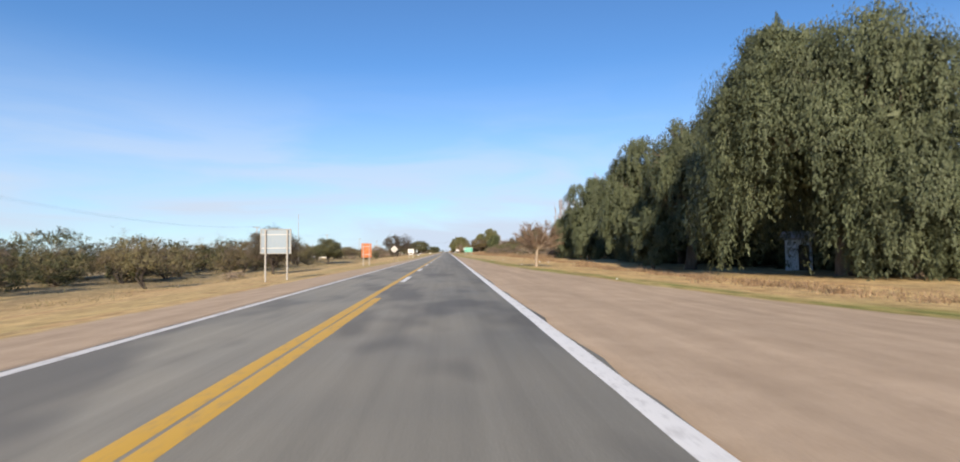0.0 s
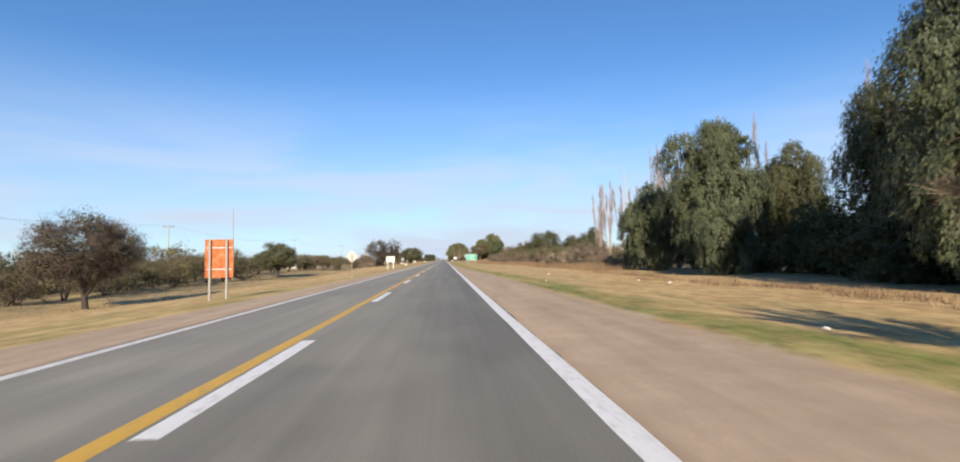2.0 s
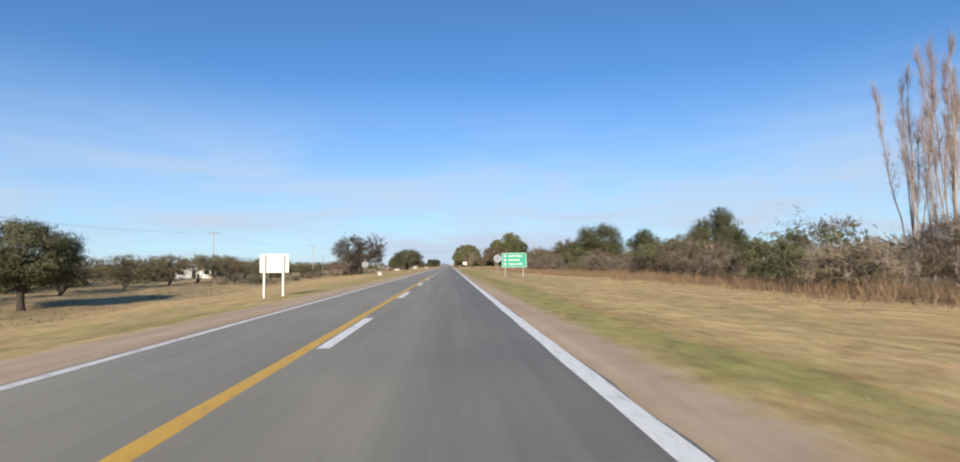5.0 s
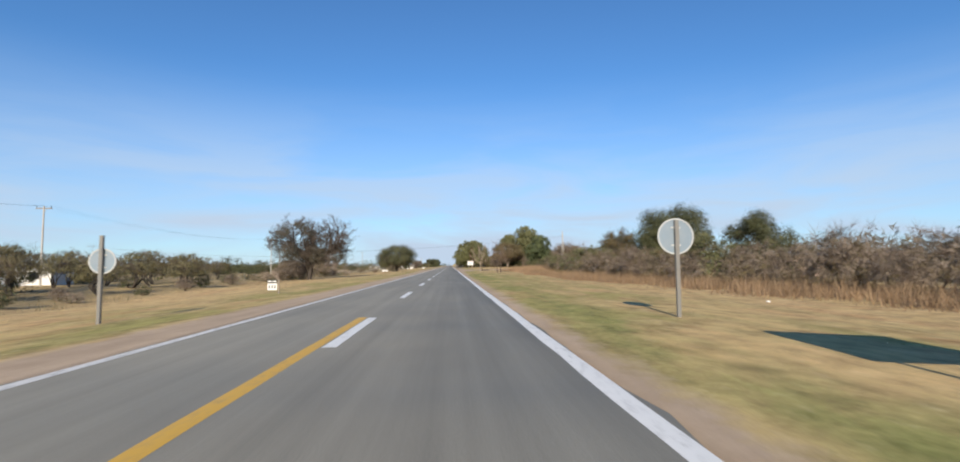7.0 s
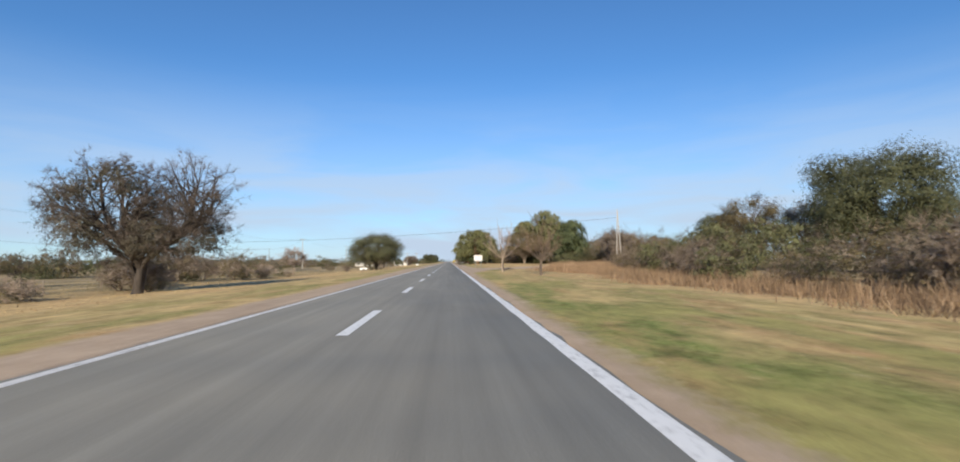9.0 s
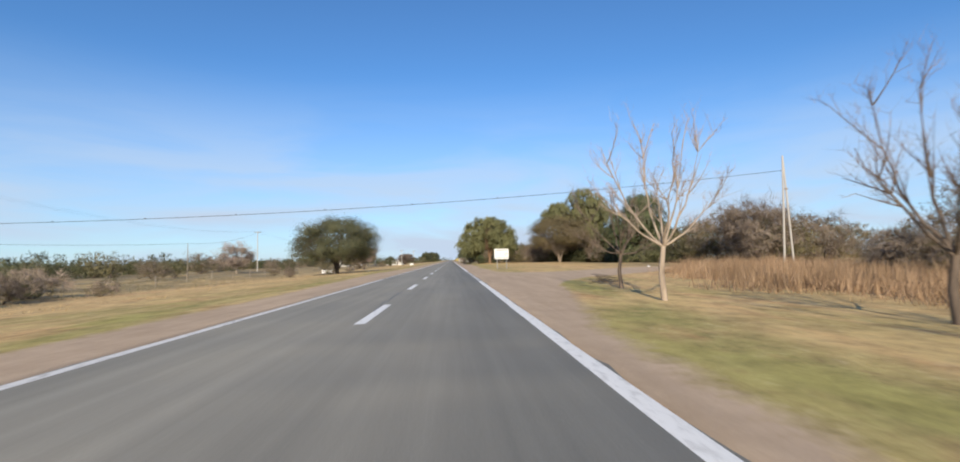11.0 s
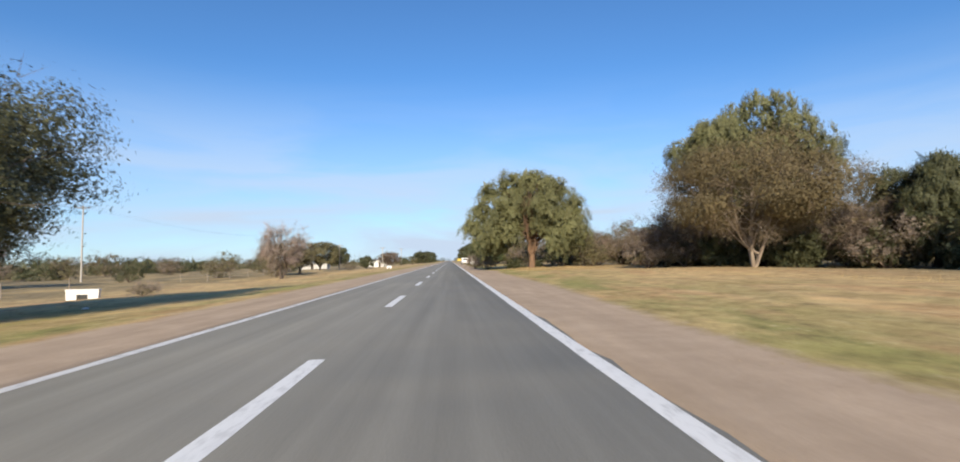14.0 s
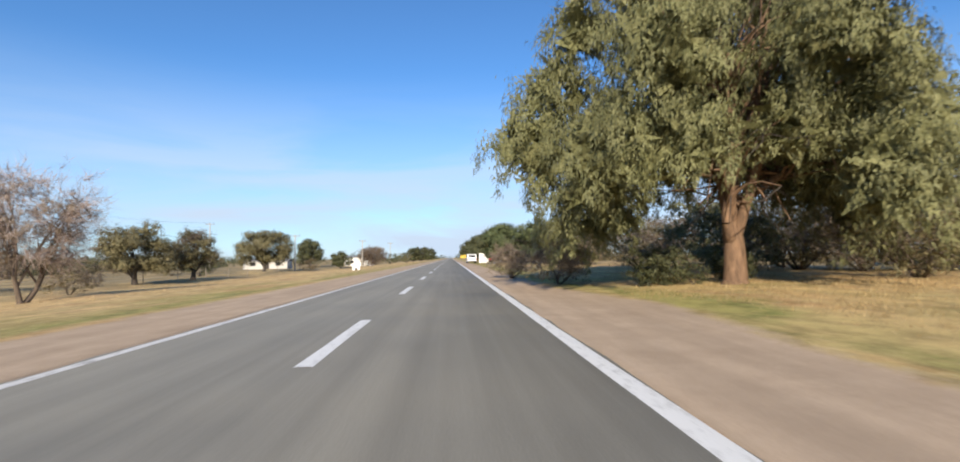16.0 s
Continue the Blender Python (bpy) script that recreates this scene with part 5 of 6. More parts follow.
# masses of the pepper tree's crown: place from the trunk, height, half width, half height
PEPPER_MASSES = ((0.3, 0.2, 10.4, 3.2, 2.1), (-2.7, -0.6, 9.8, 2.3, 2.3), (3.0, 0.4, 9.4, 2.6, 2.2), (-5.2, 0.3, 9.0, 1.5, 1.6), (-6.1, 0.6, 6.9, 1.6, 1.6),
                 (-7.2, 0.0, 4.9, 1.5, 1.8), (-5.2, -2.0, 4.2, 2.2, 2.2), (-3.3, -2.8, 6.9, 2.2, 1.9), (1.3, -3.4, 7.4, 2.5, 2.0), (3.5, -2.9, 4.8, 2.7, 2.8),
                 (5.0, 0.2, 6.6, 2.2, 2.6), (5.9, 1.2, 3.3, 1.9, 2.7), (2.2, 4.2, 6.0, 3.2, 3.0), (-3.0, 4.2, 5.8, 3.4, 3.0), (5.0, 3.4, 5.0, 2.6, 3.2),
                 (0.2, 2.2, 8.0, 3.8, 2.4), (2.0, -4.4, 3.3, 1.5, 2.1), (0.7, -2.6, 5.0, 1.4, 1.6), (-2.9, -3.2, 4.5, 1.3, 1.5), (-0.6, 1.6, 5.4, 2.6, 2.2), (-4.2, 2.6, 3.0, 2.6, 2.2))


def pepper_big(x, y, seed):
    """A huge spreading tree whose crown hangs in separate masses round a dark, open fork."""
    rng = np.random.default_rng(seed)
    limbs, twigs, tips = grow(rng, 3.2, 0.36, 6.4, 5.0, 4.6, 4.6, 12, 9, 3, lumps=0.15)
    area = sum(m[3] * m[4] for m in PEPPER_MASSES)
    groups = []
    for mx, my, mz, r, rz in PEPPER_MASSES:
        share = 3.3 * r * rz / area
        for p, ax, sd, ln, wd in drooping_crown(rng, 12.6, r * 2, r * 2, mz, rz, share, 0.15, 0.3, 0.10, 12, -0.9, count=900, per=58, slim=0.42, lift=0.45, girth=0.22):
            ln, wd = np.broadcast_to(ln, len(p)), np.broadcast_to(wd, len(p))
            p = p + [mx, my, 0]
            keep = ~((np.abs(p[:, 0] + 0.55 + 0.12 * p[:, 1]) < 0.6) & (p[:, 1] < -0.2) & (p[:, 2] < 3.3)) | (rng.uniform(0, 1, len(p)) < 0.12)
            groups.append((p[keep], ax[keep], sd[keep], ln[keep], wd[keep]))
    return plant("pepper_tree", "huge olive pepper tree with a thick reddish trunk", "tree", x, y, limbs, twigs,
                 [("crown", leaves_of("crown", groups), "pepper")], "bark_orange", sides=9, twig_mat="bark_dark")


pepper_big(11.7, 378.6, 110)
# bushes at the pepper tree's foot; the darkest carry its shade in their colour
for x, y, s, k in ((9.6, 380.2, 0.42, 6), (10.6, 379.4, 0.22, 2), (12.6, 380.4, 0.30, 6), (6.6, 384.0, 0.62, 3), (5.4, 392.0, 0.6, 3)):
    put_copy(SCRUB[k], x, y, 40 * k + 13 * x, s, s * 0.9)
broad_tree("roadside_tree", "dark green roadside tree beyond the pepper tree", 12.5, 452.0, 7.2, 12.0, 111, "green_leaf", per=2, leaf=0.30, base=0.0, radius=0.6, n=(8, 6, 3), fill=12000, lobes=22, wide=0.33)
broad_tree("roadside_tree", "low dark green tree beyond the pepper tree", 15.0, 434.0, 6.2, 11.0, 114, "green_leaf", per=2, leaf=0.28, base=0.0, radius=0.6, n=(8, 6, 3), fill=10000, lobes=20, wide=0.33)
broad_tree("roadside_tree", "dark green tree in a distant roadside row", 11.0, 478.0, 8.0, 11.0, 112, "dark_and_shade_leaf", per=2, leaf=0.32, base=0.0, radius=0.6, n=(8, 6, 3), fill=10000, lobes=20, wide=0.33)
far_tree = broad_tree("roadside_tree", "dark tree in a distant roadside row", 12.0, 505.0, 8.5, 11.0, 113, "dark_and_shade_leaf", per=1, leaf=0.42, base=0.0, radius=0.7, n=(6, 5, 2), fill=5000, lobes=18, wide=0.34)
for x, y, s in ((13, 530, 1.0), (12, 560, 1.05), (14, 600, 1.1), (16, 650, 1.2), (-16, 600, 0.8), (-14, 640, 0.9), (-18, 690, 1.1), (13, 700, 1.2), (-15, 740, 1.1), (14, 760, 1.2), (-28, 500, 0.55)):
    put_copy(far_tree, x, y, s * 700 % 360, s)

# ---- single trees beside the left-hand verge ----
broad_tree("thorn_tree", "half-bare thorn tree with a dark crooked trunk", -26.2, 82.0, 8.0, 9.6, 121, "thorn_leaf", per=3, leaf=0.11, base=0.18, extra_twigs=18, fill=8500, lobes=24, wide=0.28, trunk_h=1.8, trunk_r=0.22, n=(11, 8, 4))
broad_tree("thorn_tree", "rounded dark olive thorn tree on the verge", -33.6, 152.0, 7.9, 9.4, 122, "thorn_olive", per=3, leaf=0.14, base=0.16, trunk_h=1.6, radius=0.5, fill=30000, lobes=26, wide=0.34)


def half_bare_tree(x, y, seed):
    """A thorn tree with two heads on one dark trunk: one hazy with small leaves, the other open and bare."""
    rng = np.random.default_rng(seed)
    la, ta, pa = grow(rng, 2.6, 0.36, 6.5, 4.7, 4.6, 4.0, 13, 9, 6, lumps=0.2, twig=0.6)
    lb, tb, pb = grow(rng, 3.0, 0.30, 7.2, 3.3, 3.4, 3.7, 10, 9, 6, lumps=0.15, twig=0.6)
    lc, tc, pc = grow(rng, 2.2, 0.18, 4.3, 4.4, 4.0, 1.9, 8, 7, 5, lumps=0.2)

    def moved(rows, dx):
        r = np.array(rows, float)
        for k in (0, 4):
            r[:, k] += dx * np.clip((r[:, k + 2] - 2.4) / 3.2, 0, 1)
        return r

    limbs = np.concatenate([moved(la, -2.1), moved(lb, 4.1), moved(lc, 3.0)])
    twigs = np.concatenate([moved(ta, -2.1), moved(tb, 4.1), moved(tc, 3.0)])
    pa = pa + [-2.1, 0, 0]
    pb = pb + [4.1, 0, 0]
    pc = pc + [3.0, 0, 0]
    sp = [spray(rng, pa, 12, 0.42, 0.018, up=0.1), spray(rng, pb, 9, 0.42, 0.014, up=0.2), spray(rng, pc, 10, 0.45, 0.018, up=0.1)]
    mesh = slip_mesh("twig_spray", *[np.concatenate([q[i] for q in sp]) for i in range(5)])
    a = lobed(rng, 6.5, 5.2, 5.0, 4.2, 15000, 0.11, 30, 0.28, mess=0.7)
    c = lobed(rng, 4.2, 4.6, 4.0, 1.9, 6500, 0.11, 18, 0.30, mess=0.7)
    crown = leaves_of("crown", [(a[0] + [-2.1, 0, 0], *a[1:]), (c[0] + [3.0, 0, 0], *c[1:])])
    return plant("thorn_tree", "big half-bare thorn tree with a dark trunk and two heads", "tree", x, y, limbs, twigs,
                 [("crown", crown, "thorn_leaf"), ("twig_spray", mesh, "twig_dark")], "bark_dark", "", 7, "twig_dark")


half_bare_tree(-21.9, 242.8, 123)
broad_tree("thorn_tree", "wide dark olive thorn tree with a short thick trunk", -16.4, 332.0, 9.7, 14.6, 125, "thorn_olive", per=5, leaf=0.12, base=0.02, trunk_h=1.5, trunk_r=0.42, stems=3,
           n=(13, 10, 4), radius=0.3, extra_twigs=2, fill=64000, lobes=38, wide=0.31, low=-0.62)
bare_tree("bare_tree", "pale leafless tree in the field", -48.8, 372.0, 6.8, 8.5, 126, "bark_pale", "poplar_twig", per=6, base=0.2, slip=0.025, haze=5000)
bare_tree("bare_tree", "grey leafless tree beside the verge", -22.4, 391.5, 7.6, 6.6, 127, "bark", "poplar_twig", trunk_h=1.6, trunk_r=0.2, stems=2, per=8, base=0.14, slip=0.016, haze=3500)
broad_tree("thorn_tree", "low wide dark green thorn tree", -31.0, 416.0, 6.3, 8.6, 128, "scrub_leaf", per=3, leaf=0.17, base=0.10, trunk_h=1.2, fill=14000, lobes=20, wide=0.34)
broad_tree("thorn_tree", "half-bare dark thorn tree with a crooked trunk", -29.6, 425.0, 6.5, 6.0, 129, "scrub_leaf", per=2, leaf=0.17, base=0.12, extra_twigs=8, fill=6000, trunk_h=1.3)
broad_tree("thorn_tree", "wide brown-olive thorn tree in front of white walls", -35.5, 465.0, 8.4, 11.4, 130, "scrub_leaf", per=2, leaf=0.28, base=0.05, radius=0.6, n=(8, 6, 3), fill=12000, lobes=20, wide=0.33)
broad_tree("roadside_tree", "dark trees beside far houses", -43.0, 525.0, 9.0, 10.0, 131, "dark_and_shade_leaf", per=2, leaf=0.32, base=0.05, radius=0.6, n=(8, 6, 3), fill=9000, lobes=18, wide=0.34)
bare_tree("bare_tree", "brown leafless far tree beside the road", -22.0, 515.0, 5.5, 9.0, 132, "bark", "twig", per=9, base=0.12, slip=0.05)


# ---- plants that nobody could count ----
def blades(name, label, mat, xy, hmin, hmax, wd, seed, lean=0.25, kind_cat="grass"):
    rng = np.random.default_rng(seed)
    n = len(xy)
    c = np.stack([xy[:, 0], xy[:, 1], ground_z(xy[:, 0], xy[:, 1]) - 0.02], 1)
    d = unit(np.stack([rng.normal(0, lean, n), rng.normal(0, lean, n), np.ones(n)], 1))
    s = unit(np.cross(d, random_dirs(rng, n)))
    h = rng.uniform(hmin, hmax, n) * (0.68 + 0.32 * np.sin(xy[:, 0] * 1.7 + 2.0 * np.sin(xy[:, 1] * 0.9)) * np.sin(xy[:, 1] * 1.1))
    w = wd * rng.uniform(0.6, 1.4, n)
    v = np.stack([c - s * w[:, None] * 0.5, c + s * w[:, None] * 0.5, c + d * h[:, None]], 1).reshape(-1, 3)
    ob = part(name, mesh_from(name, v, np.arange(3 * n).reshape(n, 3)), mat)
    return tagged(ob, label, kind_cat, kind="stuff")


rng = np.random.default_rng(9)


def band(n, y0, y1, near, far, clump=0.5):
    """Places in loose clumps, between two edges that depend on y."""
    m = max(1, n // 14)
    y = rng.uniform(y0, y1, m)
    f = rng.uniform(0, 1, m) ** 1.3
    a = np.array([near(v) for v in y]) + 1.1 * np.sin(y * 0.23) + 0.8 * np.sin(y * 0.71 + 1)
    b = np.array([far(v) for v in y])
    p = np.stack([a + (b - a) * f, y], 1)
    return np.repeat(p, 14, 0) + rng.normal(0, clump, (m * 14, 2))


def table(t):
    return lambda v: float(np.interp(v, [a for a, _ in t], [b for _, b in t]))


WEED_EDGE = table([(-20, 17.5), (15, 17), (30, 15.5), (60, 17.5), (95, 19), (105, 21.5), (185, 20.5), (197, 17.0), (235, 16), (262, 18), (283, 22)])
WEED_BACK = table([(-20, 22), (60, 21), (95, 22), (105, 27), (185, 27), (197, 23), (235, 24), (262, 27), (283, 38)])
blades("dry_weeds", "tall russet dry weeds in front of scrub", "russet",
       np.concatenate([band(70000, 98, 284, WEED_EDGE, WEED_BACK, 0.9), band(16000, 268, 290, lambda v: 14 + (v - 268) * 0.35, lambda v: 34, 0.8)]), 0.3, 1.45, 0.034, 1, 0.34)
blades("dry_reeds", "tall orange-brown dry reeds beside the dirt lane", "reed", np.concatenate([band(26000, 277, 292, lambda v: 15.0 + (v - 276) * 0.5, lambda v: 30, 1.0), band(9000, 255, 277, lambda v: 17.5, lambda v: 24, 0.9)]), 0.3, 1.8, 0.022, 12, 0.36)
blades("dry_weeds", "dark russet weed stalks below the willows", "russet", band(12000, -15, 96, WEED_EDGE, lambda v: WEED_EDGE(v) + 1.8, 0.35), 0.15, 0.6, 0.035, 2, 0.45)
blades("dry_grass", "straw-coloured tall grass in front of bushes", "straw",
       np.concatenate([band(14000, 312, 378, lambda v: 19 - (v - 300) * 0.05, lambda v: 27, 0.7), band(30000, 364, 394, lambda v: 9.6, lambda v: 18, 0.5),
                       band(9000, 60, 190, lambda v: WEED_EDGE(v) - 2, WEED_EDGE, 0.6)]), 0.05, 0.30, 0.012, 3, 0.55)
blades("dry_grass", "dry grass and weeds in the low field", "blade",
       np.concatenate([band(9000, 200, 340, lambda v: -14, lambda v: -40, 1.0), band(6000, 380, 470, lambda v: -15, lambda v: -36, 0.9), band(4000, 10, 200, lambda v: -17, lambda v: -30, 0.9)]),
       0.05, 0.25, 0.03, 4, 0.6)
blades("scrub_weeds", "grey-brown weeds in the low field", "scrub_leaf", band(9000, 10, 330, lambda v: -24, lambda v: -44, 0.8), 0.3, 1.0, 0.05, 5, 0.4)
turf = np.concatenate([band(60000, 0, 400, lambda v: float(np.interp(v, [a for a, _ in SOIL_R], [b for _, b in SOIL_R])) + 0.3, lambda v: 17, 0.35),
                       band(34000, 20, 410, lambda v: float(np.interp(v, [a for a, _ in SOIL_L], [b for _, b in SOIL_L])) - 0.3, lambda v: -16, 0.35)])
lush = green_at(turf[:, 0], turf[:, 1]) + 0.35 * np.sin(turf[:, 0] * 0.9 + 2 * np.sin(turf[:, 1] * 0.11)) + rng.normal(0, 0.15, len(turf)) > 0.45
blades("verge_grass", "short mown dry verge grass", "blade", turf[~lush], 0.02, 0.07, 0.016, 6, 0.6)
blades("verge_grass", "short green verge grass in strips along the soil", "lawn", turf[lush], 0.02, 0.08, 0.02, 7, 0.6)


def far_woods(name, label, rows, seed, mat="dark_and_shade_leaf"):
    """Distant woods: heaps of leaf clumps on the ground, row by row, finer in the nearer rows."""
    rng = np.random.default_rng(seed)
    cs, size = [], []
    for x0, y0, x1, y1, n, h in rows:
        for f in rng.uniform(0, 1, n):
            x, y, hh = x0 + (x1 - x0) * f + rng.normal(0, 5), y0 + (y1 - y0) * f + rng.normal(0, 5), h * rng.uniform(0.55, 1.15)
            near = abs(x) < 72 and y < 480
            k = 420 if near else 64
            u = random_dirs(rng, k)
            u[:, 2] = np.abs(u[:, 2])
            p = u * rng.uniform(0.5, 1.0, (k, 1)) * np.array([hh * 0.75, hh * 0.75, hh])
            cs.append(p + [x, y, gz(x, y)])
            size.append(np.full(k, 0.36 if near else 1.0))
    size = np.concatenate(size)
    c = np.concatenate(cs)
    n = len(c)
    d = random_dirs(rng, n)
    me = leaf_mesh(name, c, d, unit(np.cross(d, random_dirs(rng, n))), size * rng.uniform(1.0, 2.0, n), size * rng.uniform(0.7, 1.3, n))
    return tagged(part(name, me, mat), label, "woods", kind="stuff")


far_woods("far_woods", "distant belt of dark scrub woods", [(-70, 300, -85, 560, 60, 4.5), (-58, 20, -62, 260, 50, 4.5), (-95, -60, -110, 560, 150, 5), (-150, -60, -160, 900, 150, 6), (-70, 560, -30, 1000, 60, 7), (-240, 0, -260, 1200, 120, 8),
                                                           (-600, 1500, 600, 1500, 130, 9), (-30, 700, -22, 1200, 40, 7), (24, 700, 20, 1200, 40, 8), (-120, 1000, 120, 1250, 0, 8)], 21)
far_woods("far_woods", "distant belt of brown and olive woods", [(52, 60, 60, 290, 70, 5.5), (75, 0, 95, 420, 90, 8), (60, 330, 34, 470, 45, 7), (34, 440, 26, 700, 50, 9), (120, 0, 150, 900, 110, 9),
                                                               (45, 20, 48, 100, 26, 9), (40, 500, 200, 1200, 60, 9)], 22, "brown_leaf")


# ---- road signs ----
def post(parent, x, y, h, w, mat, depth=0.0, sink=0.3, label=""):
    return part("post", box_bm((x - w / 2, y - w / 2, -sink), (x + w / 2, y + w / 2, h), 0.012), mat, parent, label)


def sign_on_posts(name, label, x, y, turn, w, z0, z1, posts, sheet, post_mat, post_w=0.09, front=True, braces=True, corner=0.05):
    """A sheet on two posts; with front, the posts stand before the sheet, as its back is seen."""
    base = gz(x, y)
    t = thing(name, pose(x, y, base, 0, 0, turn), label, "road sign")
    zc, h = (z0 + z1) / 2 - base, z1 - z0
    part("panel", plate_bm(rounded(w, h, corner, zc), 0.0, 0.012), sheet, t)
    s = -1 if front else 1
    for px in posts:
        post(t, px, s * (post_w / 2 + 0.035), zc + h / 2 - (0.02 if front else 0.1), post_w, post_mat)
    if braces:
        for bz in (zc - h * 0.28, zc + h * 0.28):
            lo, hi = (-0.030, -0.002) if front else (0.014, 0.034)
            part("brace", box_bm((-w / 2 + 0.06, lo, bz - 0.025), (w / 2 - 0.06, hi, bz + 0.025)), "galvanised", t)
    return t


grey_sign = sign_on_posts("road_sign", "grey metal back of a large sign on two grey posts", -9.1, 31.4, 4, 1.90, 1.25, 2.80, (-0.62, 0.72), "sign_back", "post_grey", 0.10)
for fx, fz, w, h in ((0, 0.775, 1.90, 0.05), (0, -0.775, 1.90, 0.05), (0.93, 0, 0.05, 1.5), (-0.93, 0, 0.05, 1.5)):
    zc = (1.25 + 2.80) / 2 - gz(-9.1, 31.4)
    part("frame", box_bm((fx - w / 2, -0.035, zc + fz - h / 2), (fx + w / 2, -0.004, zc + fz + h / 2)), "post_grey", grey_sign)
rust = sign_on_posts("road_sign", "rusty orange back of a sign on two pale posts", -8.6, 64.8, 5, 1.28, 0.58, 2.42, (-0.40, 0.36), "rust_orange", "post_grey", 0.09, corner=0.03)
zc = (0.58 + 2.42) / 2 - gz(-8.6, 64.8)
for fx in (-0.62, 0.62):
    part("frame", box_bm((fx - 0.02, -0.03, zc - 0.91), (fx + 0.02, -0.003, zc + 0.91)), "rust_orange", rust)


def diamond_sign(x, y, z, size, turn):
    base = gz(x, y)
    t = thing("warning_sign", pose(x, y, base, 0, 0, turn), "pale back of a diamond warning sign on a wooden post", "road sign")
    c = z - base
    r = size / math.sqrt(2)
    out = []
    for a in (90, 180, 270, 0):
        for k in (-1, 0, 1):
            q = radians(a) + k * 0.07
            rr = r * (0.965 if k == 0 else 0.93)
            out.append((rr * math.cos(q), c + rr * math.sin(q)))
    part("panel", plate_bm(out, 0.0, 0.012), "sign_dull", t)
    post(t, 0, -0.06, c + 0.25, 0.09, "wood_pole")
    part("brace", box_bm((-0.3, -0.012, c - 0.02), (0.3, -0.002, c + 0.02)), "galvanised", t)
    return t


diamond_sign(-8.75, 100.8, 1.80, 1.06, 6)
sign_on_posts("road_sign", "plain white sign on two white legs", -8.0, 137.0, 3, 1.6, 0.95, 2.02, (-0.52, 0.52), "sign_white", "sign_white", 0.11, front=True)


def round_sign(x, y, z, r, turn, label, post_w=0.10, above=-0.04):
    base = gz(x, y)
    t = thing("round_sign", pose(x, y, base, 0, 0, turn), label, "road sign")
    c = z - base
    n = 40
    part("disc", plate_bm([(r * math.cos(2 * math.pi * i / n), c + r * math.sin(2 * math.pi * i / n)) for i in range(n)], 0.0, 0.012), "sign_back", t)
    bm = bmesh.new()
    ro, ri = r + 0.012, r - 0.025
    vs = [[bm.verts.new((q * math.cos(2 * math.pi * i / n), yy, c + q * math.sin(2 * math.pi * i / n))) for q, yy in ((ro, 0.014), (ro, -0.014), (ri, -0.014), (ri, -0.002))] for i in range(n)]
    for i in range(n):
        a, b = vs[i], vs[(i + 1) % n]
        for k in range(3):
            bm.faces.new((a[k], b[k], b[k + 1], a[k + 1]))
    part("rim", bm, "galvanised", t, "bright metal rim")
    post(t, 0, -0.02 - post_w / 2, c + r + above, post_w, "post_steel")
    for bz in (-0.3, 0.3):
        part("clamp", box_bm((-0.12, -0.02, c + bz * r / 0.6 - 0.02), (0.12, -0.002, c + bz * r / 0.6 + 0.02)), "galvanised", t)
    return t


round_sign(-8.5, 171.2, 1.46, 0.37, 4, "grey metal back of a small round sign on a dark post", above=0.40)
round_sign(7.75, 168.2, 1.98, 0.46, -3, "grey metal back of a round sign on a steel post")


def bars(parent, x, y, z, w, h, mat, m=None):
    return part("bar", box_bm((x - w / 2, y - 0.004, z - h / 2), (x + w / 2, y, z + h / 2)), mat, parent, m=m)


def lettering(parent, body, size, width, x, y, z, mat, bold=0.0):
    """Raised flat letters on a sheet that faces the road user, fitted to a width."""
    me = text_mesh(body, size, bold)
    co = np.array([v.co for v in me.vertices])
    w = co[:, 0].max() - co[:, 0].min()
    sx = width / w if width else 1.0
    me.transform(Matrix.Diagonal((sx, 1, 1, 1)))
    me.materials.clear()
    return part("lettering", me, mat, parent, m=pose(x, y, z, 90, 0, 0))


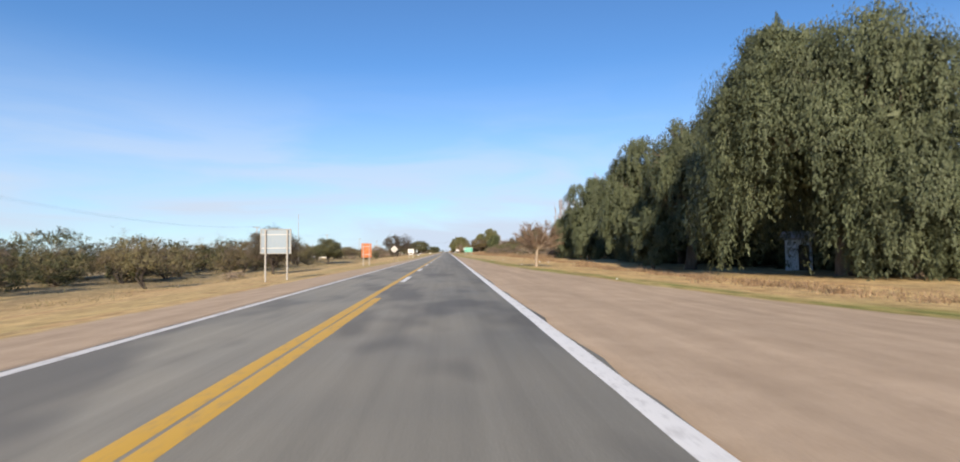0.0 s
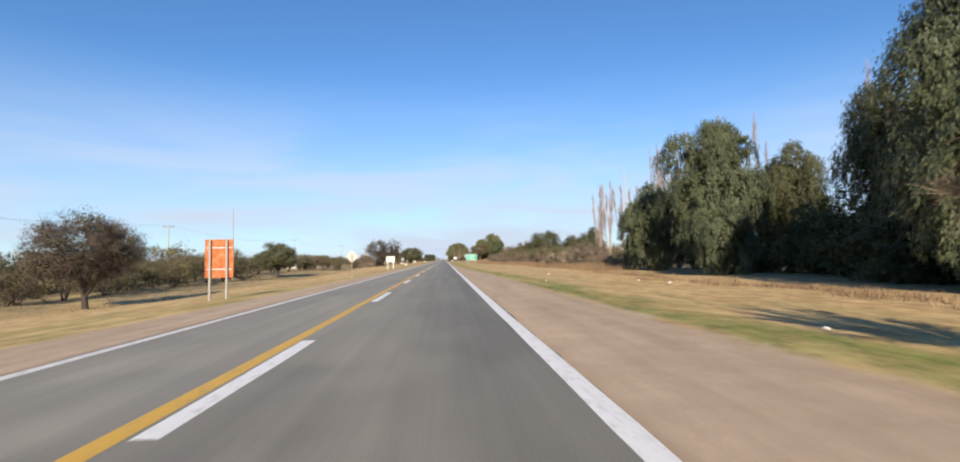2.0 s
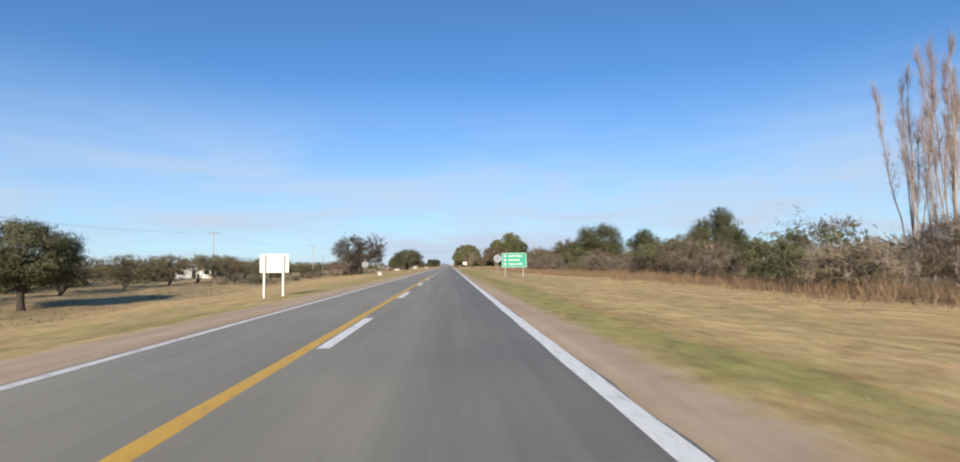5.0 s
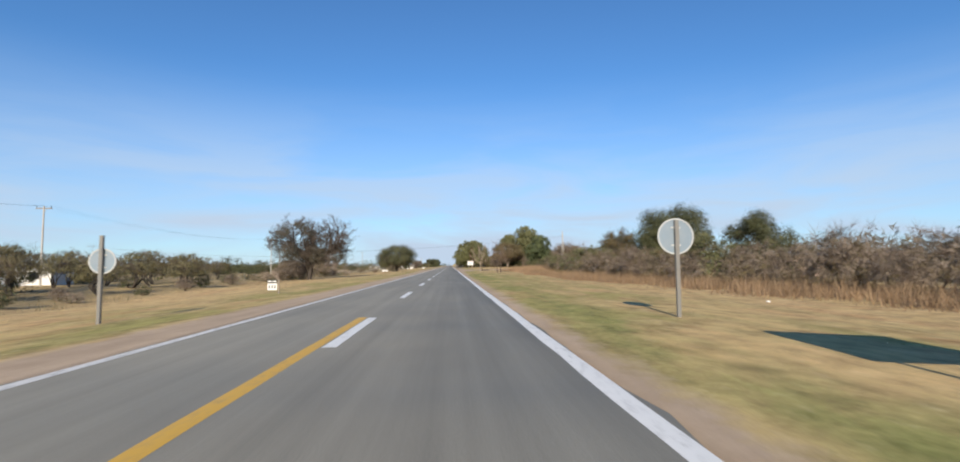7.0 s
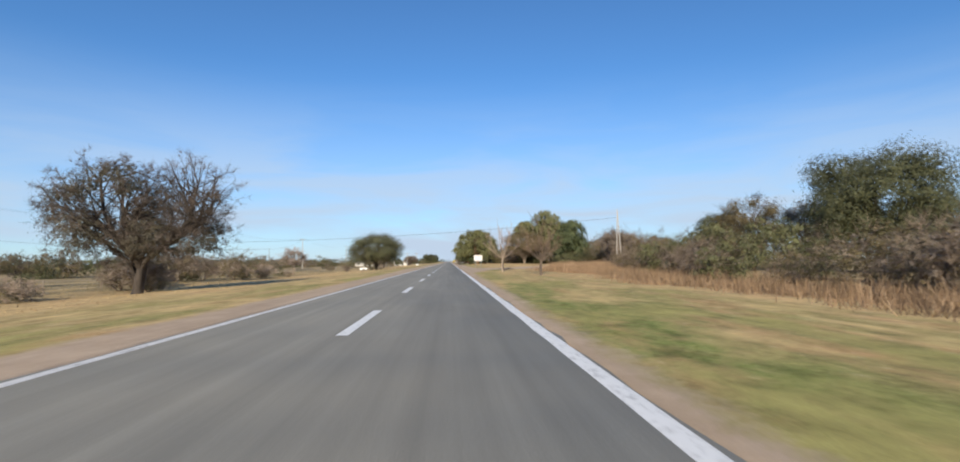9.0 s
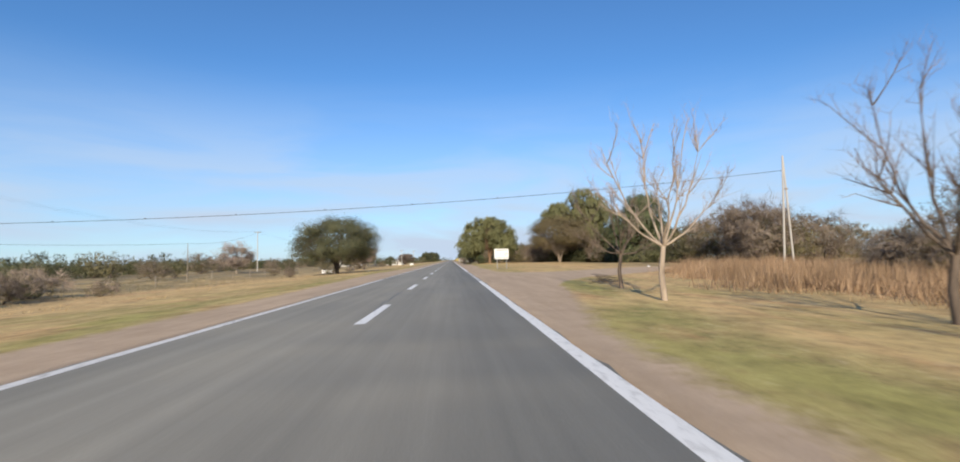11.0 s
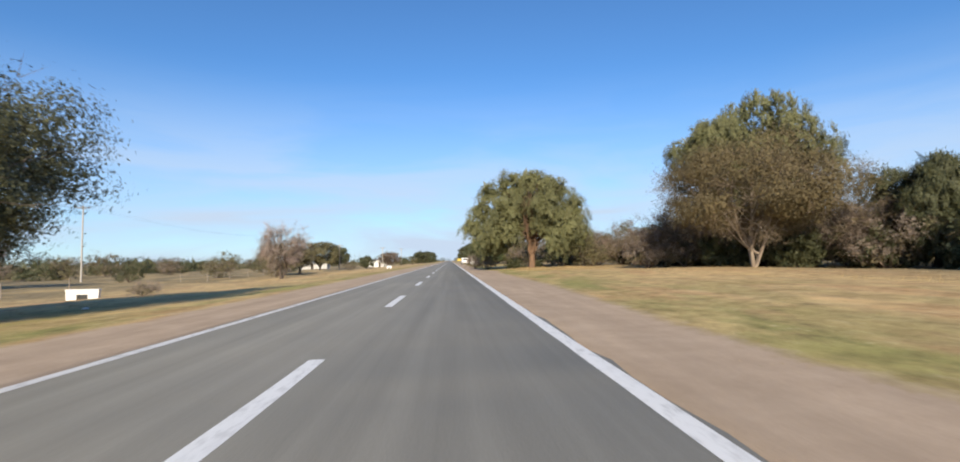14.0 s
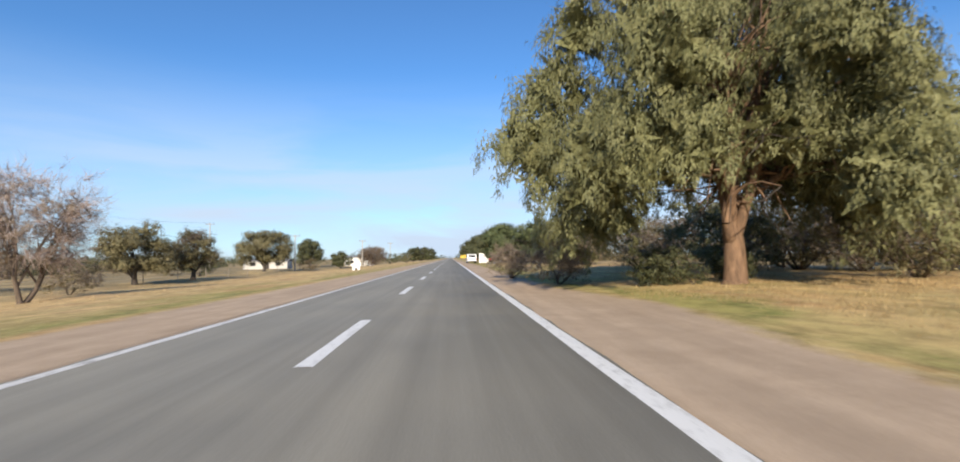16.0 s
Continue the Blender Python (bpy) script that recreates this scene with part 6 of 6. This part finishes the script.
def direction_sign():
    x, y, w, z0, z1 = 8.65, 159.6, 2.56, 0.95, 2.45
    base = gz(x, y)
    t = thing("direction_sign", pose(x, y, base, 0, 0, -8), "green direction sign with white lettering on two grey posts", "road sign")
    zc, h = (z0 + z1) / 2 - base, z1 - z0
    part("panel", plate_bm(rounded(w, h, 0.06, zc), 0.0, 0.014), "sign_green", t)
    bm = bmesh.new()
    for lo, hi in (((-w / 2 + 0.02, -0.004, zc + h / 2 - 0.05), (w / 2 - 0.02, 0, zc + h / 2 - 0.02)), ((-w / 2 + 0.02, -0.004, zc - h / 2 + 0.02), (w / 2 - 0.02, 0, zc - h / 2 + 0.05)),
                   ((-w / 2 + 0.02, -0.004, zc - h / 2 + 0.05), (-w / 2 + 0.05, 0, zc + h / 2 - 0.05)), ((w / 2 - 0.05, -0.004, zc - h / 2 + 0.05), (w / 2 - 0.02, 0, zc + h / 2 - 0.05))):
        add_box(bm, lo, hi)
    part("border", bm, "sign_white", t, "white border line")
    for k, (word, ww) in enumerate((("MONTE COMAN", 1.42), ("SAN RAFAEL", 1.16), ("GRAL. ALVEAR", 1.42))):
        z = zc + 0.42 - 0.42 * k
        lettering(t, word, 0.27, ww, -0.56 + ww / 2, -0.004, z, "sign_white", 0.006)
        part("arrow", plate_bm([(-0.93 - 0.13, z - 0.02), (-0.93 - 0.045, z - 0.02), (-0.93 - 0.045, z - 0.13), (-0.93 + 0.045, z - 0.13), (-0.93 + 0.045, z - 0.02), (-0.93 + 0.13, z - 0.02), (-0.93, z + 0.15)],
                               -0.005, -0.001), "sign_white", t, "white arrow")
    for px in (-0.95, 0.90):
        post(t, px, 0.07, zc + h / 2 - 0.1, 0.10, "post_grey")
    for bz in (-0.45, 0.45):
        part("brace", box_bm((-w / 2 + 0.1, 0.015, zc + bz - 0.03), (w / 2 - 0.1, 0.035, zc + bz + 0.03)), "galvanised", t)
    return t


direction_sign()


def control_sign():
    x, y, w, z0, z1 = 8.13, 312.2, 1.76, 1.28, 2.55
    base = gz(x, y)
    t = thing("warning_board", pose(x, y, base, 0, 0, -4), "white board with dark lettering on two grey posts", "road sign")
    zc, h = (z0 + z1) / 2 - base, z1 - z0
    part("panel", plate_bm(rounded(w, h, 0.07, zc), 0.0, 0.014), "sign_white", t)
    lettering(t, "ATENCION", 0.30, 1.42, 0.04, -0.004, zc + 0.42, "red_ink", 0.004)
    lettering(t, "A 300 m", 0.27, 0.64, -0.17, -0.004, zc - 0.01, "ink", 0.002)
    lettering(t, "CONTROL POLICIAL", 0.27, 1.64, 0.0, -0.004, zc - 0.45, "ink", 0.004)
    n = 36
    bm = bmesh.new()
    vs = [[bm.verts.new((0.53 + r * math.cos(2 * math.pi * i / n), yy, zc + 0.0 + r * math.sin(2 * math.pi * i / n))) for r, yy in ((0.205, -0.001), (0.205, -0.006), (0.165, -0.006), (0.165, -0.001))] for i in range(n)]
    for i in range(n):
        a, b = vs[i], vs[(i + 1) % n]
        for k in range(3):
            bm.faces.new((a[k], b[k], b[k + 1], a[k + 1]))
    part("ring", bm, "red_ink", t, "dark red speed limit ring")
    lettering(t, "40", 0.24, 0.22, 0.53, -0.004, zc, "ink", 0.004)
    for px in (-0.55, 0.62):
        post(t, px, 0.07, zc + h / 2 - 0.1, 0.11, "post_steel")
    for bz in (-0.4, 0.4):
        part("brace", box_bm((-w / 2 + 0.1, 0.015, zc + bz - 0.03), (w / 2 - 0.1, 0.035, zc + bz + 0.03)), "galvanised", t)
    return t


control_sign()


def kilometre_sign(x, y):
    base = gz(x, y)
    t = thing("kilometre_sign", pose(x, y, base, 0, 0, 2), "small black and white kilometre sign on one post", "road sign")
    part("white_panel", plate_bm(rounded(0.56, 0.40, 0.02, 0.42), 0, 0.012), "sign_white", t)
    part("black_panel", plate_bm(rounded(0.56, 0.22, 0.02, 0.75), 0, 0.012), "black", t)
    for px in (-0.16, 0.0, 0.16):
        bars(t, px, -0.001, 0.42, 0.07, 0.20, "ink")
    for px in (-0.15, 0.13):
        bars(t, px, -0.001, 0.75, 0.20, 0.07, "sign_white")
    post(t, 0.39, 0.0, 0.88, 0.07, "wood_pole")
    part("brace", box_bm((-0.28, 0.014, 0.58), (0.42, 0.034, 0.64)), "wood_pole", t)
    return t


kilometre_sign(-8.85, 186.8)


# whitewashed culvert headwalls on the verge
def headwall(x, y, w, turn, label="whitewashed concrete culvert headwall with a dark opening"):
    t = thing("culvert_headwall", pose(x, y, gz(x, y), 0, 0, turn), label, "headwall")
    part("wall", plate_bm([(-w / 2 + 0.06, -0.4), (-w * 0.17, -0.4), (-w * 0.17, 0.34), (w * 0.17, 0.34), (w * 0.17, -0.4), (w / 2 - 0.06, -0.4), (w / 2, 0.62), (-w / 2, 0.62)], -0.12, 0.12), "white_concrete", t)
    part("coping", box_bm((-w / 2 - 0.03, -0.16, 0.62), (w / 2 + 0.03, 0.16, 0.70), 0.02), "white_concrete", t)
    # black filling that paints the darkness inside the notch
    part("opening", box_bm((-w * 0.168, 0.02, -0.3), (w * 0.168, 0.10, 0.338)), "black", t, "black box in place of the dark inside the opening")
    return t


headwall(-23.3, 353.5, 2.1, 3)
headwall(-13.1, 442.0, 1.2, 2)


# ---- poles and wires ----
def cable(name, label, pts, r=0.02, category="cable"):
    p = np.asarray(pts, float)
    segs = [(*p[i], r, *p[i + 1], r) for i in range(len(p) - 1)]
    return tagged(part(name, tube_mesh(name, segs, 5), "wire"), label, category)


def hang(a, b, sag, n=22):
    a, b = np.array(a, float), np.array(b, float)
    t = np.linspace(0, 1, n + 1)[:, None]
    return a + (b - a) * t - np.array([0, 0, 4 * sag]) * t * (1 - t)


def utility_pole(x, y, top, label="weathered wooden utility pole with a crossarm"):
    b = gz(x, y)
    t = thing("utility_pole", pose(x, y, b), label, "utility pole", "utility poles along the field")
    h = top - b
    part("pole", pole_bm((0, 0, -0.6), (0, 0, h), 0.14, 0.09), "pale_pole", t)
    part("crossarm", box_bm((-1.0, -0.06, h - 0.35), (1.0, 0.06, h - 0.22), 0.01), "wood_pole", t)
    for px in (-0.9, 0.0, 0.9):
        bm = bmesh.new()
        add_pole(bm, (px, 0, h - 0.22), (px, 0, h - 0.06), 0.02, 0.02, 6)
        add_pole(bm, (px, 0, h - 0.1), (px, 0, h + 0.03), 0.055, 0.035, 8)
        part("insulator", bm, "dark_glass", t)
    part("strut", pole_bm((0.5, -0.07, h - 0.3), (0.02, -0.11, h - 0.9), 0.02, 0.02, 6), "galvanised", t)
    return t


POLES = [(-49.5, 53, 8.4), (-49.7, 139, 8.6), (-50.8, 224, 9.3), (-51.5, 310, 9.6), (-53.0, 396, 10.2), (-54, 482, 10)]
for x, y, z in POLES:
    utility_pole(x, y, z)
for (x0, y0, z0), (x1, y1, z1) in zip(POLES, POLES[1:]):
    for dx in (-0.9, 0.0, 0.9):
        cable("power_line", "thin dark power line between poles", hang((x0 + dx, y0, z0 + 0.03), (x1 + dx, y1, z1 + 0.03), 1.6, 16), 0.005)


def plain_pole(name, x, y, top, r, mat, label, lean=(0, 0)):
    b = gz(x, y)
    t = thing(name, pose(x, y, b), label, "pole")
    part("shaft", pole_bm((0, 0, -0.5), (lean[0], lean[1], top - b), r, r * 0.6), mat, t)
    part("cap", pole_bm((lean[0], lean[1], top - b), (lean[0], lean[1], top - b + 0.08), r * 0.75, r * 0.4), mat, t)
    return t


plain_pole("tall_pole", -40.5, 145.5, 12.3, 0.10, "post_grey", "tall slender grey pole in the field")
plain_pole("tall_pole", 35.9, 130.6, 17.0, 0.12, "pale_pole", "tall pale pole among bare poplars", (-0.25, 0))
plain_pole("wire_pole", -50.0, 352.0, 5.3, 0.09, "wood_pole", "short wooden wire pole in the field")
plain_pole("wire_pole", -44.0, 294.6, 5.3, 0.13, "wood_pole", "wooden pole that carries a cable over the road")


def a_pole(x, y, top):
    b = gz(x, y)
    t = thing("wire_pole", pose(x, y, b), "pale double pole joined at the top beside the dirt lane", "pole")
    part("shaft", pole_bm((-0.30, 0, -0.5), (0, 0, top - b), 0.10, 0.07), "pale_pole", t)
    part("shaft", pole_bm((0.75, 0.1, -0.5), (0.05, 0.06, top - b - 0.2), 0.09, 0.07), "pale_pole", t, "leaning pale strut")
    part("crosspiece", box_bm((-0.1, -0.06, top - b - 3.2), (0.40, 0.1, top - b - 3.08), 0.01), "wood_pole", t)
    return t


a_pole(33.1, 294.6, 10.6)
wire = hang((33.1, 294.6, 9.2), (-44.0, 294.6, 4.9), 1.0, 40)
cable("overhead_cable", "dark overhead cable that crosses the road", wire, 0.022)
spl = thing("cable_spacers", Matrix.Translation(wire[0]), "small dark clamps on the overhead cable", "clamp")
for k in range(6, 36, 4):
    d = wire[k] - wire[0]
    part("clamp", box_bm((d[0] - 0.05, d[1] - 0.03, d[2] - 0.02), (d[0] + 0.05, d[1] + 0.03, d[2] + 0.09), 0.01), "wire", spl)
cable("power_line", "dark cable that runs over the field", hang((-50, 352, 5.25), (-110, 330, 7.5), 1.1, 14), 0.025)
cable("power_line", "dark cable that runs over the field", hang((-50, 352, 5.25), (-53, 396, 9.8), 0.9, 14), 0.02)


# ---- field fences ----
def fence(pts, label):
    t = thing("wire_fence", Matrix.Translation((0, 0, 0)), label, "fence")
    tops = []
    rng = np.random.default_rng(3)
    for i, (x, y) in enumerate(pts):
        b = gz(x, y)
        h = 1.25 * rng.uniform(0.92, 1.08)
        part("fence_post", pole_bm((x, y, b - 0.3), (x + rng.normal(0, 0.04), y, b + h), 0.055, 0.045, 7), "wood_pole", t)
        tops.append((x, y, b))
    for k in (0.45, 0.8, 1.1):
        part("fence_wire", tube_mesh("fence_wire", [(a[0], a[1], a[2] + k, 0.006, c[0], c[1], c[2] + k, 0.006) for a, c in zip(tops, tops[1:])], 3), "galvanised", t)
    return t


fence([(-31 - 0.25 * i * 0.3, 232 + 7.0 * i) for i in range(20)], "old wire fence on wooden posts in the field")
fence([(-33 + 0.1 * i, 385 + 7.0 * i) for i in range(14)], "wire fence on wooden posts before far houses")


# ---- buildings ----
def house(name, label, x, y, turn, w, d, h, wall_mat, openings, roof_over=0.3):
    """A low house: thick walls, with door and window openings that go through the front, and a low-pitched sheet roof."""
    b = gz(x, y)
    t = thing(name, pose(x, y, b, 0, 0, turn), label, "house")
    th = 0.25
    xs = [-w / 2] + [v for o in openings for v in (o[0] - o[1] / 2, o[0] + o[1] / 2)] + [w / 2]
    bm = bmesh.new()
    for i in range(0, len(xs), 2):
        add_box(bm, (xs[i], -d / 2, -0.3), (xs[i + 1], -d / 2 + th, h))
    for ox, ow, z0, z1 in openings:
        if z0 > 0:
            add_box(bm, (ox - ow / 2, -d / 2, -0.3), (ox + ow / 2, -d / 2 + th, z0))
        add_box(bm, (ox - ow / 2, -d / 2, z1), (ox + ow / 2, -d / 2 + th, h))
    part("front_wall", bm, wall_mat, t)
    part("side_wall", box_bm((-w / 2, -d / 2 + th, -0.3), (-w / 2 + th, d / 2, h)), wall_mat, t)
    part("side_wall", box_bm((w / 2 - th, -d / 2 + th, -0.3), (w / 2, d / 2, h)), wall_mat, t)
    part("back_wall", box_bm((-w / 2 + th, d / 2 - th, -0.3), (w / 2 - th, d / 2, h)), wall_mat, t)
    bm = bmesh.new()
    o = roof_over
    prof = [(-d / 2 - o, h + 0.02), (0, h + 0.55), (d / 2 + o, h + 0.02), (d / 2 + o, h + 0.10), (0, h + 0.64), (-d / 2 - o, h + 0.10)]
    f = bm.faces.new([bm.verts.new((-w / 2 - o, yy, zz)) for yy, zz in prof])
    r = bmesh.ops.extrude_face_region(bm, geom=[f])
    bmesh.ops.translate(bm, verts=[v for v in r["geom"] if isinstance(v, bmesh.types.BMVert)], vec=(w + 2 * o, 0, 0))
    bmesh.ops.recalc_face_normals(bm, faces=bm.faces[:])
    part("roof", bm, "roof", t, "grey sheet roof")
    for ox, ow, z0, z1 in openings:
        if z0 > 0:
            wd = part("window", box_bm((ox - ow / 2, -d / 2 + 0.10, z0), (ox + ow / 2, -d / 2 + 0.12, z1)), "dark_glass", t, "dark window pane")
            part("sill", box_bm((ox - ow / 2 - 0.05, -d / 2 - 0.05, z0 - 0.06), (ox + ow / 2 + 0.05, -d / 2 + 0.05, z0), 0.01), "white_concrete", wd)
        else:
            part("door", box_bm((ox - ow / 2, -d / 2 + 0.10, 0), (ox + ow / 2, -d / 2 + 0.15, z1)), "bark_dark", t, "dark wooden door")
    return t


house("house", "low whitewashed house half hidden behind scrub", -56.0, 228.0, 12, 9, 6, 2.5, "white_concrete", [(-2.6, 1.2, 0.9, 1.9), (0, 0.9, 0, 2.0), (2.6, 1.2, 0.9, 1.9)])
house("house", "low faded pink house behind scrub", -65.0, 238.0, -6, 8, 6, 2.6, "plaster_pink", [(-1.8, 1.1, 0.9, 1.9), (1.5, 0.9, 0, 2.0)])
house("house", "low whitewashed house beyond dark trees", -47.0, 500.0, 5, 11, 6, 2.1, "plaster_pale", [(-3, 1.2, 0.9, 1.9), (0.5, 0.9, 0, 2.0), (3.2, 1.2, 0.9, 1.9)])
house("house", "small pale house beside far poles", -30.0, 540.0, 0, 9, 6, 2.8, "white_concrete", [(-2, 1.2, 0.9, 1.9), (1.5, 0.9, 0, 2.0)])
house("house", "low pale house half hidden behind tall scrub", 45.0, 216.5, -12, 5.0, 4.0, 2.5, "plaster_pink", [(-1.2, 0.9, 0.9, 1.8), (0.9, 0.9, 0, 2.0)])
house("shed", "pale blue shed seen between hanging willow strands", 28.6, 34.9, -38, 1.7, 1.6, 2.3, "blue_panel", [(0.35, 0.7, 0, 1.9)])
for x, y, z in ((-31, 470, 6.5), (-23, 505, 6.5), (-20, 545, 7.0)):
    utility_pole(x, y, z, "pale utility pole beside far houses")


# ---- parked vehicles and roadside boards far ahead ----
def vehicle(name, label, x, y, turn, w, l, h, paint, hood=0.0):
    """A parked vehicle seen from behind: shaped body with windows, lamps, bumper and wheels."""
    t = thing(name, pose(x, y, gz(x, y) if abs(x) > 3.7 else 0, 0, 0, turn), label, "vehicle")
    bm = bmesh.new()
    prof = [(-l / 2, 0.35), (-l / 2 - 0.03, 0.75), (-l / 2 + 0.06, h * 0.58), (-l / 2 + 0.22, h - 0.04), (-l / 2 + 0.5, h), (l / 2 - 1.5 - hood, h), (l / 2 - 0.85 - hood * 0.4, h * 0.60), (l / 2 - 0.05, h * 0.52), (l / 2, 0.35)]
    f = bm.faces.new([bm.verts.new((-w / 2, yy, zz)) for yy, zz in prof])
    r = bmesh.ops.extrude_face_region(bm, geom=[f])
    bmesh.ops.translate(bm, verts=[v for v in r["geom"] if isinstance(v, bmesh.types.BMVert)], vec=(w, 0, 0))
    bmesh.ops.recalc_face_normals(bm, faces=bm.faces[:])
    bmesh.ops.bevel(bm, geom=bm.edges[:], offset=0.07, segments=2, affect="EDGES", profile=0.6)
    body = part("body", bm, paint, t)
    q = math.atan2(0.16, h * 0.42 - 0.04)
    part("rear_window", box_bm((-w * 0.38, -0.012, -h * 0.13), (w * 0.38, 0.012, h * 0.13), 0.01), "dark_glass", t, m=pose(0, -l / 2 + 0.115, h * 0.78, -math.degrees(q)))
    for sx in (-1, 1):
        part("side_window", box_bm((sx * w / 2 - 0.012, -l / 2 + 0.7, h * 0.64), (sx * w / 2 + 0.012, l / 2 - 1.75 - hood, h * 0.9), 0.01), "dark_glass", t)
        part("tail_lamp", box_bm((sx * (w / 2 - 0.12) - 0.08, -l / 2 - 0.04, 0.72), (sx * (w / 2 - 0.12) + 0.08, -l / 2 + 0.05, 1.0), 0.01), "car_red", t)
        for yy in (-l / 2 + 0.8, l / 2 - 0.8):
            tyre = part("tyre", pole_bm((sx * (w / 2 - 0.22), yy, 0.32), (sx * (w / 2 + 0.01), yy, 0.32), 0.32, 0.32, 20), "rubber", t)
            part("rim", pole_bm((sx * (w / 2), yy, 0.32), (sx * (w / 2 + 0.02), yy, 0.32), 0.19, 0.19, 14), "galvanised", tyre)
    part("bumper", box_bm((-w / 2 + 0.04, -l / 2 - 0.09, 0.32), (w / 2 - 0.04, -l / 2 + 0.04, 0.52), 0.03), "rubber", t)
    return t


vehicle("van", "white van parked on the dirt shoulder", 6.2, 472.0, 2, 1.95, 4.8, 1.95, "car_white")
vehicle("car", "red car parked beside a white booth", 11.4, 477.0, -6, 1.75, 4.2, 1.45, "car_red", 0.5)


def booth(x, y):
    t = thing("roadside_booth", pose(x, y, gz(x, y), 0, 0, -3), "white roadside booth with a flat roof", "booth")
    part("walls", box_bm((-1.0, -1.0, -0.1), (1.0, 1.0, 1.95), 0.02), "white_concrete", t)
    part("roof", box_bm((-1.08, -1.08, 1.95), (1.08, 1.08, 2.05), 0.02), "white_concrete", t)
    part("door", box_bm((0.2, 0.995, 0.0), (0.9, 1.03, 1.8)), "sign_back", t)
    return t


booth(8.8, 470.0)


def marker_sign(x, y):
    t = thing("marker_sign", pose(x, y, gz(x, y)), "small yellow sign on a thin post", "road sign", "yellow signs on the shoulder")
    part("panel", plate_bm(rounded(0.6, 0.6, 0.05, 1.5), 0, 0.012), "yellow_sheet", t)
    bars(t, 0, -0.001, 1.5, 0.25, 0.25, "ink")
    post(t, 0, 0.06, 1.75, 0.06, "post_steel")
    return t


marker_sign(4.6, 466.0)
marker_sign(4.5, 490.0)


# ---- cut branches on the verge ----
def brush_heap(pts, seed):
    """Cut branches that lie in a long low heap."""
    rng = np.random.default_rng(seed)
    x0, y0 = pts[0]
    t = thing("brush_heap", pose(x0, y0, gz(x0, y0)), "low heap of cut grey-brown branches on the grass", "branches")
    for i in range(20):
        f = rng.uniform(0, len(pts) - 1.001)
        a, b = np.array(pts[int(f)]), np.array(pts[int(f) + 1])
        c = a + (b - a) * (f % 1) + rng.normal(0, 0.28, 2)
        way = unit(np.array([*(b - a), 0.0])) + rng.normal(0, 0.4, 3) * [1, 1, 0.15]
        ln = rng.uniform(0.5, 1.3)
        z = gz(*c) - gz(x0, y0) + rng.uniform(0.02, 0.22)
        m = np.array([c[0] - x0, c[1] - y0, z])
        run = bezier(m - way * ln, m + rng.normal(0, 0.12, 3) * [1, 1, 0.5], m + way * ln + [0, 0, rng.uniform(-0.02, 0.14)], 4)
        segs = []
        curve_run(segs, run, rng.uniform(0.010, 0.022), 0.006)
        for k in range(5):
            p = run[rng.integers(1, 5)]
            e = p + unit(way + rng.normal(0, 0.6, 3) * [1, 1, 0.5]) * rng.uniform(0.15, 0.45)
            segs.append((*p, 0.008, *e, 0.004))
        part("branch", tube_mesh("branch", segs, 4), "bark", t)
    return t


brush_heap([(11.0, 280.2), (10.8, 277.5), (9.8, 274.6), (9.2, 272.4)], 8)


# ---- litter ----
def scrap(name, label, x, y, s, seed):
    rng = np.random.default_rng(seed)
    bm = bmesh.new()
    bmesh.ops.create_icosphere(bm, subdivisions=2, radius=s)
    for v in bm.verts:
        v.co *= rng.uniform(0.6, 1.2)
        v.co.z *= 0.55
    ob = part(name, bm, "paper", None, m=pose(x, y, gz(x, y) + s * 0.25))
    return tagged(ob, label, "litter", "litter on the verge")


for i, (x, y, s) in enumerate(((11.4, 84.0, 0.10), (16.7, 71.4, 0.12), (11.5, 80.5, 0.05), (14.2, 82.8, 0.05), (9.5, 79.1, 0.05), (9.4, 48.8, 0.07), (8.2, 69.3, 0.06), (16.0, 75.0, 0.09), (10.4, 23.0, 0.06),
                                (-7.2, 92.0, 0.08), (16.5, 178.0, 0.10), (-12.5, 338.0, 0.12), (23.0, 302.5, 0.16))):
    scrap("plastic_scrap", "crumpled white plastic scrap on dry grass", x, y, s, i)
